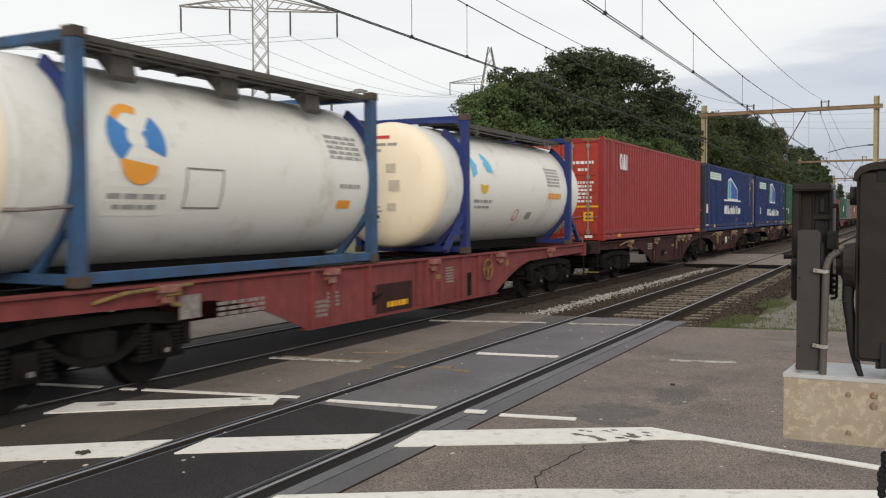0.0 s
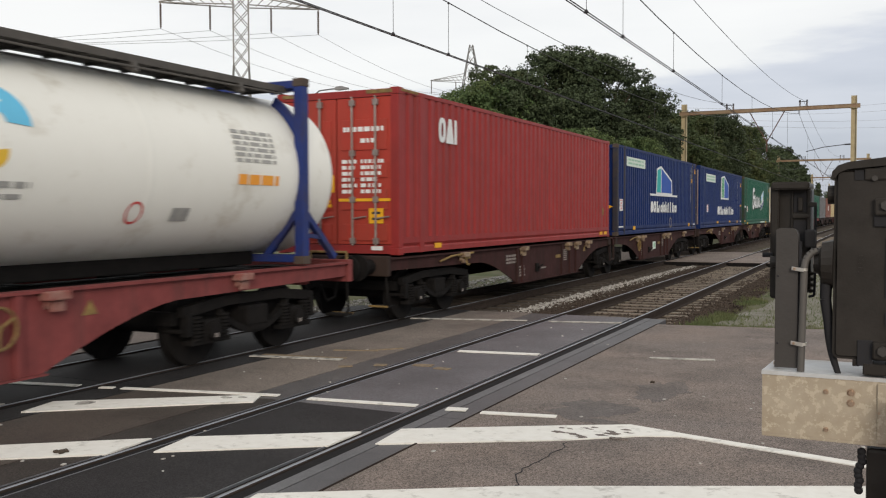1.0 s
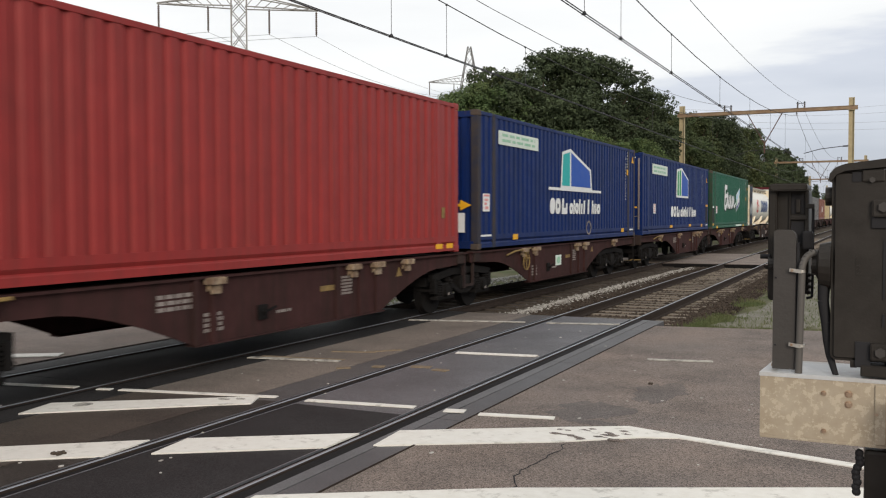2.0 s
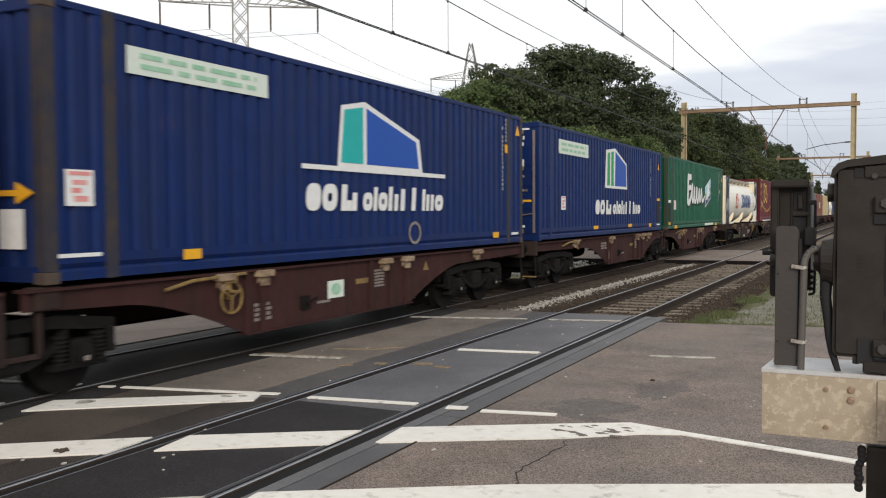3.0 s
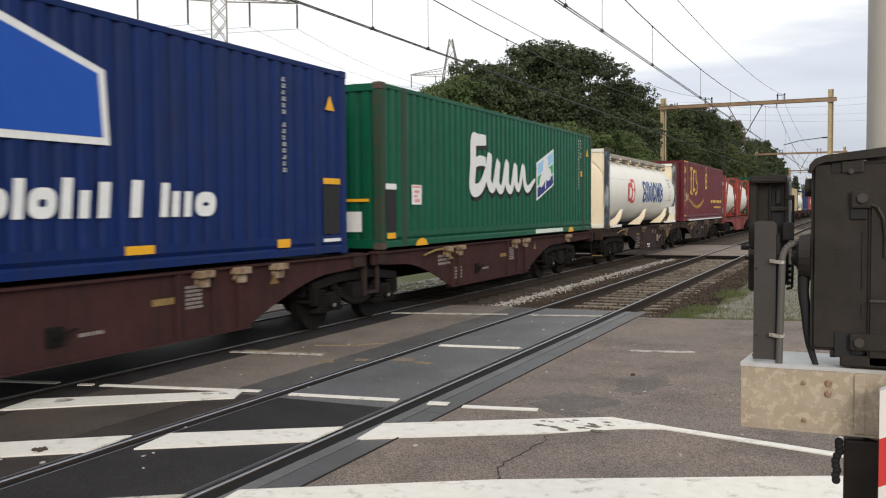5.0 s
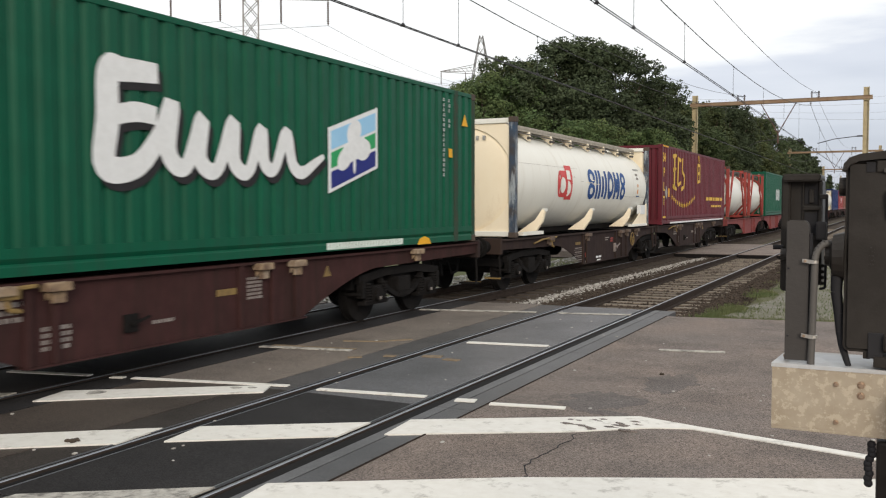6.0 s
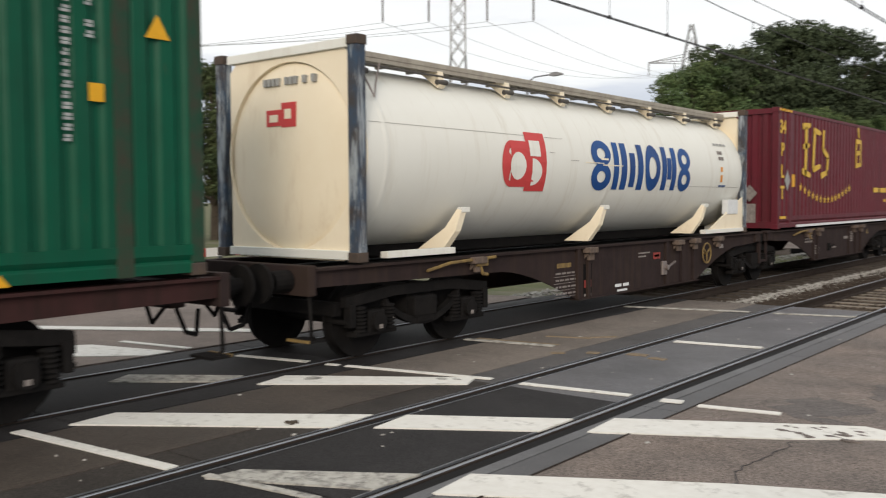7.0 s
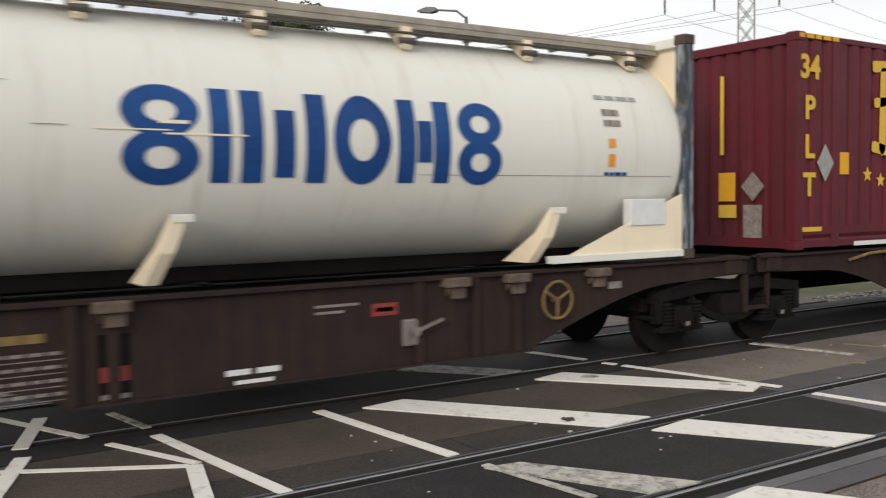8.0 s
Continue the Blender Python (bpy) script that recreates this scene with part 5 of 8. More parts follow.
def wagon(a, b, key, label, fishes, bogies, seed=1, half_low=2.3, ramp=2.0, detail=True, spin=True, hand=None, bare=-1):
    """A container flat wagon from a to b: one or two fish-bellied sections on two or three bogies, all given along the line."""
    mid = (a + b) / 2
    w = rolling("flat_wagon", mid, label, "wagon", "wagons of the train")
    m = M[key]
    H = (b - a) / 2 - 0.42
    X = 1.16
    lo, up = 0.34, 0.90
    fs = [f - mid for f in fishes]
    joints = [(p + q) / 2 for p, q in zip(fs, fs[1:])]
    spans = list(zip([-H] + [q + 0.12 for q in joints], [q - 0.12 for q in joints] + [H]))
    for shift, (y0, y1) in zip(fs, spans):
        for s in (-1, 1):
            prof = [(y0, 1.16), (y0, 0.95), (shift - half_low - ramp, up)]
            for k in range(1, 8):
                u = k / 8
                prof.append((shift - half_low - ramp + ramp * u, up - (up - lo) * (u ** 1.45)))
            prof += [(shift - half_low, lo), (shift + half_low, lo)]
            for k in range(7, 0, -1):
                u = k / 8
                prof.append((shift + half_low + ramp - ramp * u, up - (up - lo) * (u ** 1.45)))
            prof += [(shift + half_low + ramp, up), (y1, 0.95), (y1, 1.16)]
            sb = part("side_beam", prism(B(), prof, "x", s * X - 0.012, s * X + 0.012), m, w)
            p, q = sorted((s * (X - 0.10), s * (X + 0.07)))
            part("flange", box(B(), p, q, y0, y1, 1.135, 1.165), m, sb)
            part("flange", box(B(), p, q, shift - half_low, shift + half_low, lo - 0.02, lo), m, sb)
            for y in [shift + q for q in ((-2.27, -1.95, 0.9, 1.57, 2.1) if half_low < 3 else (-3.15, -2.65, -1.63, -0.03, 0.27, 0.53, 1.73, 2.45, 3.0))]:
                part("rib", box(B(), *sorted((s * X, s * (X + 0.06))), y - 0.045, y + 0.045, lo, 1.135, 0.008), m, sb)
            if s == -1 or not detail:
                continue
            for k, y in enumerate((y0 + 2.9, shift - 1.97, shift + 1.3, shift + 2.05, y1 - 2.6) if half_low < 3 else (y0 + 2.9, shift - 2.74, shift + 0.44, shift + 3.4, y1 - 2.6)):
                bm = B()
                box(bm, X + 0.02, X + 0.16, y - 0.14, y + 0.14, 1.06, 1.15, 0.015)
                box(bm, X + 0.05, X + 0.10, y - 0.05, y + 0.11, 0.94, 1.06, 0.012)
                prism(bm, [(X + 0.02, 0.97), (X + 0.11, 1.05), (X + 0.02, 1.05)], "y", y - 0.08, y + 0.08)
                part("container_spigot", bm, M["stop_worn"] if key == "w_brown" else M["stop_red"] if key == "w_red" else M["stop_dark"], w, "folding container stop with worn ochre paint")
            lever = B()
            tube(lever, [(X + 0.05, y0 + 1.9, 1.02), (X + 0.10, y0 + 2.3, 1.10), (X + 0.10, y0 + 3.3, 1.13)], 0.022, 6)
            box(lever, X + 0.06, X + 0.13, y0 + 2.85, y0 + 3.1, 1.02, 1.14, 0.015)
            tube(lever, [(X + 0.09, y0 + 2.95, 1.04), (X + 0.10, y0 + 3.0, 0.92), (X + 0.09, y0 + 3.12, 0.90)], 0.025, 6)
            part("release_lever", lever, M["ochre"], w, "ochre painted lever bar")
            if shift == fs[0] and bare == 0:
                continue
            if key != "w_red" and (hand is None or abs(hand - mid - shift + half_low + 0.3) > 0.6):
                part("inscription", bars(B(), X + 0.013, shift - half_low - 0.6, shift - half_low + 0.0, 0.78, 1.0, 3, seed), M["dim_white"], w, "faded white lettering bars")
            part("inscription", bars(B(), X + 0.013, shift - half_low + 0.20, shift - half_low + 0.56, 0.46, 0.72, 4, seed + 1), M["dim_white"], w, "faded white lettering bars")
            part("inscription", bars(B(), X + 0.013, shift - 0.62, shift - 0.25, 0.56, 0.62, 1, seed + 2), M["dim_white"], w, "faded white lettering bars")
            part("inscription", bars(B(), X + 0.013, shift + 1.05, shift + 1.36, 0.68, 0.98, 6, seed + 4), M["dim_white"], w, "faded white lettering bars")
            part("label_plate", box(B(), X + 0.013, X + 0.02, shift + 0.47, shift + 0.84, 0.78, 0.86), M["ochre"] if seed % 2 else M["dim_white"], w, "small painted owner plate")
            tri = prism(B(), [(shift + half_low + 0.5, 0.86), (shift + half_low + 0.7, 0.86), (shift + half_low + 0.6, 1.02)], "x", X + 0.013, X + 0.018)
            part("warning_triangle", tri, M["ochre"], w, "small yellow triangle")
            vb = B()
            shv = shift - (0.62 if key == "w_red" else 0)
            rod(vb, (X, shv - 0.95, 0.62), (X + 0.1, shv - 0.95, 0.62), 0.03, 8)
            strut(vb, (X + 0.08, shv - 0.95, 0.62), (X + 0.09, shv - 0.72, 0.68), 0.025)
            box(vb, X + 0.01, X + 0.05, shv - 1.05, shv - 0.85, 0.52, 0.72, 0.01)
            part("valve_handle", vb, M["under"], w, "dark valve handle")
    for q in joints:
        for s in (-1, 1):
            jb = B()
            strut(jb, (s * 1.12, q - 0.1, 1.14), (s * 1.12, q - 0.1, 0.45), 0.07)
            strut(jb, (s * 1.12, q - 0.1, 0.5), (s * 1.12, q + 0.35, 0.5), 0.05)
            strut(jb, (s * 1.12, q + 0.35, 0.5), (s * 1.12, q + 0.35, 0.95), 0.05)
            box(jb, s * 1.12 - 0.09, s * 1.12 + 0.09, q - 0.55, q - 0.25, 0.95, 1.18, 0.02)
            box(jb, s * 1.12 - 0.09, s * 1.12 + 0.09, q + 0.25, q + 0.55, 0.95, 1.18, 0.02)
            part("articulation", jb, M["w_dark"], w, "grimy joint between the two wagon halves")
    if hand is not None:
        hy = hand - mid
        hv = B()
        for k in range(16):
            g = k * math.pi / 8
            rod(hv, (X + 0.09, hy + 0.20 * math.cos(g), 0.84 + 0.20 * math.sin(g)), (X + 0.09, hy + 0.20 * math.cos(g + math.pi / 8), 0.84 + 0.20 * math.sin(g + math.pi / 8)), 0.015, 6)
        for k in range(3):
            g = k * 2.094 + 0.5
            rod(hv, (X + 0.09, hy, 0.84), (X + 0.09, hy + 0.20 * math.cos(g), 0.84 + 0.20 * math.sin(g)), 0.015, 6)
        rod(hv, (X, hy, 0.84), (X + 0.1, hy, 0.84), 0.03, 8)
        part("brake_wheel", hv, M["ochre"], w, "ochre handbrake wheel")
    shift = fs[0]
    ce = B()
    box(ce, -0.32, 0.32, -H, H, 0.86, 1.10)
    for k in range(9):
        y = -H + 0.6 + k * (2 * H - 1.2) / 8
        box(ce, -X, X, y - 0.07, y + 0.07, 0.93, 1.11)
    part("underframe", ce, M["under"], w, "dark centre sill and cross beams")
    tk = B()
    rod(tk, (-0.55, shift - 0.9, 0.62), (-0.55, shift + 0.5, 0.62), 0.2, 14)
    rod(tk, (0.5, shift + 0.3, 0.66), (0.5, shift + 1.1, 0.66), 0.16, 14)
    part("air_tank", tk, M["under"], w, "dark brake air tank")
    for e in (-1, 1):
        hd = B()
        y0, y1 = sorted((e * H, e * (H + 0.12)))
        box(hd, -1.22, 1.22, y0, y1, 0.86, 1.20, 0.015)
        box(hd, -0.35, 0.35, min(e * H, e * (H + 0.2)), max(e * H, e * (H + 0.2)), 0.78, 1.02, 0.02)
        part("headstock", hd, m if key == "w_red" else M["w_dark"], w)
        for a, b in ((1.12, 0.45), (-1.12, -0.45)) if key == "w_red" else ():
            y = e * (H + 0.10)
            part("end_handrail", tube(B(), [(a, y, 1.19), (a, y, 1.31), (b, y, 1.31), (b, y, 1.19)], 0.02, 6), M["ochre"], w, "ochre painted shunter's handrail")
        for s in (-1, 1):
            bf = B()
            y = e * (H + 0.12)
            rod(bf, (s * 0.875, y, 1.02), (s * 0.875, y + e * 0.26, 1.02), 0.125, 14)
            rod(bf, (s * 0.875, y + e * 0.26, 1.02), (s * 0.875, y + e * 0.38, 1.02), 0.085, 14)
            rod(bf, (s * 0.875, y + e * 0.38, 1.02), (s * 0.875, y + e * 0.42, 1.02), 0.22, 18)
            part("buffer", bf, M["under"], w, "round grimy buffer")
        cp = B()
        rod(cp, (0, e * (H + 0.12), 0.95), (0, e * (H + 0.5), 0.9), 0.04, 8)
        part("coupling", cp, M["under"], w, "grimy screw coupling")
        cp = B()
        tube(cp, [(0.25, e * (H + 0.1), 0.88), (0.27, e * (H + 0.25), 0.5), (0.22, e * (H + 0.42), 0.45), (0.15, e * (H + 0.5), 0.72)], 0.025, 6)
        part("brake_hose", cp, M["under"], w, "hanging black brake hose")
        cp = B()
        tube(cp, [(-0.3, e * (H + 0.1), 0.88), (-0.32, e * (H + 0.22), 0.55), (-0.3, e * (H + 0.4), 0.75)], 0.025, 6)
        part("brake_hose", cp, M["under"], w, "hanging black brake hose")
        st = B()
        tube(st, [(1.15, e * (H + 0.05), 0.9), (1.18, e * (H + 0.05), 0.42), (1.18, e * (H - 0.02), 0.36)], 0.022, 6)
        box(st, 0.86, 1.22, min(e * (H - 0.12), e * (H + 0.12)), max(e * (H - 0.12), e * (H + 0.12)), 0.34, 0.37)
        part("shunter_step", st, M["under"], w, "small grimy step")
        part("step_edge", box(B(), 0.86, 1.22, e * (H + 0.12) - 0.012, e * (H + 0.12) + 0.012, 0.345, 0.375), M["ochre"], w, "worn yellow step edge")
    for y in bogies:
        bogie(w, y - mid, spin)
    return w


def tank(s0, s1, r, zc, key, label, frame_key, kind, over=0.0, cream=None):
    """A tank container: domed barrel, end frames, walkway, saddles. kind 'beam' has end frames with braces, 'plate' a closed end skirt."""
    L = (s1 - s0) / 2
    c = rolling("tank_container", (s0 + s1) / 2, label, "tank container", "tanks on the train")
    fm = M[frame_key]
    near_over, far_over = over if isinstance(over, tuple) else (over, over)
    bulge = 0.34 if kind == "beam" else 0.13
    e, e2 = L + near_over, L + far_over
    prof = [(-e, 0)]
    for k in range(1, 9):
        a = k / 8 * math.pi / 2
        prof.append((-e + (1 - math.cos(a)) * bulge, r * math.sin(a) ** (0.5 if kind == "beam" else 0.62)))
    prof += [(-e + bulge + 0.03, r), (-e + 0.47, r), (-e + 0.5, r), (-e + 0.52, r + 0.006), (-e + 0.56, r + 0.006), (-e + 0.58, r), (-e + 0.61, r), (-0.05, r), (-0.02, r), (0, r + 0.004), (0.03, r + 0.004), (0.05, r), (0.08, r)]
    prof += [(e2 - bulge - 0.06, r), (e2 - bulge - 0.03, r)] + [(e2 - (y + e), q) for y, q in prof[:9][::-1]]
    part("barrel", lathe(B(), prof, (0, zc), 56), M[key], c, smooth=True)
    part("cradle", box(B(), -0.38, 0.38, -L + 0.2, L - 0.2, BED - 0.02, zc - r + 0.07, 0.02), M["under"], c, "dark cradle under the barrel")
    # The end is drawn in cream that holds the low sun's warmth.
    if cream:
        dome = [(-e - 0.006, 0)] + [(y - 0.006, q * 0.999 + 0.001) for y, q in prof[1:9]] + ([(-e + 0.36, r + 0.006), (-e + 0.40, r + 0.006), (-e + 0.402, r - 0.02)] if kind == "beam" else [(-e + 0.2, r + 0.004)])
        part("end_dome", lathe(B(), dome, (0, zc), 56), M[cream], c, "domed end with warm sunlight in its cream colour", smooth=True)
    for sy in (-1, 1):
        y = sy * (L - 0.08)
        for sx in (-1, 1):
            x = sx * (HALF - 0.075) - (0.12 if sx < 0 and kind == "plate" else 0)
            pst = part("corner_post", box(B(), x - 0.075, x + 0.075, y - 0.075, y + 0.075, BED + 0.1, TOP - 0.34, 0.012), fm, c)
            for z in (BED + 0.05, TOP - 0.29):
                part("corner_casting", box(B(), x - 0.085, x + 0.085, y - 0.088, y + 0.088, z - 0.058, z + 0.058, 0.012), M["post_rust"], c)
        for z in (BED + 0.07, TOP - 0.31):
            part("end_beam", box(B(), -HALF + 0.1, HALF - 0.1, y - 0.06, y + 0.06, z - 0.055, z + 0.055, 0.01), fm if kind == "beam" else M[key], c)
        if kind == "beam":
            for sx in (-1, 1):
                arc = [(sx * (r + 0.02) * math.cos(radians(q)), zc + (r + 0.02) * math.sin(radians(q))) for q in range(14, 62, 6)]
                rim = [(sx * min((r + 0.15) * math.cos(radians(q)), HALF - 0.15), min(zc + (r + 0.15) * math.sin(radians(q)), TOP - 0.37)) for q in range(14, 62, 6)]
                part("corner_gusset", prism(B(), arc + rim[::-1], "y", y - 0.03, y + 0.03), fm if frame_key == "red_frame" else M["navy_frame"], c, "curved corner gusset")
                part("brace", strut(B(), (sx * (HALF - 0.12), y, BED + 0.75), (sx * 0.55, y, BED + 0.1), 0.09), fm, c)
        if kind == "plate":
            bm = B()
            seg, ri = 48, r - 0.03
            ring = [bm.verts.new((ri * math.cos(2 * math.pi * k / seg), y + sy * 0.02, zc + ri * math.sin(2 * math.pi * k / seg))) for k in range(seg)]
            sq = []
            for k in range(seg):
                a = 2 * math.pi * k / seg
                q = max(abs(math.cos(a)) / (HALF - 0.12), abs(math.sin(a)) / ((TOP - 0.34 - BED) / 2))
                sq.append(bm.verts.new((math.cos(a) / q, y + sy * 0.02, (TOP - 0.34 + BED) / 2 + math.sin(a) / q)))
            inner = [bm.verts.new((v.co.x * 0.985, y - sy * 0.12, zc + (v.co.z - zc) * 0.99)) for v in ring]
            for k in range(seg):
                j = (k + 1) % seg
                bm.faces.new((ring[k], ring[j], sq[j], sq[k]))
                bm.faces.new((ring[k], ring[j], inner[j], inner[k]))
            part("end_skirt", bm, M["cream_and_lit_end"], c, "end skirt with rust at its foot, warm sunlight in its cream colour")
    return c, L


def tank_top(c, L, z, key, places, bracket, x0=0.35, x1=0.85, deep=0.26, half=0.05):
    """A roof walkway of slats on cross bars with an edge angle and a pipe, held by triangular brackets at the places given along it."""
    bm = B()
    wide = (x1 - x0 - 0.06) / 4
    for k in range(4):
        a = x0 + k * (wide + 0.02)
        box(bm, a, a + wide, -L + 0.1, L - 0.1, z + 0.01, z + 0.035)
    n = int(2 * L / 0.6)
    for k in range(n + 1):
        y = -L + 0.14 + k * (2 * L - 0.28) / n
        box(bm, x0, x1, y - 0.02, y + 0.02, z - 0.02, z + 0.01)
    part("walkway", bm, M[key], c, "weathered slatted roof walkway")
    part("walkway_edge", box(B(), x1 - 0.006, x1 + 0.012, -L + 0.1, L - 0.1, z - 0.03, z + 0.055), M[key], c)
    part("walkway_pipe", tube(B(), [(x1 + 0.02, -L + 0.2, z - 0.07), (x1 + 0.03, -L * 0.3, z - 0.09), (x1 + 0.03, L * 0.3, z - 0.08), (x1 + 0.02, L - 0.2, z - 0.06)], 0.014, 6), M["walkway"], c, "dark thin pipe along the walkway")
    for y in places:
        bm = prism(B(), [(x1 + 0.01, z), (x1 - 0.32, z), (x1 + 0.02, z - deep), (x1 + 0.05, z - deep * 0.85)], "y", y - half, y + half)
        part("walkway_bracket", bm, M[bracket], c, "triangular walkway bracket")


def spaced(L, n):
    return [-L + 0.55 + k * (2 * L - 1.1) / (n - 1) for k in range(n)]


# red wagon with two tanks
rw = wagon(4.3, 23.0, "w_red", "faded red container wagon on two bogies", (13.65,), (6.8, 20.45), 3, 3.3, 1.9, hand=16.4)
part("brown_panel", box(B(), 1.173, 1.18, -1.40, -0.23, 0.36, 0.82), M["w_brown"], rw, "dark brown repainted panel")
part("inscription", bars(B(), 1.181, -1.06, -0.39, 0.43, 0.53, 1, 79, 0.1), M["yellow"], rw, "yellow owner lettering bars")
part("label_plate", box(B(), 1.173, 1.18, 1.95, 2.12, 0.38, 0.82), M["under"], rw, "dark narrow plate")
part("placard", box(B(), 1.173, 1.18, -5.75, -5.40, 0.72, 1.0), M["dim_white"], rw, "grey-green faded placard")
part("inscription", bars(B(), 1.174, -5.1, -4.2, 0.62, 0.88, 4, 77), M["dim_white"], rw, "faded white lettering bars")
part("inscription", bars(B(), 1.174, -2.75, -2.45, 0.58, 0.82, 4, 78), M["dim_white"], rw, "faded white lettering bars")
for q in (0.75, 1.40):
    tube_bm = tube(B(), [(1.18, q, 0.42), (1.22, q, 0.42), (1.22, q, 0.72), (1.18, q, 0.72)], 0.014, 6)
    part("foot_rung", tube_bm, M["w_red"], rw, "bent steel rung")
wagon(-15.0, 3.6, "w_red", "faded red container wagon on two bogies", (-5.6,), (-12.5, 1.2), 4, 3.3, 1.9)
t1, L = tank(6.40, 12.22, 1.17, 2.48, "tank_grey", "white tank container in a blue frame with an oval logo", "blue_frame", "beam", (1.1, 0.45), "cream_and_lit_end")
tank_top(t1, L, 3.74, "walkway", (-2.0, -0.25, 1.55), "walkway", 0.15, 0.95, 0.36, 0.16)
bm = B()
for s in (-1, 1):
    box(bm, s * (HALF - 0.08) - 0.05, s * (HALF - 0.08) + 0.05, -L + 0.1, L - 0.1, BED + 0.02, BED + 0.14, 0.01)
part("bottom_rail", bm, M["blue_frame"], t1)
part("top_rail", box(B(), HALF - 0.13, HALF - 0.05, -L + 0.1, L - 0.1, TOP - 0.36, TOP - 0.29, 0.01), M["walkway"], t1)


def on_barrel(bm, r, zc, pts, out=0.006):
    """A shape of (y, height) points laid onto the barrel's side as a curved skin."""
    ys, zs = [p[0] for p in pts], [p[1] for p in pts]
    vs = [bm.verts.new((math.sqrt(max((r + out) ** 2 - (z - zc) ** 2, 0.01)), y, z)) for y, z in pts]
    bm.faces.new(vs)


def barrel_patch(name, r, zc, y0, y1, z0, z1, material, parent, label="", lean=0.0, rows=5, out=0.007):
    bm = B()
    for k in range(rows):
        a, b = z0 + (z1 - z0) * k / rows, z0 + (z1 - z0) * (k + 1) / rows
        on_barrel(bm, r, zc, [(y0 + lean * (a - z0), a), (y1 + lean * (a - z0), a), (y1 + lean * (b - z0), b), (y0 + lean * (b - z0), b)], out)
    return part(name, bm, material, parent, label)


def sector(bm, r, zc, cy, cz, ry, rz, a0, a1, hole=0.0, n=12, out=0.008):
    """A piece of an oval ring laid onto a barrel."""
    for k in range(n):
        a, b = radians(a0 + (a1 - a0) * k / n), radians(a0 + (a1 - a0) * (k + 1) / n)
        on_barrel(bm, r, zc, [(cy + math.cos(a) * ry * hole, cz + math.sin(a) * rz * hole), (cy + math.cos(a) * ry, cz + math.sin(a) * rz), (cy + math.cos(b) * ry, cz + math.sin(b) * rz), (cy + math.cos(b) * ry * hole, cz + math.sin(b) * rz * hole)], out)
    return bm


def barrel_text(r, zc, y0, y1, z0, z1, rows, seed, material, parent):
    rnd = random.Random(seed)
    bm = B()
    h = (z1 - z0) / rows
    for k in range(rows):
        y, zt = y0, z1 - k * h
        while y < y1 - 0.02:
            w = min(rnd.uniform(0.1, 0.3) * (y1 - y0), y1 - y)
            on_barrel(bm, r, zc, [(y, zt - h * 0.6), (y + w, zt - h * 0.6), (y + w, zt), (y, zt)], 0.008)
            y += w + 0.05 * (y1 - y0)
    return part("inscription", bm, material, parent, "small unreadable lettering bars")


barrel_patch("logo_field", 1.17, 2.48, -2.46, -1.50, 1.92, 3.18, M["tank_white"], t1, "white square field behind the emblem", rows=8, out=0.004)
part("logo", sector(B(), 1.17, 2.48, -1.98, 2.78, 0.42, 0.34, 140, 235, 0.35, 16), M["logo_mid"], t1, "blue arc of an oval logo")
part("logo", sector(B(), 1.17, 2.48, -1.98, 2.72, 0.42, 0.40, -22, 50, 0.30, 16), M["logo_mid"], t1, "blue wedge of an oval logo")
part("logo", sector(B(), 1.17, 2.48, -2.02, 2.84, 0.32, 0.30, 62, 150, 0.68, 16), M["orange"], t1, "orange arc of an oval logo")
part("logo", sector(B(), 1.17, 2.48, -1.98, 2.50, 0.27, 0.24, 172, 352, 0.0, 18, 0.022), M["orange"], t1, "orange half disc of an oval logo")
barrel_text(1.17, 2.48, -2.40, -1.56, 2.06, 2.16, 1, 5, M["grey_letter"], t1)
barrel_text(1.17, 2.48, -2.30, -1.64, 1.96, 2.04, 1, 8, M["grey_letter"], t1)
barrel_text(1.17, 2.48, 1.75, 2.6, 2.72, 3.10, 5, 6, M["grey_letter"], t1)
barrel_text(1.17, 2.48, 1.95, 2.5, 2.28, 2.38, 1, 7, M["grey_letter"], t1)
barrel_patch("sticker", 1.17, 2.48, 1.95, 2.3, 2.02, 2.14, M["orange"], t1, "orange hazard sticker")
for y0, y1, z0, z1 in ((-1.25, -0.6, 2.0, 2.02), (-1.25, -0.6, 2.46, 2.48), (-1.25, -1.23, 2.0, 2.48), (-0.62, -0.6, 2.0, 2.48)):
    barrel_patch("panel_frame", 1.17, 2.48, y0, y1, z0, z1, M["dim_white"], t1, "outline of a small hatch")
part("hand_rail", tube(B(), [(1.18, -2.85, 2.02), (1.18, -3.4, 1.98), (1.0, -3.7, 1.98)], 0.02, 6), M["steel_rod"], t1)

t2, L = tank(15.45, 21.50, 1.17, 2.48, "tank_grey", "white tank container in a dark blue frame with blue logo", "navy_frame", "beam", (1.1, 1.0), "cream_and_lit_end")
tank_top(t2, L, 3.66, "walkway", (-1.9, 0.0, 1.9), "walkway", 0.15, 0.92, 0.15, 0.04)
for sy in (-1, 1):
    for p, q, w in (((HALF - 0.08, sy * (L - 0.1), BED + 0.8), (HALF - 0.08, sy * (L + 0.75), BED + 0.06), 0.09), ((HALF - 0.08, sy * (L - 0.1), BED + 0.42), (HALF - 0.08, sy * (L + 0.45), BED + 0.35), 0.06), ((HALF - 0.08, sy * (L - 0.1), TOP - 0.36), (0.5, sy * (L + 0.15), TOP - 0.36), 0.07)):
        part("brace", strut(B(), p, q, w), M["navy_frame"], t2, "dark blue brace")
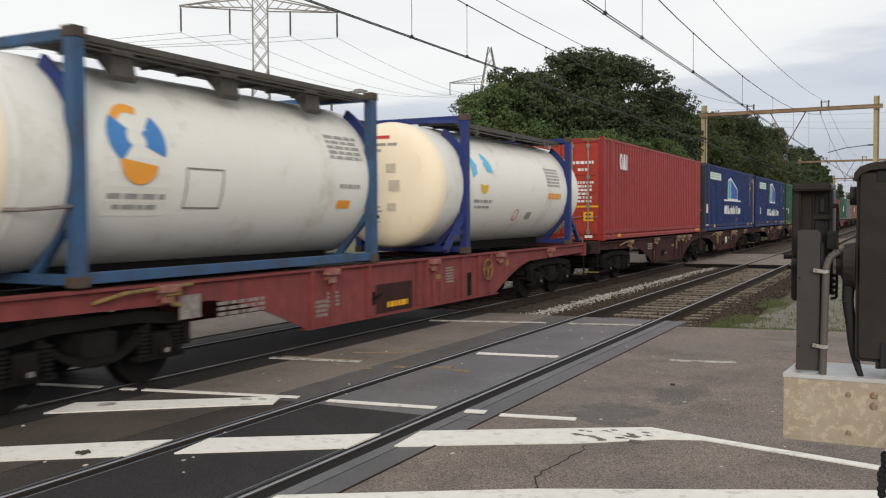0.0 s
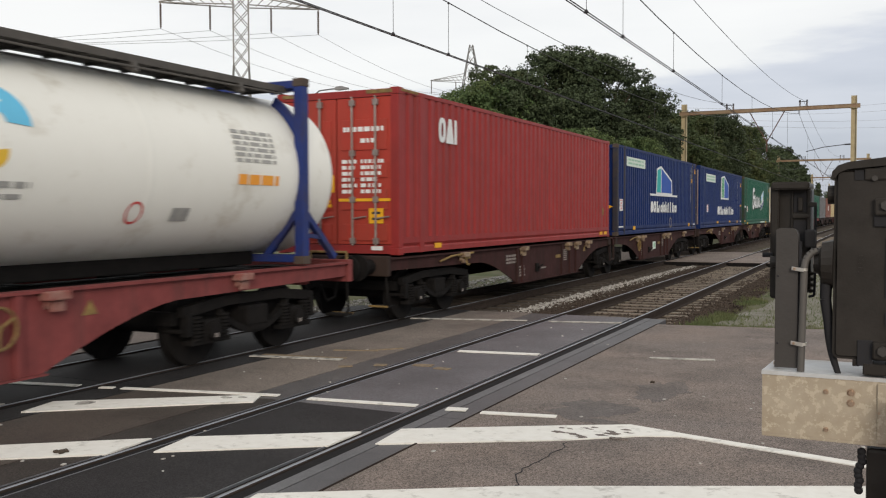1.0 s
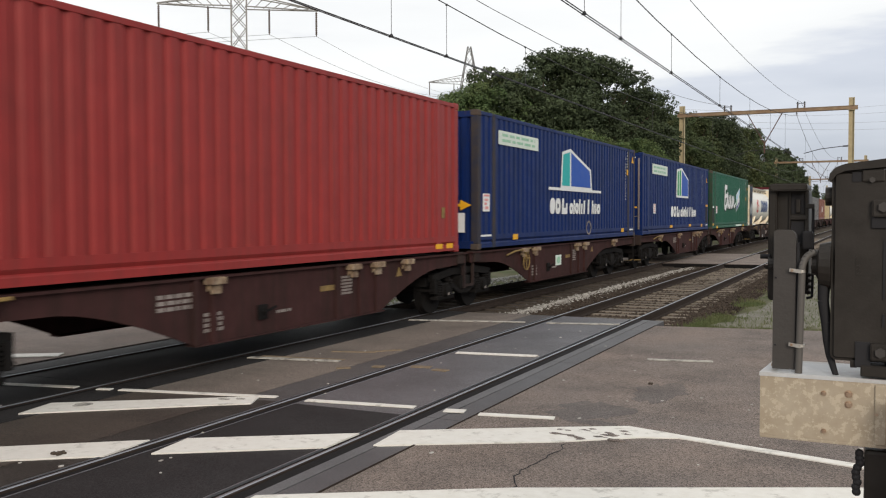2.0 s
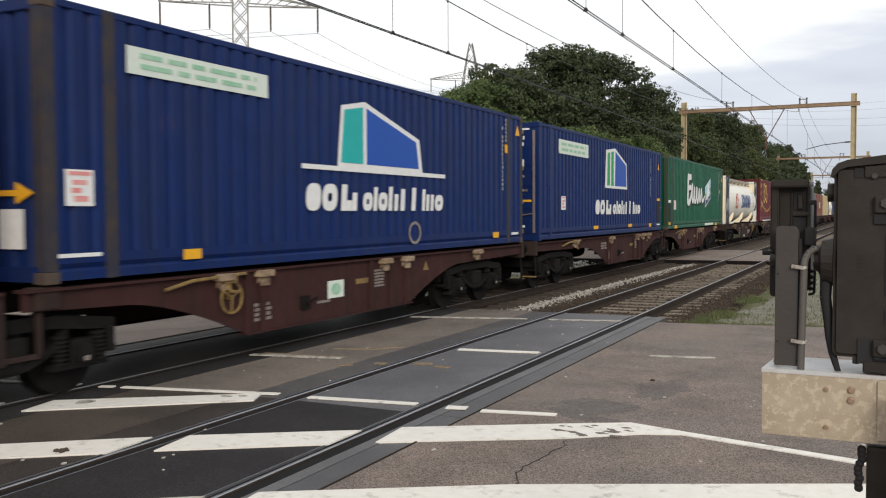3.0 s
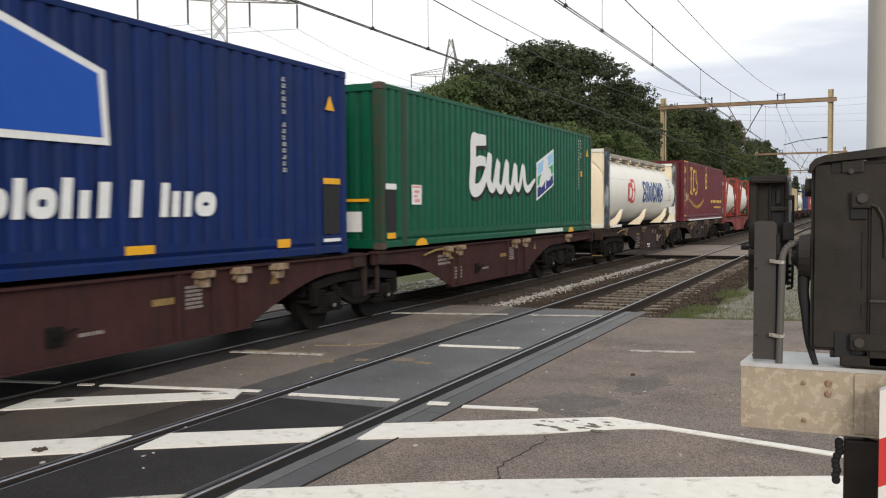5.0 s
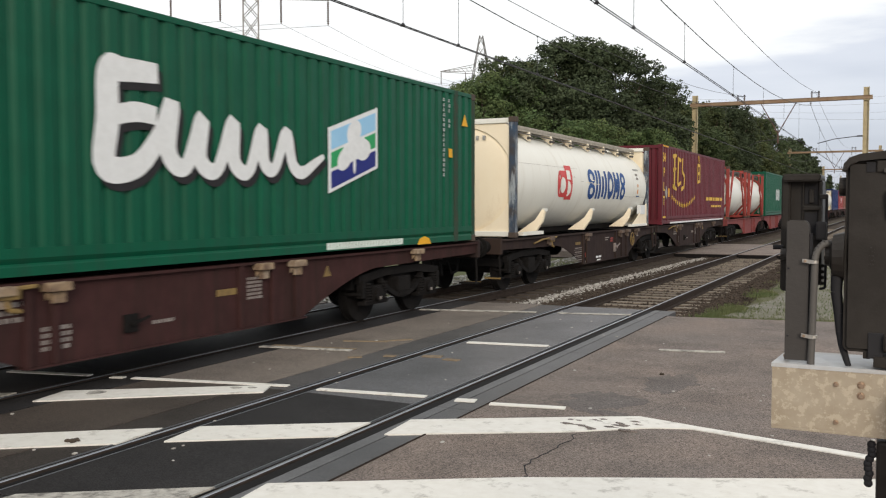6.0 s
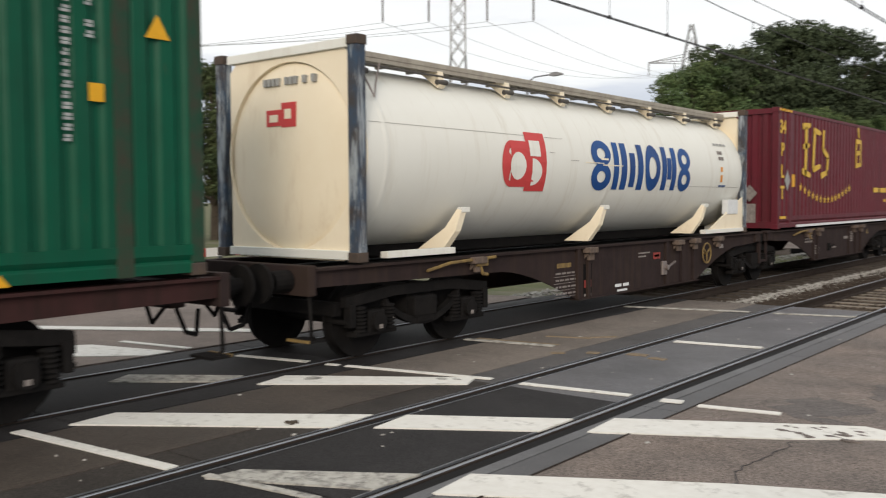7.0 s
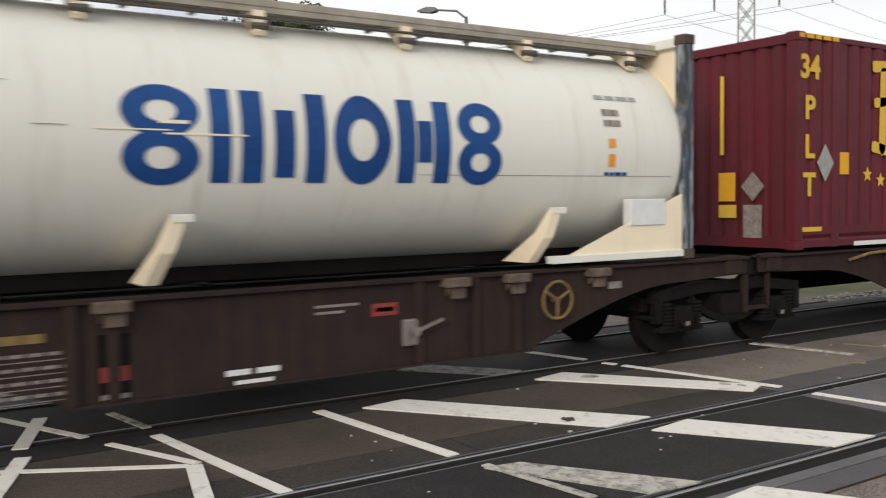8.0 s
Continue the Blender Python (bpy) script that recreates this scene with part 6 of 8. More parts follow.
for cy, a0, a1, hole in ((-2.2, 130, 205, 0.35), (-1.95, -5, 85, 0.25)):
    part("logo", sector(B(), 1.17, 2.48, cy, 2.79, 0.38, 0.36, a0, a1, hole), M["sky_blue"], t2, "light blue arc of an oval logo")
part("logo", sector(B(), 1.17, 2.48, -2.05, 2.50, 0.19, 0.17, 170, 370), M["gold"], t2, "yellow disc of an oval logo")
barrel_text(1.17, 2.48, -2.50, -1.60, 2.12, 2.22, 1, 15, M["grey_letter"], t2)
barrel_text(1.17, 2.48, -2.40, -1.70, 2.02, 2.10, 1, 14, M["grey_letter"], t2)
barrel_text(1.17, 2.48, 1.5, 2.35, 2.55, 3.0, 6, 16, M["grey_letter"], t2)
barrel_text(1.17, 2.48, 1.55, 2.4, 2.2, 2.42, 1, 17, M["orange"], t2)
part("prohibition_sign", sector(B(), 1.17, 2.48, -0.15, 1.92, 0.13, 0.13, 0, 360, 0.80, 20), M["logo_red"], t2, "round red-rimmed sign")
barrel_patch("sticker", 1.17, 2.48, 0.45, 0.75, 1.82, 1.98, M["grey_letter"], t2, "grey square sticker")
for x0, x1, z0, z1, mt in ((-0.22, 0.18, 3.32, 3.38, "logo_red"), (-0.42, -0.14, 3.19, 3.24, "grey_letter"), (-0.10, 0.12, 3.19, 3.24, "grey_letter"), (0.16, 0.34, 3.19, 3.24, "grey_letter"), (-0.2, 0.02, 3.08, 3.13, "grey_letter"), (-0.42, -0.34, 2.48, 2.62, "sky_blue"), (-0.14, -0.04, 2.48, 2.66, "sky_blue"), (-0.30, -0.16, 2.32, 2.42, "yellow"), (0.14, 0.34, 2.70, 2.86, "faint_grey"), (0.2, 0.42, 2.36, 2.56, "faint_grey"), (0.16, 0.34, 2.0, 2.14, "faint_grey"), (-0.25, 0.0, 2.06, 2.09, "grey_letter"), (-0.22, 0.05, 1.98, 2.01, "grey_letter"), (-0.22, -0.14, 1.86, 1.93, "under"), (-0.10, -0.02, 1.86, 1.93, "under"), (-0.2, 0.0, 1.79, 1.81, "grey_letter")):
    off = math.hypot((x0 + x1) / 2, (z0 + z1) / 2 - 2.48) / 1.17
    yd = -L - 1.1 + (1 - math.sqrt(1 - off ** 4)) * 0.34
    part("end_sticker", box(B(), x0, x1, yd - 0.016, yd + 0.05, z0, z1), M[mt], t2, "faded sticker on the domed end")

# red container
bw = wagon(23.5, 51.8, "w_brown", "brown two-part container wagon on three bogies", (32.1, 43.7), (26.0, 37.9, 49.05), 5, hand=41.05)
part("placard", box(B(), 1.173, 1.18, 43.36 - 37.65, 43.80 - 37.65, 0.62, 0.88), M["banner"], bw, "pale square placard with a round green emblem")
part("emblem", oval(B(), 1.181, 43.45 - 37.65, 0.66, 0.26, 0.18, 0, power=1.0), M["pale_green"], bw, "round faded green emblem")
# Doors take the red that has sunlight in its colour.
c, L = container(24.17, 37.30, "c_red", "long red corrugated container with steel lock rods", True, True, None, True, "c_red_lit")
word_mark(c, 3.22, [("o", -L + 1.54, 0.29, 0.46), ("v", -L + 1.84, 0.34, 0.46), ("i", -L + 2.21, 0.11, 0.46)], "white shape of the word mark", M["white"], 0.0)
for y in (-L + 1.35, L - 0.55, L - 1.0):
    plate("sticker", y, y + 0.28, 1.28, 1.37, M["yellow"], c, label="small orange sticker")
plate("sticker", L - 0.75, L - 0.62, 1.85, 2.05, M["ochre"], c, label="small ochre plate")
part("stripes", bars(B(), HALF + 0.004, -L + 0.1, -L + 0.7, 3.98, 4.03, 1, 3, 0.1), M["ochre"], c, "worn ochre warning stripes")
for x0, x1, z0, z1, mt in ((0.05, 1.08, 2.12, 2.17, "yellow"), (-1.0, -0.12, 2.10, 2.15, "yellow"), (-0.5, -0.1, 2.02, 2.08, "yellow"), (0.66, 0.94, 1.74, 2.0, "yellow"), (-0.86, -0.66, 1.66, 1.94, "dim_white"), (-0.36, -0.04, 2.28, 2.58, "yellow"), (0.70, 0.92, 1.28, 1.35, "white"), (0.62, 1.12, 3.96, 4.02, "ochre"), (-1.12, -0.62, 3.96, 4.02, "ochre")):
    end_plate("door_sticker", x0, x1, z0, z1, M[mt], c, L, "small painted door marking")
for x0, x1, z0, z1 in ((-0.28, -0.20, 2.33, 2.53), (-0.16, -0.09, 2.33, 2.53), (0.72, 0.88, 1.90, 1.94), (0.72, 0.88, 1.80, 1.84)):
    part("door_print", box(B(), x0, x1, -L - 0.016, -L - 0.012, z0, z1), M["black"], c)
for x0, x1, z0, z1, rows, sd, mt in ((0.15, 1.02, 3.27, 3.40, 1, 201, "white"), (0.5, 0.85, 3.08, 3.20, 1, 202, "white"), (0.12, 0.42, 2.22, 2.84, 6, 203, "white"), (0.5, 1.0, 2.22, 2.84, 6, 204, "white"), (-0.44, -0.2, 2.66, 2.82, 2, 205, "white"), (-0.9, -0.6, 2.30, 2.36, 1, 206, "white")):
    end_bars(x0, x1, z0, z1, rows, sd, M[mt], c, L)
part("warning_triangle", prism(B(), [(-0.92, 2.60), (-0.62, 2.60), (-0.77, 2.80)], "y", -L - 0.012, -L - 0.005), M["yellow"], c, "yellow warning triangle")
bm = oval(B(), 0, 0.0, 0.0, 0.24, 0.2, 0.0)
bmesh.ops.transform(bm, matrix=Matrix.Translation((-0.88, -L - 0.008, 2.36)) @ pose(0, 0, 0, 0, 0, -90), verts=bm.verts[:])
part("door_sticker", bm, M["white"], c, "round white sticker")
for x0, x1 in ((-1.02, -0.86), (-0.80, -0.66), (-0.60, -0.54)):
    end_plate("door_mark", x0, x1, 3.0, 3.22, M["white"], c, L, "white shape of the word mark")

# two blue containers with a house-shaped logo


def house_logo(c, y0, zb, full, L):
    """White line, blue and cyan gable shape; sizes in metres."""
    x = HALF + 0.003
    wm, cy, bl = M["white"], M["cyan"], M["logo_blue"]
    if full:
        outer = [(0.93, 0.0), (3.72, 0.0), (3.60, 0.57), (1.74, 1.04), (1.05, 0.92)]
        part("logo", prism(B(), [(y0 + a, zb + b) for a, b in outer], "x", x, x + 0.004), wm, c, "white gable-shaped logo")
        part("logo", prism(B(), [(y0 + a, zb + b) for a, b in ((1.03, 0.06), (1.68, 0.06), (1.68, 0.95), (1.13, 0.86))], "x", x + 0.003, x + 0.008), cy, c, "cyan half of the gable logo")
        part("logo", prism(B(), [(y0 + a, zb + b) for a, b in ((1.79, 0.06), (3.58, 0.06), (3.48, 0.52), (1.79, 0.94))], "x", x + 0.003, x + 0.008), bl, c, "blue half of the gable logo")
        plate("logo", y0, y0 + 4.65, zb - 0.07, zb, wm, c, x, "white base line of the logo", 0.005)
    else:
        outer = [(0.0, 0.0), (2.55, 0.0), (2.50, 0.80), (1.1, 1.22), (0.1, 1.12)]
        part("logo", prism(B(), [(y0 + a, zb + b) for a, b in outer], "x", x, x + 0.004), wm, c, "white gable-shaped logo")
        part("logo", prism(B(), [(y0 + a, zb + b) for a, b in ((0.22, 0.08), (0.52, 0.08), (0.52, 1.07), (0.26, 1.04))], "x", x + 0.003, x + 0.008), M["logo_green"], c, "green stripe of the gable logo")
        part("logo", prism(B(), [(y0 + a, zb + b) for a, b in ((0.66, 0.08), (0.94, 0.08), (0.94, 1.12), (0.66, 1.09))], "x", x + 0.003, x + 0.008), M["logo_green"], c, "green stripe of the gable logo")
        part("logo", prism(B(), [(y0 + a, zb + b) for a, b in ((1.10, 0.08), (2.45, 0.08), (2.40, 0.75), (1.14, 1.12))], "x", x + 0.003, x + 0.008), bl, c, "blue half of the gable logo")


# bars, rings and fields of the long word mark: (kind, place, width, height)
WORD = [("s", -2.10, 0.38, 0.40), ("o", -1.68, 0.40, 0.40), ("i", -1.16, 0.15, 0.40), ("i", -1.00, 0.15, 0.16), ("i", -0.84, 0.13, 0.28), ("o", -0.52, 0.29, 0.29), ("i", -0.19, 0.11, 0.38), ("o", -0.04, 0.30, 0.30), ("i", 0.30, 0.12, 0.40), ("i", 0.50, 0.12, 0.28), ("i", 0.72, 0.14, 0.37),
    ("i", 1.12, 0.14, 0.40), ("i", 1.52, 0.11, 0.38), ("i", 1.68, 0.11, 0.29), ("i", 1.86, 0.11, 0.29), ("o", 2.03, 0.33, 0.29)]

c, L = container(38.25, 51.35, "c_blue", "long dark blue corrugated container with a white gable logo", False, True, M["post_navy"])
house_logo(c, 42.62 - 44.8, 2.60, True, L)
word_mark(c, 1.93, WORD, "white shape of the word mark", M["white"])
plate("sign", 39.35 - 44.8, 41.85 - 44.8, 3.42, 3.72, M["banner"], c, label="pale banner with faded green lettering")
part("sign_lettering", bars(B(), HALF + 0.009, 39.55 - 44.8, 41.6 - 44.8, 3.46, 3.69, 2, 9, 0.5), M["pale_green"], c, "faded green lettering bars")
placard(c, 38.50 - 44.8, 38.86 - 44.8, 1.98, 2.35)
for y in (40.2, 49.6):
    plate("sticker", y - 44.8, y + 0.3 - 44.8, 1.36, 1.48, M["yellow"], c, label="small yellow sticker")
plate("sticker", 38.4 - 44.8, 38.95 - 44.8, 1.46, 1.50, M["white"], c, label="small white strip")
part("round_mark", oval(B(), HALF + 0.002, 1.02, 1.345, 0.46, 0.40, 0.05, power=1.0), M["dim_white"], c, "pale round wear mark")
upright_marks(c, L - 1.26, 2.35, 3.92, 17, 31)
upright_marks(c, L - 1.06, 3.4, 3.92, 6, 33)
part("warning_triangle", prism(B(), [(L - 0.47, 3.60), (L - 0.21, 3.60), (L - 0.34, 3.82)], "x", HALF + 0.002, HALF + 0.008), M["yellow"], c, "yellow warning triangle")
plate("sticker", L - 0.70, L - 0.30, 1.40, 1.45, M["white"], c, label="small white strip")
plate("sticker", L - 1.08, L - 0.94, 3.18, 3.36, M["yellow"], c, label="small ochre plate")
end_plate("stripe", -1.0, 0.9, 2.08, 2.14, M["yellow"], c, L, "thin yellow stripe")
part("arrow", prism(B(), [(0.85, 2.0), (1.1, 2.11), (0.85, 2.22)], "y", -L - 0.014, -L - 0.006), M["yellow"], c, "yellow arrow head")
end_plate("sticker", 0.6, 0.95, 1.55, 1.95, M["white"], c, L, "white placard with red print")
wagon(52.0, 80.75, "w_brown", "brown two-part container wagon on three bogies", (60.9, 72.15), (54.2, 66.3, 77.5), 7)
c, L = container(52.45, 65.70, "c_blue", "long dark blue corrugated container with lock rods and gable logo", True, True, None)
house_logo(c, 58.15 - 59.07, 2.60, False, L)
word_mark(c, 1.82, [(k, 0.58 + y * 1.19, w * 1.15, h * 1.05) for k, y, w, h in WORD], "white shape of the word mark", M["white"])
plate("sign", 53.9 - 59.07, 56.45 - 59.07, 3.38, 3.74, M["banner"], c, label="pale banner with faded green lettering")
part("sign_lettering", bars(B(), HALF + 0.009, 54.1 - 59.07, 56.2 - 59.07, 3.42, 3.70, 2, 19, 0.5), M["pale_green"], c, "faded green lettering bars")
placard(c, 54.1 - 59.07, 54.45 - 59.07, 1.95, 2.3)
for y in (57.0, 60.9):
    plate("sticker", y - 59.07, y + 0.45 - 59.07, 1.40, 1.50, M["yellow"], c, label="small yellow sticker")
for x0, x1, z0, z1, rows, sd, mt in ((0.1, 1.0, 3.42, 3.72, 2, 211, "white"), (0.2, 0.95, 2.36, 2.78, 5, 212, "dim_white"), (-0.9, -0.2, 2.36, 2.78, 5, 213, "dim_white"), (0.5, 0.8, 1.84, 1.98, 2, 214, "white"), (0.4, 0.9, 1.50, 1.58, 1, 215, "white")):
    end_bars(x0, x1, z0, z1, rows, sd, M[mt], c, L)
for x0, x1, h in ((-0.9, -0.7, 0.22), (-0.62, -0.5, 0.26), (0.05, 0.15, 0.26), (0.28, 0.35, 0.24), (0.42, 0.52, 0.18), (0.6, 0.86, 0.18)):
    end_plate("door_mark", x0, x1, 2.98, 2.98 + h, M["white"], c, L, "white shape of the word mark")
end_plate("stripe", 0.05, 1.05, 2.14, 2.19, M["yellow"], c, L, "thin yellow stripe")
end_plate("stripe", -1.0, 1.0, 3.86, 3.90, M["white"], c, L, "thin white line under the roof")
part("end_post_strip", box(B(), HALF - 0.16, HALF - 0.10, -L - 0.02, -L, BED + 0.2, TOP - 0.2, 0.006), M["steel_rod"], c, "worn steel strip beside the doors")

for y0, y1, z0, z1, mt in ((L - 0.70, L - 0.22, 2.28, 2.37, "yellow"), (L - 0.70, L - 0.24, 1.52, 2.26, "black"), (L - 0.70, L - 0.22, 1.40, 1.45, "white"), (L - 1.9, L - 1.6, 1.36, 1.48, "yellow")):
    plate("end_marking", y0, y1, z0, z1, M[mt], c, label="small painted end marking")
part("warning_triangle", prism(B(), [(L - 0.62, 3.40), (L - 0.36, 3.40), (L - 0.49, 3.62)], "x", HALF + 0.002, HALF + 0.008), M["yellow"], c, "yellow warning triangle")
upright_marks(c, L - 1.75, 2.4, 3.85, 16, 43)

# green container with a flowing white word mark and a picture plate

GC = 73.56
c, L = container(66.85, 80.15, "c_green", "long green corrugated container with a white word mark", False, True, M["post_green"])


def ribbon(pts, widths, dy, dz, dx, material, name, label):
    """A brush-like band through the points (y, z), laid on the container's side."""
    n, line = 7, []
    for k in range(len(pts) - 1):
        a, b, c2, d = (Vector(pts[max(0, min(len(pts) - 1, k + j))]) for j in (-1, 0, 1, 2))
        for j in range(n):
            u = j / n
            q = 0.5 * (2 * b + (c2 - a) * u + (2 * a - 5 * b + 4 * c2 - d) * u * u + (3 * b - a - 3 * c2 + d) * u ** 3)
            line.append((q, widths[k] + (widths[k + 1] - widths[k]) * u))
    line.append((Vector(pts[-1]), widths[-1]))
    bm, rows = B(), []
    for k, (q, w) in enumerate(line):
        t = (line[min(k + 1, len(line) - 1)][0] - line[max(k - 1, 0)][0]).normalized()
        nb = Vector((-t.y, t.x)) * w / 2
        x = HALF + 0.002 + dx + 0.004 * k / len(line)
        rows.append([bm.verts.new((x, dy + (q + e * nb).x, dz + (q + e * nb).y)) for e in (-1, 1)])
    for p, q in zip(rows, rows[1:]):
        bm.faces.new((p[0], p[1], q[1], q[0]))
    return part(name, bm, material, c, label)


SWASH = [(0.95, 3.36), (0.45, 3.34), (0.24, 3.30), (0.22, 2.75), (0.18, 2.20), (0.62, 2.22), (0.98, 2.62), (1.16, 3.00), (1.10, 2.40), (1.38, 2.24), (1.66, 2.86), (1.62, 2.34), (1.92, 2.22), (2.22, 2.86), (2.24, 2.34), (2.52, 2.22), (2.78, 2.80), (2.84, 2.36), (3.06, 2.28), (3.32, 2.80), (3.46, 2.36), (3.68, 2.24), (4.0, 2.40), (4.22, 2.52)]
BRUSH = [0.22, 0.26, 0.30, 0.32, 0.30, 0.26, 0.24, 0.25, 0.26, 0.20, 0.24, 0.24, 0.19, 0.24, 0.24, 0.18, 0.23, 0.22, 0.17, 0.22, 0.20, 0.18, 0.13, 0.07]
BAR = [(0.25, 2.78), (0.6, 2.86), (0.92, 2.84)]
for pts, wd in (([(y, 3.36 - (3.36 - z) * 0.9) for y, z in SWASH], BRUSH), ([(y, z + 0.05) for y, z in BAR], [0.2, 0.22, 0.20])):
    ribbon(pts, wd, -2.85 + 0.07, -0.08, 0.0, M["black"], "logo_shadow", "black painted shadow of the word mark")
    ribbon(pts, wd, -2.85, 0.0, 0.006, M["white"], "logo", "white brush-like word mark")
def lifted(y, z):
    """The picture plate climbs along the container."""
    return y - GC, 2.07 + (z - 2.2) * 0.82 + (y - 75.05) * 0.30


for z0, z1, y0, y1, mt in ((2.2, 3.36, 75.05, 76.45, "white"), (2.95, 3.28, 75.12, 76.38, "logo_pale"), (2.62, 2.90, 75.12, 75.45, "logo_green"), (2.62, 2.90, 76.05, 76.38, "logo_green"), (2.26, 2.56, 75.12, 76.38, "navy_field")):
    k = 0.004 if mt != "white" else 0
    bm = prism(B(), [lifted(y0, z0), lifted(y1, z0), lifted(y1, z1), lifted(y0, z1)], "x", HALF + 0.002, HALF + 0.007 + k)
    part("logo_panel", bm, M[mt], c, "painted field of the picture plate")
for j, (cy, cz, ry, rz, lean) in enumerate(((75.75, 3.06, 0.20, 0.24, 0.0), (75.52, 2.70, 0.24, 0.21, 0.3), (75.98, 2.70, 0.24, 0.21, -0.3), (75.75, 2.78, 0.16, 0.22, 0.0), (75.75, 2.48, 0.035, 0.16, 0.0))):
    n = 20
    pts = []
    for k in range(n):
        a = 2 * math.pi * k / n
        u, w = ry * math.cos(a) * (1 + 0.12 * math.sin(a)), rz * math.sin(a)
        pts.append(lifted(cy + u, cz + w + lean * u))
    part("logo_leaf", prism(B(), pts, "x", HALF + 0.003, HALF + 0.013 + 0.001 * j), M["white"], c, "white lobe of the three-lobed shape")
placard(c, 68.05 - GC, 68.45 - GC, 1.97, 2.33)
plate("document_box", 67.06 - GC, 67.44 - GC, 1.50, 2.22, M["black"], c, label="black recessed document holder")
plate("sticker", 67.06 - GC, 67.44 - GC, 2.23, 2.33, M["white"], c, label="white strip")
plate("sticker", 67.1 - GC, 67.4 - GC, 1.38, 1.48, M["yellow"], c, label="yellow sticker")
for y in (68.2, 77.8):
    bm = prism(B(), [(y - GC, 1.22), (y + 0.5 - GC, 1.22), (y + 0.42 - GC, 1.32), (y + 0.25 - GC, 1.36), (y + 0.08 - GC, 1.32)], "x", HALF + 0.002, HALF + 0.012)
    part("sticker", bm, M["yellow"], c, "yellow lifting mark")
for k in range(26):
    plate("strip_mark", 75.0 - GC + k * 0.088, 75.07 - GC + k * 0.088, 1.25, 1.35, M["banner"], c, label="pale lettering mark")
upright_marks(c, L - 1.42, 2.4, 3.85, 16, 41)
upright_marks(c, L - 1.20, 3.3, 3.85, 6, 42)
plate("sticker", L - 1.18, L - 1.04, 2.78, 2.94, M["yellow"], c, label="small ochre plate")
bm = prism(B(), [(L - 0.62, 3.40), (L - 0.36, 3.40), (L - 0.49, 3.62)], "x", HALF + 0.002, HALF + 0.008)
part("warning_triangle", bm, M["yellow"], c, "yellow warning triangle")
end_plate("sticker", 0.55, 0.85, 1.5, 1.85, M["white"], c, L, "white placard with red print")
end_plate("stripe", -1.0, 1.0, 2.02, 2.07, M["yellow"], c, L, "thin yellow stripe")

# white and cream tank
dw = wagon(81.2, 109.5, "w_dark", "dark grimy two-part container wagon on three bogies", (89.5, 101.3), (83.6, 95.1, 106.5), 12, hand=92.1, bare=0)
for k in range(4):
    z = 0.42 + k * 0.105
    part("inscription", bars(B(), 1.174, -8.75, -8.12, z + 0.01, z + 0.065, 1, 90 + k, 0.5), M["dim_white"], dw, "framed row of faded white lettering bars")
    part("inscription_frame", box(B(), 1.173, 1.1745, -8.80, -8.08, z - 0.016, z - 0.008), M["dim_white"], dw, "thin white frame line")
for y0, y1, z0, z1, mt, lb in ((-7.92, -7.66, 0.36, 0.88, "under", "dark plate"), (-7.90, -7.68, 0.50, 0.62, "red_frame", "red plate on the side beam"), (-7.90, -7.68, 0.36, 0.40, "dim_white", "thin white strip"), (-6.88, -6.66, 0.43, 0.48, "white", "white painted bar"), (-6.60, -6.39, 0.43, 0.48, "white", "white painted bar"), (-6.80, -6.45, 0.35, 0.385, "white", "white painted bar"),
    (-6.04, -5.60, 0.95, 0.975, "dim_white", "faded white line"), (-6.04, -5.75, 0.89, 0.915, "dim_white", "faded white line"), (-5.46, -5.18, 0.83, 0.95, "red_frame", "small red plate"), (-5.42, -5.22, 0.87, 0.91, "white", "white print on the red plate"), (-2.45, -2.25, 0.90, 0.98, "dim_white", "small faded plate"), (-8.72, -8.3, 0.86, 0.93, "ochre", "pale ochre patch")):
    part("label_plate", box(B(), 1.173 + (0.004 if mt != "under" else 0), 1.176 + (0.004 if mt != "under" else 0), y0, y1, z0, z1), M[mt], dw, lb)
vb = B()
rod(vb, (1.16, -5.02, 0.66), (1.27, -5.02, 0.66), 0.05, 10)
strut(vb, (1.25, -5.02, 0.66), (1.26, -4.72, 0.76), 0.03)
box(vb, 1.165, 1.22, -5.14, -4.94, 0.52, 0.78, 0.02)
part("valve_handle", vb, M["steel_rod"], dw, "worn steel valve handle")
SC = 87.78
tk, L = tank(82.25, 94.22, 1.19, 2.46, "tank_white", "long white tank container with ends coloured warm-lit cream and worn blue posts", "worn_post", "plate", -0.03, "cream_and_lit_end")
tank_top(tk, L, 3.66, "walkway_pale", spaced(L, 8), "cream_and_lit_end", 0.25, 0.74, 0.24, 0.06)
for y in spaced(L, 8):
    part("bracket_lug", rod(B(), (0.76, y - 0.09, 3.50), (0.80, y + 0.09, 3.50), 0.035, 8), M["walkway"], tk, "dark lug on the walkway bracket")
part("top_rail", box(B(), 0.70, 0.76, -L + 0.1, L - 0.1, TOP - 0.37, TOP - 0.30, 0.01), M["walkway_pale"], tk)
for y in (83.75, 87.55, 91.6):
    bm = B()
    prism(bm, [(0.55, BED + 0.03), (1.0, BED + 0.03), (1.16, 1.50), (1.195, 1.78), (1.12, 1.80), (0.98, 1.55)], "y", y - SC - 0.06, y - SC + 0.06)
    for v in bm.verts:
        v.co.y += (v.co.z - 1.5) * 0.34
    part("saddle", bm, M["cream_and_lit_end"], tk, "cream gusset of the tank saddle")
    part("saddle_tip", box(B(), 1.12, 1.203, y - SC + 0.04, y - SC + 0.22, 1.75, 1.82, 0.01), M["tank_white"], tk, "white saddle pad")
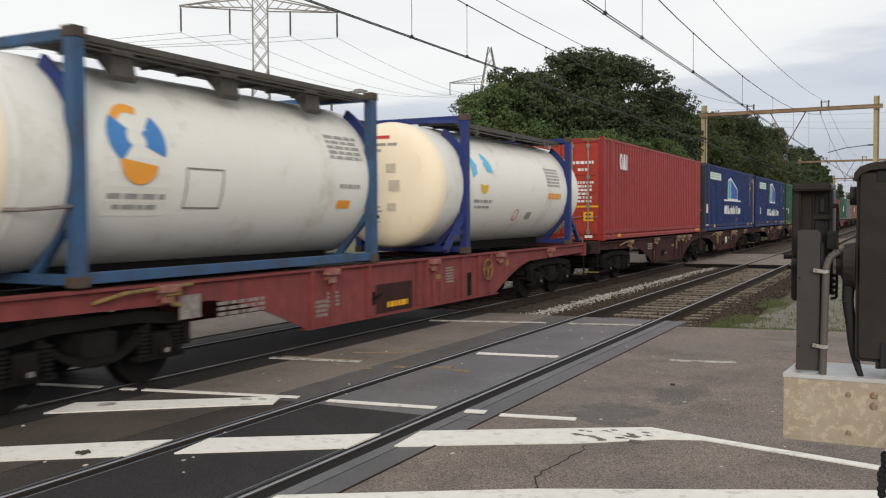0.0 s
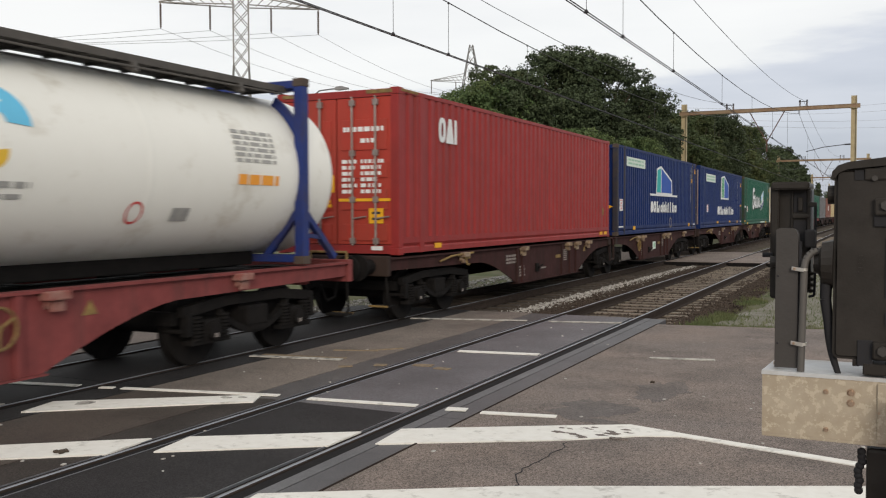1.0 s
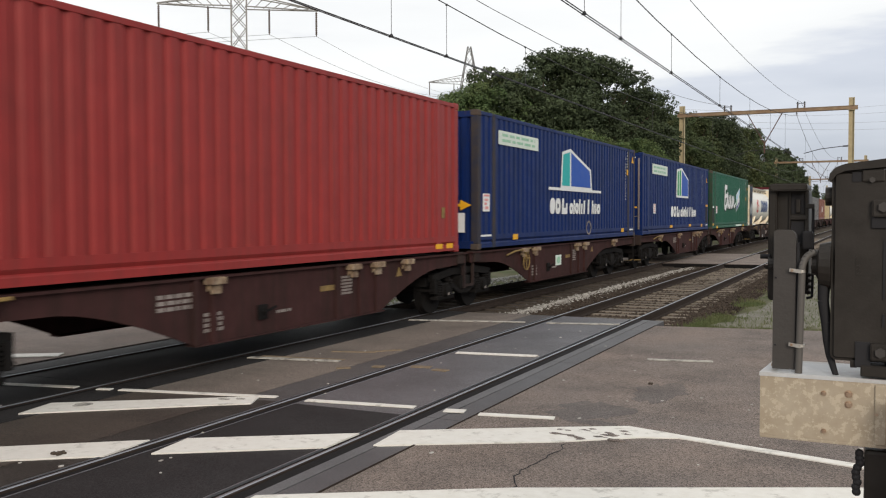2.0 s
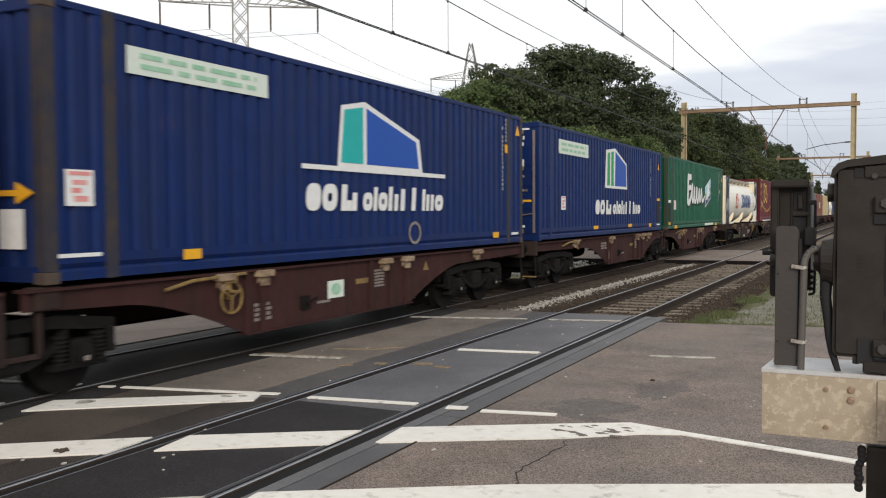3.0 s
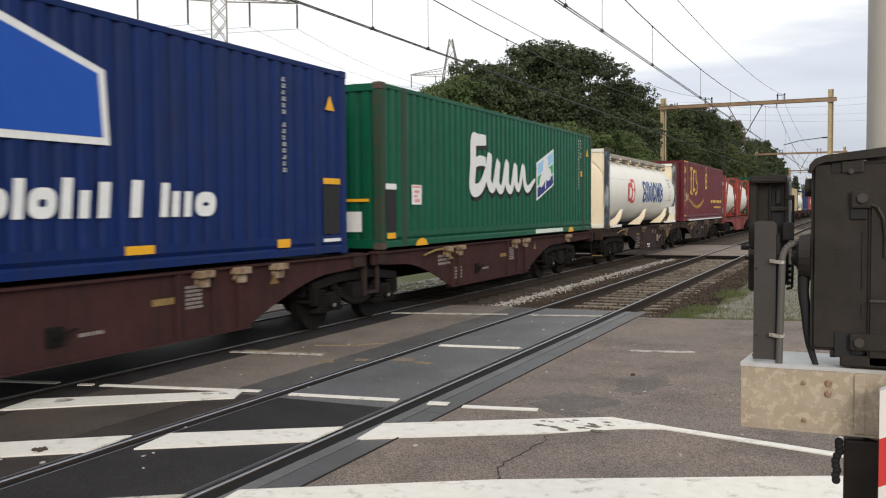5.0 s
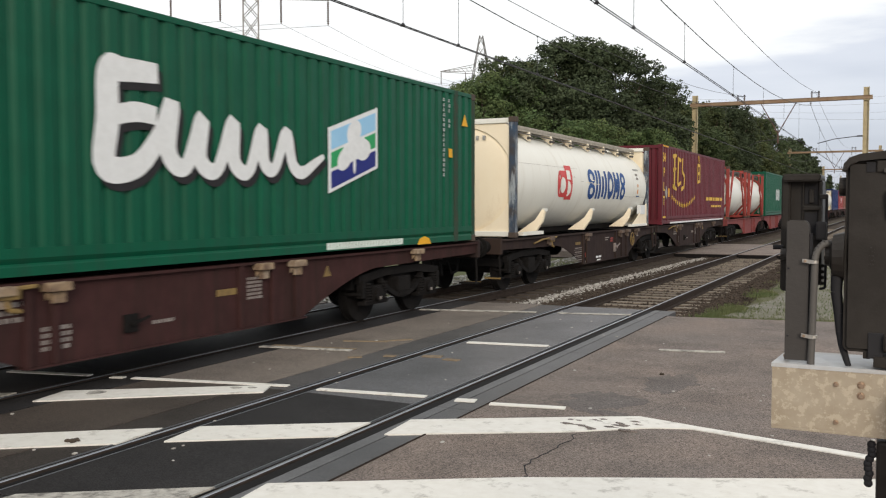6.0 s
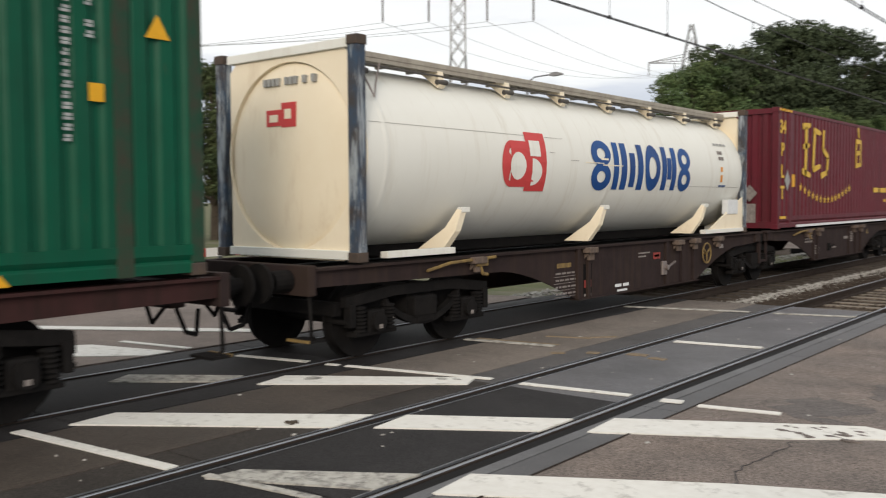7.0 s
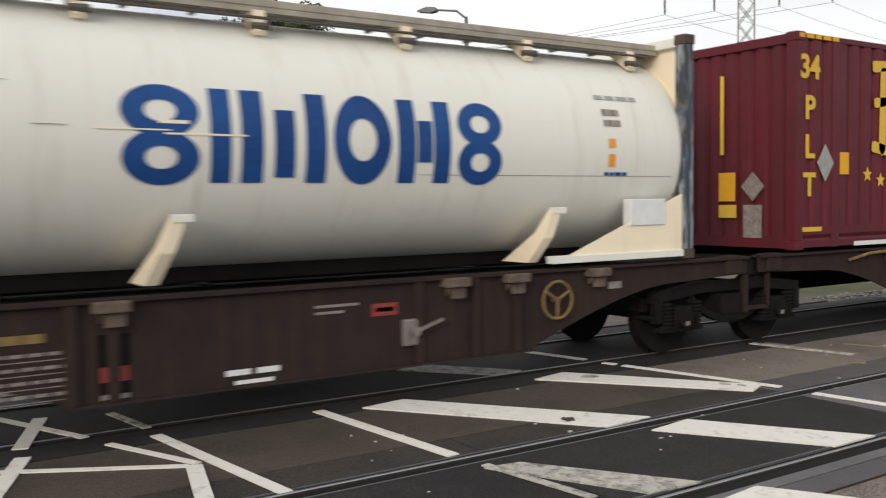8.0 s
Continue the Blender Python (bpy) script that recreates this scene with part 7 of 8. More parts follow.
for a, b in ((82.3, 83.6), (91.6, 93.6)):
    part("side_rail", box(B(), HALF - 0.12, HALF, a - SC, b - SC, BED + 0.02, BED + 0.10, 0.008), M["tank_white"], tk)
bm = prism(B(), [(91.8 - SC, BED + 0.08), (93.6 - SC, BED + 0.08), (93.6 - SC, BED + 0.75)], "x", HALF - 0.06, HALF - 0.03)
part("end_gusset", bm, M["cream_and_lit_end"], tk, "cream triangular gusset plate")
part("document_box", box(B(), 1.10, 1.23, 92.75 - SC, 93.3 - SC, 1.60, 1.90, 0.01), M["white"], tk, "white document box with a yellow strip")
R, Z = 1.19, 2.46
barrel_patch("logo", R, Z, 84.95 - SC, 85.36 - SC, 2.10, 2.76, M["logo_red"], tk, "red rounded emblem", rows=6)
part("logo", sector(B(), R, Z, 84.98 - SC, 2.43, 0.26, 0.33, 90, 270), M["logo_red"], tk, "red rounded emblem")
barrel_patch("logo", R, Z, 85.34 - SC, 85.86 - SC, 2.04, 2.90, M["logo_red"], tk, "red square emblem", rows=6, out=0.009)
part("logo_field", sector(B(), R, Z, 85.12 - SC, 2.40, 0.20, 0.20, 0, 360, 0, 16, 0.012), M["tank_white"], tk, "white field in the emblem")
barrel_patch("logo_field", R, Z, 85.42 - SC, 85.70 - SC, 2.55, 2.78, M["tank_white"], tk, "white field in the emblem", rows=2, out=0.012)
part("logo_field", sector(B(), R, Z, 85.48 - SC, 2.32, 0.26, 0.20, -90, 90, 0, 12, 0.012), M["tank_white"], tk, "white field in the emblem")


def letter_block(y, w, z0, z1, gaps):
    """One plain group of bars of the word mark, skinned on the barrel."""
    for a, b, c0, c1 in gaps:
        bm = B()
        n = max(1, int((c1 - c0) * 8))
        for k in range(n):
            q0, q1 = c0 + (c1 - c0) * k / n, c0 + (c1 - c0) * (k + 1) / n
            on_barrel(bm, R, Z, [(y + a * w, z0 + (z1 - z0) * q0), (y + b * w, z0 + (z1 - z0) * q0), (y + b * w, z0 + (z1 - z0) * q1), (y + a * w, z0 + (z1 - z0) * q1)], 0.008)
        part("logo", bm, M["deep_blue"], tk, "blue bar of the word mark")


for y0, y1, g in ((87.93, 88.11, [(0, 1, 0, 1)]), (88.20, 89.0, [(0, 0.25, 0, 1), (0.38, 0.62, 0.06, 0.8), (0.75, 1, 0, 1)]), (89.75, 90.34, [(0, 0.32, 0, 1), (0.68, 1, 0, 1), (0.36, 0.64, 0.25, 0.75)])):
    letter_block(y0 - SC, y1 - y0, 2.08, 2.87, g)
for y0, y1 in ((87.20, 87.84), (90.43, 90.97)):
    for cz, rz, hole in ((2.665, 0.215, 0.42), (2.285, 0.225, 0.42)):
        part("logo", sector(B(), R, Z, (y0 + y1) / 2 - SC, cz, (y1 - y0) / 2, rz, 0, 360, hole, 28), M["deep_blue"], tk, "blue ring of the word mark")
part("logo", sector(B(), R, Z, 89.37 - SC, 2.475, 0.30, 0.41, 0, 360, 0.48, 32), M["deep_blue"], tk, "blue ring of the word mark")
barrel_text(R, Z, 92.35 - SC, 93.0 - SC, 2.98, 3.06, 1, 61, M["grey_letter"], tk)
barrel_text(R, Z, 92.4 - SC, 92.65 - SC, 2.66, 2.9, 2, 62, M["dim_white"], tk)
barrel_patch("sticker", R, Z, 92.45 - SC, 92.55 - SC, 2.47, 2.57, M["orange"], tk, "small orange sticker")
barrel_patch("sticker", R, Z, 92.45 - SC, 92.55 - SC, 2.26, 2.40, M["orange"], tk, "small orange sticker")
barrel_text(R, Z, 92.4 - SC, 92.75 - SC, 2.14, 2.2, 1, 63, M["deep_blue"], tk)
for a, b, z in ((-L + 0.3, 86.4 - SC, 2.845), (90.0 - SC, L - 0.3, 2.155)):
    barrel_patch("seam", R, Z, a, b, z, z + 0.005, M["dim_white"], tk, "thin welded seam", rows=1, out=0.004)
for a, b, z, h in ((86.55, 86.8, 2.52, 0.006), (87.0, 87.6, 2.50, 0.012), (87.55, 88.25, 2.47, 0.016), (87.5, 87.75, 2.56, 0.03), (85.95, 86.1, 2.62, 0.006)):
    barrel_patch("scratch", R, Z, a - SC, b - SC, z, z + h, M["cream_and_lit_end"] if h > 0.011 else M["dim_white"], tk, "pale scrape across the paint", rows=1, out=0.010)
e = L - 0.03
for k in range(12):
    if k not in (4, 8, 10):
        part("end_lettering", box(B(), -0.42 + k * 0.08, -0.368 + k * 0.08, -e - 0.012, -e + 0.05, 3.34, 3.43), M["grey_letter"], tk, "small grey lettering mark")
for x0, x1, z0, z1, mt in ((-0.30, -0.14, 2.89, 2.98, "cream_and_lit_end"), (-0.02, 0.10, 2.92, 3.04, "cream_and_lit_end"), (-0.36, -0.08, 2.84, 3.04, "logo_red"), (-0.08, 0.18, 2.82, 3.12, "logo_red")):
    part("end_lettering", box(B(), x0, x1, -e - (0.016 if mt == "cream_and_lit_end" else 0.012), -e + 0.05, z0, z1), M[mt], tk, "small painted mark on the domed end")
part("hook_cable", tube(B(), [(0.85, -L + 0.35, 3.62), (1.0, -L + 0.45, 3.3), (1.05, -L + 0.5, 3.15), (0.95, -L + 0.62, 3.3), (0.85, -L + 0.8, 3.6)], 0.012, 6), M["steel_rod"], tk, "thin hanging cable loop")

# maroon container with gold lettering

c, L = container(96.17, 109.35, "c_maroon", "long maroon corrugated container with gold markings", False, True, None)
W34 = HALF + 0.004


def lettering(text, y, z, size, material, parent, x=W34):
    """Upright lettering on a side that faces +x."""
    cu = bpy.data.curves.new("lettering", "FONT")
    cu.body, cu.size, cu.align_x, cu.extrude = text, size, "CENTER", 0.002
    cu.offset = 0.014
    tmp = bpy.data.objects.new("lettering", cu)
    me = bpy.data.meshes.new_from_object(tmp)
    bpy.data.objects.remove(tmp)
    me.materials.append(material)
    ob = new("lettering", me)
    ob.parent = parent
    ob.matrix_local = Matrix.Translation((x, y, z)) @ pose(0, 0, 0, 90, 0, 90)
    return tagged(ob, "gold painted lettering")


for tx, z in (("34", 3.46), ("P", 2.93), ("L", 2.42), ("T", 1.92)):
    lettering(tx, -L + 0.28, z, 0.42, M["gold"], c)
for a, za, b, zb, w in ((0.0, 3.7, 0.55, 3.75, 0.16), (0.3, 3.7, 0.25, 2.55, 0.2), (0.05, 3.2, 0.5, 3.25, 0.14), (0.0, 2.6, 0.6, 2.5, 0.16), (0.95, 3.6, 0.85, 2.7, 0.18), (0.85, 3.65, 1.4, 3.6, 0.15), (0.85, 2.65, 1.4, 2.75, 0.15), (1.7, 3.7, 1.65, 3.2, 0.16), (1.65, 3.2, 2.1, 3.0, 0.16), (2.1, 3.0, 2.0, 2.6, 0.16), (1.5, 2.5, 2.0, 2.6, 0.16), (4.9, 3.95, 5.0, 3.7, 0.14), (4.7, 3.55, 5.2, 3.55, 0.14), (4.75, 3.2, 5.2, 3.25, 0.14), (4.7, 2.85, 5.25, 2.9, 0.14), (4.75, 3.5, 4.75, 2.9, 0.12), (5.2, 3.5, 5.2, 2.9, 0.12)):
    p, q = Vector((a, za)), Vector((b, zb))
    n = Vector((-(q - p).y, (q - p).x)).normalized() * w / 2
    e = (q - p).normalized() * w * 0.45
    part("logo", prism(B(), [(-L + 1.7 + v.x, v.y) for v in (p - n * 0.7, p + e * 0.5 - n, q - n * 0.8, q + e, q + n * 0.8, p + e * 0.5 + n, p + n * 0.7)], "x", HALF + 0.002, HALF + 0.007), M["gold"], c, "gold stroke of the ornate emblem")
for k in range(14):
    a = k / 13
    y, z = -L + 1.6 + 4.2 * a, 2.2 - 0.32 * math.sin(math.pi * a)
    star = [(y + (0.11 if m % 2 == 0 else 0.05) * math.sin(m * math.pi / 5), z + (0.11 if m % 2 == 0 else 0.05) * math.cos(m * math.pi / 5)) for m in range(10)]
    part("star", prism(B(), star, "x", HALF + 0.002, HALF + 0.006), M["gold"], c, "small gold star")
bm = B()
bars(bm, HALF + 0.002, L - 4.8, L - 0.7, 2.06, 2.28, 1, 71)
bars(bm, HALF + 0.002, L - 3.6, L - 1.0, 1.78, 1.92, 1, 72)
part("inscription", bm, M["gold"], c, "gold lettering bars")
plate("sticker", -L + 0.95, -L + 1.15, 2.2, 2.5, M["yellow"], c, label="small orange placard")
plate("sticker", -L + 0.14, -L + 0.55, 1.44, 1.50, M["gold"], c, label="gold lettering strip")
plate("side_strip", -L + 1.3, L - 0.5, 1.22, 1.28, M["white"], c, label="pale reflecting strip")
for x0, x1, z0, z1, mt in ((0.0, 0.28, 1.85, 2.25, "yellow"), (0.0, 0.30, 1.62, 1.80, "gold"), (0.42, 0.72, 1.35, 1.80, "dim_white"), (0.02, 0.08, 2.5, 3.6, "gold"), (-0.72, -0.6, 3.5, 3.7, "yellow")):
    end_plate("sticker", x0, x1, z0, z1, M[mt], c, L, "small sticker on the end wall")
dia = B()
prism(dia, [(0.57, 1.85), (0.76, 2.05), (0.57, 2.25), (0.38, 2.05)], "y", -L - 0.012, -L - 0.004)
part("hazard_diamond", dia, M["dim_white"], c, "faded hazard diamond")
dia = prism(B(), [(-L + 0.62, 2.1), (-L + 0.80, 2.35), (-L + 0.62, 2.6), (-L + 0.44, 2.35)], "x", HALF + 0.004, HALF + 0.010)
part("hazard_diamond", dia, M["grey_letter"], c, "dark hazard diamond")
part("stripes", bars(B(), HALF + 0.005, -L + 0.05, -L + 0.9, 3.97, 4.03, 1, 3, 0.1), M["yellow"], c, "yellow warning stripes")

# farther wagons
wagon(110.1, 138.5, "w_red", "faded red two-part container wagon on three bogies", (118.4, 130.2), (112.5, 124.4, 135.8), 16, detail=False)
for a in (110.7, 118.0):
    tk, L = tank(a, a + 6.0, 1.15, 2.45, "tank_grey", "white tank container in a red frame", "red_frame", "beam", 0.05)
    tank_top(tk, L, 3.66, "walkway", spaced(L, 5), "walkway")
    for y in (-1.2, 1.2):
        bm = B()
        strut(bm, (HALF - 0.08, y * 2.3, BED + 0.1), (HALF - 0.08, y, TOP - 0.4), 0.09)
        part("brace", bm, M["red_frame"], tk, "red diagonal brace")
s = 125.1
for k, (key, lb) in enumerate((("c_green", "green corrugated container"), ("c_grey", "dark grey corrugated container"), ("c_brown", "rust-brown corrugated container"), ("c_tan", "tan corrugated container"), (None, "white tank container"), ("c_blue", "dark blue corrugated container"), ("c_red", "red corrugated container"), ("c_brown", "rust-brown corrugated container"), ("c_green", "green corrugated container"), ("c_blue", "dark blue corrugated container"), ("c_brown", "rust-brown corrugated container"))):
    if k % 2:
        wagon(s - 0.4, s + 27.9, "w_dark" if k % 4 == 1 else "w_brown", "grimy two-part container wagon far up the line", (s + 7.8, s + 19.5), (s + 1.8, s + 13.7, s + 25.0), 20 + k, detail=False, spin=False)
    if key:
        c, L = container(s, s + 13.1, key, "long " + lb + " far up the line", k % 3 == 0, False)
        if k % 2 == 0:
            word_mark(c, 2.2, [("o", -1.0 + 0.55 * j, 0.4, 0.8) for j in range(4)], "white shape of the word mark", M["white"])
    else:
        tk, L = tank(s + 0.5, s + 12.5, 1.18, 2.46, "tank_white", lb + " far up the line", "worn_post", "plate", -0.16)
        tank_top(tk, L, 3.66, "walkway_pale", spaced(L, 6), "walkway_pale")
    s += 14.25


# ---- level crossing signal beside the camera ----
D0 = 2.7
sig = holder("crossing_signal", (0, D0, 0), "dark lamp housings of a crossing signal on a galvanised bracket", "signal")
bm = B()
box(bm, -0.300, 0.30, 0.0, 0.004, 1.2765, 1.4435)
box(bm, -0.299, -0.295, 0.005, 0.115, 1.277, 1.443)
box(bm, -0.300, 0.30, 0.0, 0.10, 1.268, 1.276, 0.002)
bracket = part("bracket", bm, M["galv"], sig, "galvanised steel bracket with mottled zinc")
# Separate top plate, coloured paler than the bracket as lit from above.
part("bracket_top", prism(B(), [(-0.302, -0.002), (0.30, -0.002), (0.30, 0.25), (-0.285, 0.25)], "z", 1.444, 1.455), M["zinc"], bracket, "zinc top plate with sky light put into its pale colour")
part("bracket_cover", box(B(), -0.005, 0.022, -0.006, 0.0, 1.278, 1.44, 0.002), M["galv"], bracket, "galvanised cover strip")
for x, z, r in ((-0.133, 1.407, 0.0055), (-0.070, 1.410, 0.008), (-0.070, 1.381, 0.008), (-0.132, 1.302, 0.0055), (0.0, 1.36, 0.005)):
    bm = B()
    bmesh.ops.create_cone(bm, cap_ends=True, segments=6, radius1=r, radius2=r * 0.85, depth=0.008, matrix=Matrix.Translation((x, -0.004, z)) @ pose(0, 0, 0, 90))
    rod(bm, (x, -0.001, z), (x, 0.001, z), r * 1.35, 12)
    part("bolt", bm, M["bolt"], bracket, "hexagonal bolt head")
for x in (-0.268, -0.262):
    bm = B()
    rod(bm, (x - 0.004, 0.05 - (x + 0.262) * 6, 1.46), (x - 0.004, 0.05 - (x + 0.262) * 6, 1.469), 0.008, 6)
    part("bolt", bm, M["bolt"], bracket, "hexagonal bolt head")
# upright channel with cable
def rounded(x0, x1, z0, z1, r, n=6):
    pts = []
    for cx, cz, a0 in ((x1 - r, z1 - r, 0), (x0 + r, z1 - r, 90), (x0 + r, z0 + r, 180), (x1 - r, z0 + r, 270)):
        for k in range(n + 1):
            a = radians(a0 + 90 * k / n)
            pts.append((cx + r * math.cos(a), cz + r * math.sin(a)))
    return pts


def soft_slab(x0, x1, z0, z1, r, y0, y1, edge):
    """A slab with rounded corners and softened front edge."""
    bm = prism(B(), rounded(x0, x1, z0, z1, r), "y", y0, y1)
    bmesh.ops.bevel(bm, geom=[q for q in bm.edges if abs(q.verts[0].co.y - y0) < 1e-5 and abs(q.verts[1].co.y - y0) < 1e-5], offset=edge, segments=3, affect="EDGES")
    return bm


bm = prism(B(), [(-0.271, 1.462), (-0.2105, 1.462), (-0.2105, 1.835), (-0.214, 1.848), (-0.222, 1.856), (-0.262, 1.857), (-0.269, 1.853)], "y", 0.026, 0.030)
prism(bm, [(-0.271, 1.462), (-0.267, 1.462), (-0.267, 1.852), (-0.271, 1.852)], "y", 0.030, 0.075)
prism(bm, [(-0.2145, 1.462), (-0.2105, 1.462), (-0.2105, 1.835), (-0.2145, 1.835)], "y", 0.030, 0.075)
prism(bm, [(-0.2145, 1.835), (-0.2105, 1.835), (-0.214, 1.848), (-0.222, 1.856), (-0.262, 1.857), (-0.262, 1.852), (-0.222, 1.851)], "y", 0.028, 0.075)
part("channel", bm, M["channel_grey"], sig, "dark grey steel channel upright")
for x, z in ((-0.263, 1.722), (-0.263, 1.531)):
    part("rivet", rod(B(), (x, 0.022, z), (x, 0.027, z), 0.003, 8), M["black"], sig)
part("channel_seam", box(B(), -0.2095, -0.2035, 0.03, 0.07, 1.462, 1.82), M["black"], sig, "dark gap between channel and conduit")
cab = [(-0.200, 0.018, 1.455)] + [(-0.200 + 0.006 * k / 6, 0.018, 1.455 + 0.29 * k / 6) for k in range(1, 7)]
cab += [(-0.194 + 0.031 * (1 - math.cos(radians(a))), 0.018 + a * 0.0002, 1.745 + 0.048 * math.sin(radians(a))) for a in range(15, 106, 15)]
part("conduit", tube(B(), cab, 0.0098, 14), M["conduit"], sig, "grey cable conduit", True)
for z in (1.742, 1.533):
    bm = B()
    rod(bm, (-0.196, 0.018, z - 0.004), (-0.196, 0.018, z + 0.004), 0.0118, 16)
    strut(bm, (-0.226, 0.012, z + 0.003), (-0.194, 0.006, z - 0.001), 0.004, 0.010)
    part("cable_clip", bm, M["clip"], sig, "bright steel cable clip")
    part("clip_bolt", rod(B(), (-0.219, 0.004, z + 0.002), (-0.219, 0.013, z + 0.002), 0.004, 6), M["bolt"], sig)
# far lamp housing with its rim, recess and wire guard
housing = part("lamp_housing", soft_slab(-0.283, -0.186, 1.665, 1.975, 0.012, 0.150, 0.26, 0.006), M["dark_plastic"], sig, "dark plastic lamp housing with rounded corners")
part("housing_rim", soft_slab(-0.296, -0.272, 1.648, 1.985, 0.011, 0.125, 0.17, 0.004), M["dark_plastic"], housing)
part("housing_hood", soft_slab(-0.292, -0.188, 1.968, 1.990, 0.009, 0.10, 0.26, 0.004), M["dark_plastic"], housing)
part("housing_rib", box(B(), -0.240, -0.2365, 0.142, 0.152, 1.80, 1.966, 0.001), M["dark_plastic"], housing)
part("housing_rib", box(B(), -0.237, -0.187, 0.138, 0.152, 1.884, 1.897, 0.003), M["dark_plastic"], housing)
part("housing_rib", box(B(), -0.197, -0.187, 0.140, 0.152, 1.80, 1.966, 0.003), M["dark_plastic"], housing)
for z0, z1 in ((1.903, 1.960), (1.815, 1.878)):
    part("housing_recess", box(B(), -0.234, -0.199, 0.146, 0.1495, z0, z1), M["black"], housing)
part("housing_block", box(B(), -0.222, -0.209, 0.138, 0.147, 1.905, 1.945, 0.003), M["dark_plastic"], housing)
for k in range(4):
    part("lamp_rib", rod(B(), (-0.190, 0.16, 1.672 + k * 0.017), (-0.178, 0.16, 1.672 + k * 0.017), 0.008, 10, 0.004), M["dark_plastic"], housing)
part("latch", rod(B(), (-0.316, 0.12, 1.777), (-0.288, 0.12, 1.777), 0.007, 10), M["black"], housing)
part("pivot", rod(B(), (-0.292, 0.10, 1.758), (-0.268, 0.10, 1.758), 0.018, 12, 0.013), M["channel_grey"], housing)
part("wire_guard", tube(B(), [(-0.188, 0.14, 1.925), (-0.174, 0.14, 1.925), (-0.174, 0.14, 1.70), (-0.175, 0.14, 1.660), (-0.190, 0.14, 1.656)], 0.0038, 8), M["black"], housing)
part("guard_clamp", box(B(), -0.193, -0.170, 0.13, 0.15, 1.917, 1.931, 0.003), M["dark_plastic"], housing)
part("back_block", box(B(), -0.200, -0.172, 0.10, 0.14, 1.80, 1.852, 0.006), M["black"], housing)
# near lamp housing with hood, cable gland and straps
near_housing = part("lamp_housing", soft_slab(-0.119, 0.13, 1.500, 2.020, 0.018, 0.0, 0.10, 0.010), M["dark_plastic"], sig, "large dark plastic lamp housing with rounded edges", True)
hood = prism(B(), [(-0.128, 1.992), (-0.124, 2.012), (-0.110, 2.028), (-0.085, 2.037), (0.13, 2.062), (0.13, 2.035), (-0.085, 2.018), (-0.108, 2.008), (-0.116, 1.995)], "y", -0.012, 0.13)
part("housing_hood", hood, M["dark_plastic"], near_housing, "overhanging curved hood")
part("housing_recess", box(B(), -0.068, -0.046, -0.003, 0.002, 1.988, 2.014), M["black"], near_housing)
part("housing_recess", box(B(), -0.044, 0.012, -0.006, 0.004, 1.987, 2.019, 0.004), M["dark_plastic"], near_housing)
part("bolt", rod(B(), (-0.019, -0.012, 1.992), (-0.019, -0.004, 1.992), 0.008, 6), M["channel_grey"], near_housing)
part("side_lens", rod(B(), (-0.137, 0.05, 1.95), (-0.118, 0.05, 1.95), 0.026, 18), M["dark_plastic"], near_housing)
for x0, x1, r0, r1 in ((-0.120, -0.150, 0.068, 0.060), (-0.150, -0.158, 0.050, 0.034), (-0.158, -0.170, 0.030, 0.026)):
    part("cable_gland", rod(B(), (x0, 0.05, 1.758), (x1, 0.05, 1.758), r0, 20, r1), M["dark_plastic"], near_housing)
part("housing_strap", soft_slab(-0.018, 0.032, 1.893, 1.940, 0.006, -0.020, 0.01, 0.003), M["dark_plastic"], near_housing)
part("housing_strap", box(B(), -0.020, 0.022, -0.008, 0.01, 1.862, 1.892, 0.003), M["black"], near_housing)
part("housing_strap", soft_slab(-0.018, 0.080, 1.508, 1.553, 0.006, -0.020, 0.01, 0.003), M["dark_plastic"], near_housing)
for x, z in ((0.009, 1.919), (0.006, 1.530), (0.085, 1.848)):
    part("strap_bolt", rod(B(), (x, -0.030, z), (x, -0.018, z), 0.014, 6), M["channel_grey"], near_housing)
part("bottom_notch", box(B(), -0.056, -0.018, -0.004, 0.02, 1.485, 1.555, 0.002), M["black"], near_housing)
part("bottom_stub", box(B(), -0.068, -0.050, 0.004, 0.03, 1.482, 1.503, 0.003), M["dark_plastic"], near_housing)
part("side_slot", box(B(), 0.010, 0.0155, -0.004, 0.004, 1.672, 1.83), M["black"], near_housing)
part("side_slot", box(B(), 0.010, 0.0155, -0.004, 0.004, 1.597, 1.632), M["black"], near_housing)
for k in range(5):
    part("embossed_mark", box(B(), -0.057, -0.045, -0.0018, 0.002, 1.735 + k * 0.011, 1.741 + k * 0.011), M["dark_plastic"], near_housing)
clamp = part("post_clamp", soft_slab(0.026, 0.22, 1.462, 1.944, 0.012, -0.012, 0.22, 0.006), M["dark_plastic"], sig, "dark clamp round the signal post")
part("clamp_edge", box(B(), 0.030, 0.12, -0.018, -0.012, 1.640, 1.646), M["channel_grey"], clamp)
part("clamp_curve", tube(B(), [(0.022, -0.014, 1.905), (0.045, -0.014, 1.895), (0.060, -0.014, 1.865), (0.066, -0.014, 1.82), (0.066, -0.014, 1.76)], 0.006, 8), M["dark_plastic"], clamp)
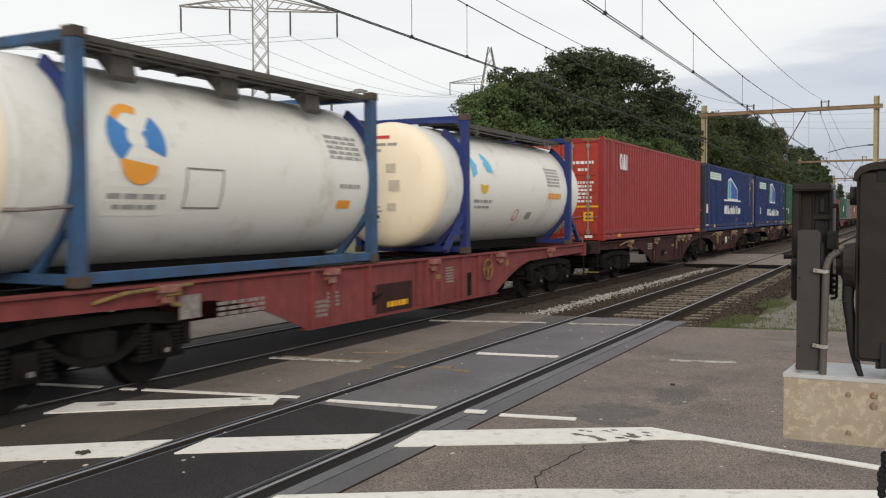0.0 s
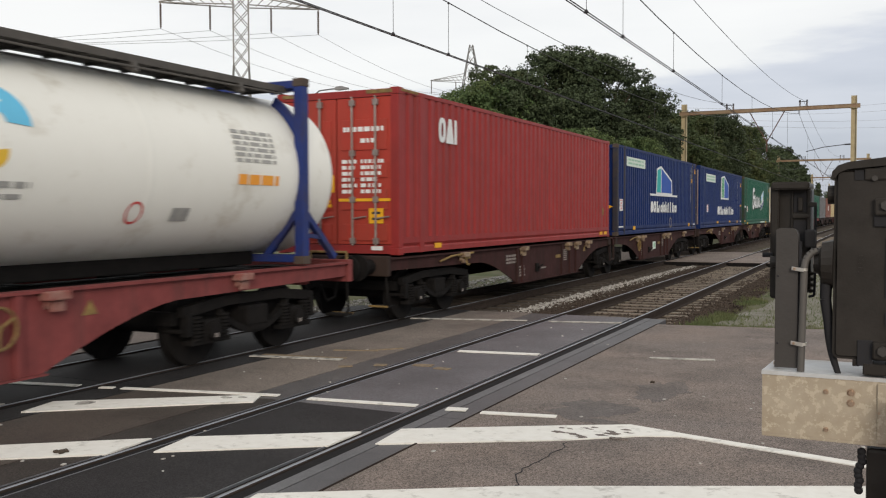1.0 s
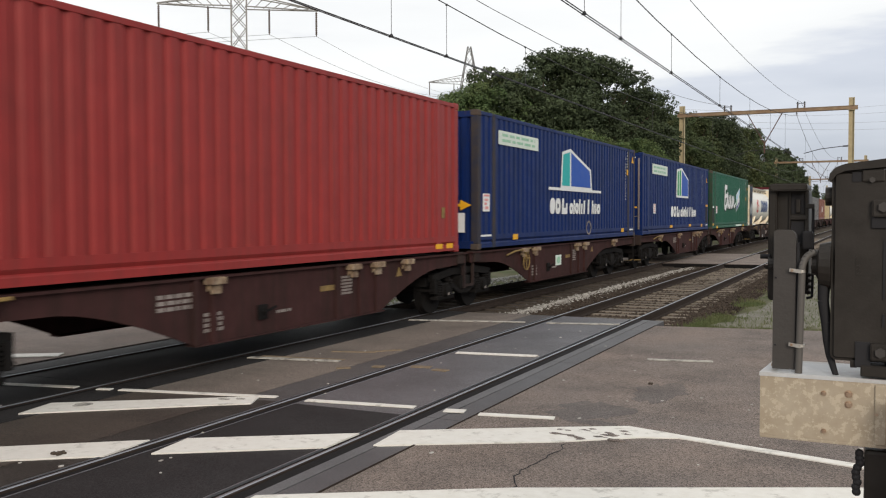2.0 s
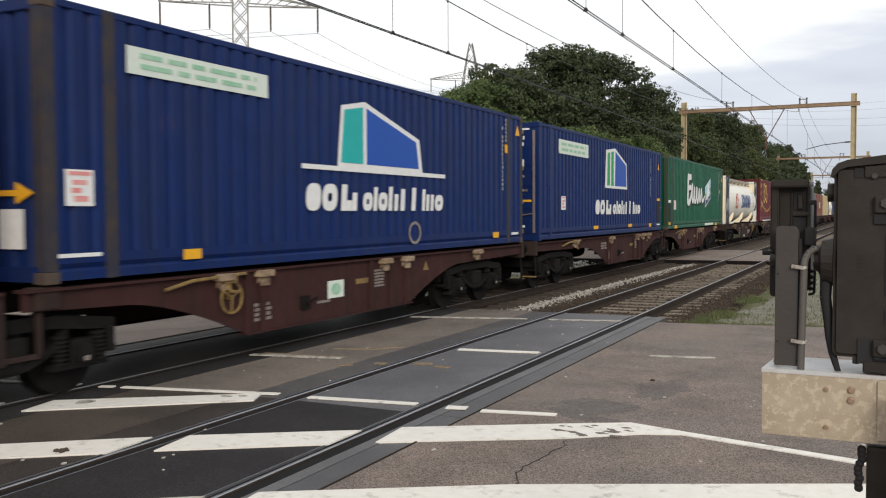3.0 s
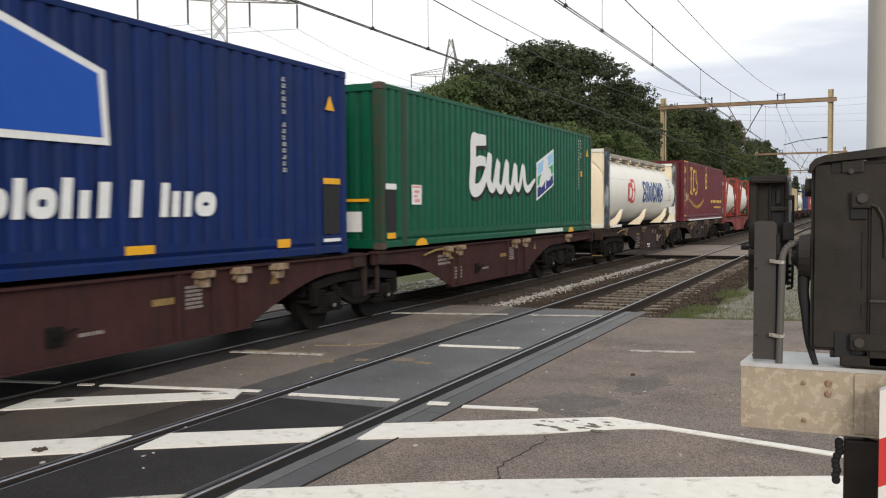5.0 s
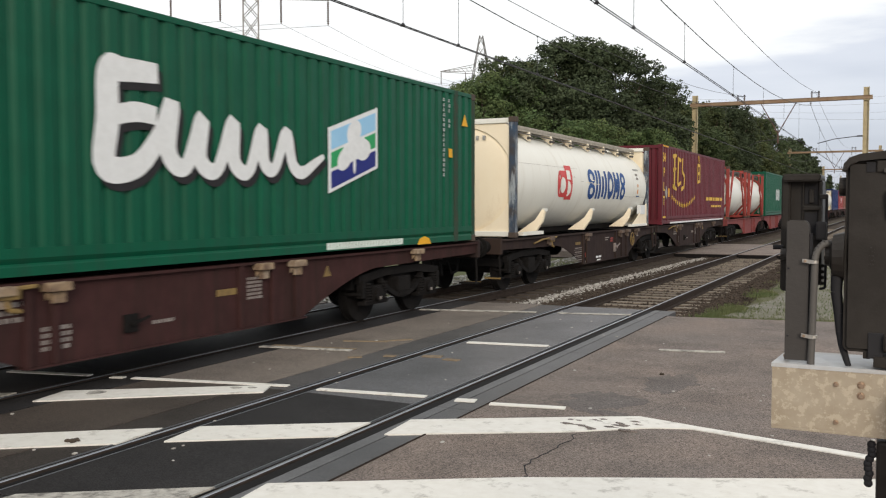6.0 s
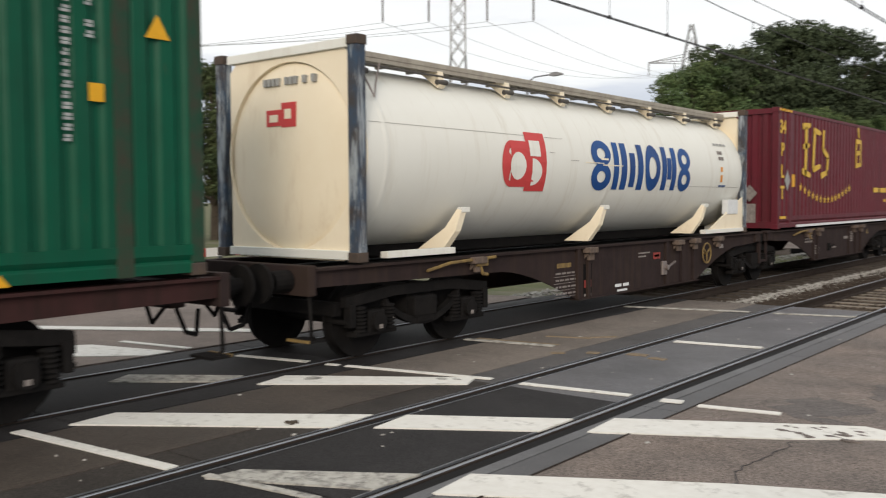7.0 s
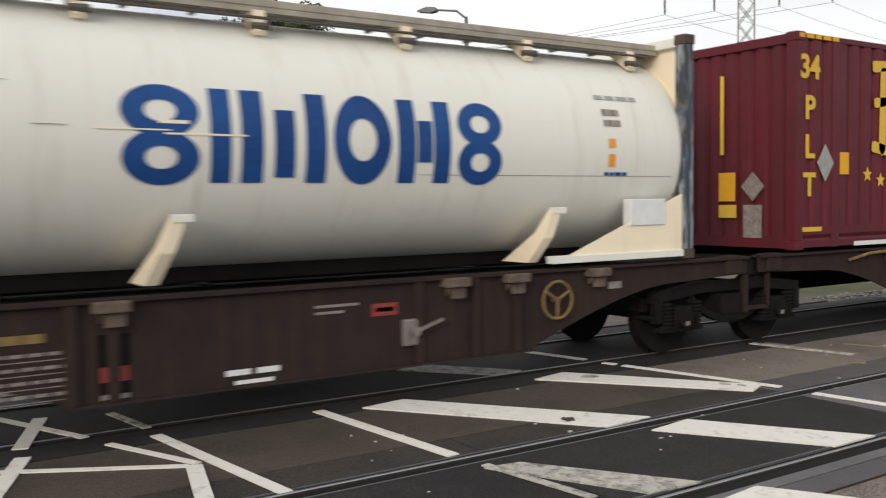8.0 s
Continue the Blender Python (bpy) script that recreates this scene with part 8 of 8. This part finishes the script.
part("foot_bracket", soft_slab(-0.042, 0.16, 1.462, 1.492, 0.004, -0.012, 0.08, 0.003), M["dark_plastic"], sig)
hose = [(-0.137, 0.035, 1.72), (-0.139, 0.035, 1.66), (-0.131, 0.035, 1.60), (-0.127, 0.035, 1.55), (-0.121, 0.035, 1.51), (-0.112, 0.035, 1.478), (-0.103, 0.035, 1.45)]
bm = B()
for k, (p, q) in enumerate(zip(hose, hose[1:])):
    rod(bm, p, q, 0.0165 - k * 0.0015, 12, 0.015 - k * 0.0015)
part("hose", bm, M["black"], sig, "black rubber hose", True)
# post, boom and gearbox
part("post", rod(B(), (0.095, 0.10, -0.02), (0.095, 0.10, 3.6), 0.078, 40), M["post_cream"], sig, "pale grey round signal post", True)
bm = B()
box(bm, -0.030, 0.28, 0.02, 0.20, 0.0, 1.255, 0.01)
part("pedestal", bm, M["dark_plastic"], sig, "dark pedestal under the bracket")
random.seed(4)
for k in range(9):
    bm = B()
    bmesh.ops.create_icosphere(bm, subdivisions=2, radius=0.012, matrix=Matrix.Translation((-0.045 + random.uniform(-0.006, 0.006), 0.03, 1.135 + k * 0.0135)))
    part("sleeve_bead", bm, M["black"], sig, "crumpled black cable sleeve")
boom = holder("barrier_boom", (0, D0 - 0.12, 0), "red and white striped barrier boom standing upright", "boom")
for k in range(9):
    z = 0.30 + k * 0.125
    a, b = z, z + 0.125
    part("stripe", prism(B(), [(0.055, a), (0.16, a + 0.05), (0.16, b + 0.05), (0.055, b)], "y", -0.02, 0.02), M["red_board"] if k % 2 else M["white_plastic"], boom)
part("foot", box(B(), 0.05, 0.165, -0.03, 0.03, -0.02, 0.31, 0.01), M["dark_plastic"], boom)


# ---- what moves ----
def motions():
    times = [0, 1 / 30, 0.1, 0.2] + [0.4 * k for k in range(1, 20)] + [7.8, 7.9, 8 - 1 / 30, 8.0]
    for ob, s in MOVERS:
        walk(ob, [(t, pose(FAR, s - gone(t), 0)) for t in times])
    for ob, y, _ in WHEELS:
        walk(ob, [(k / 15, pose(0, y, 0.46, math.degrees(gone(k / 15) / 0.46))) for k in range(121)])


motions()
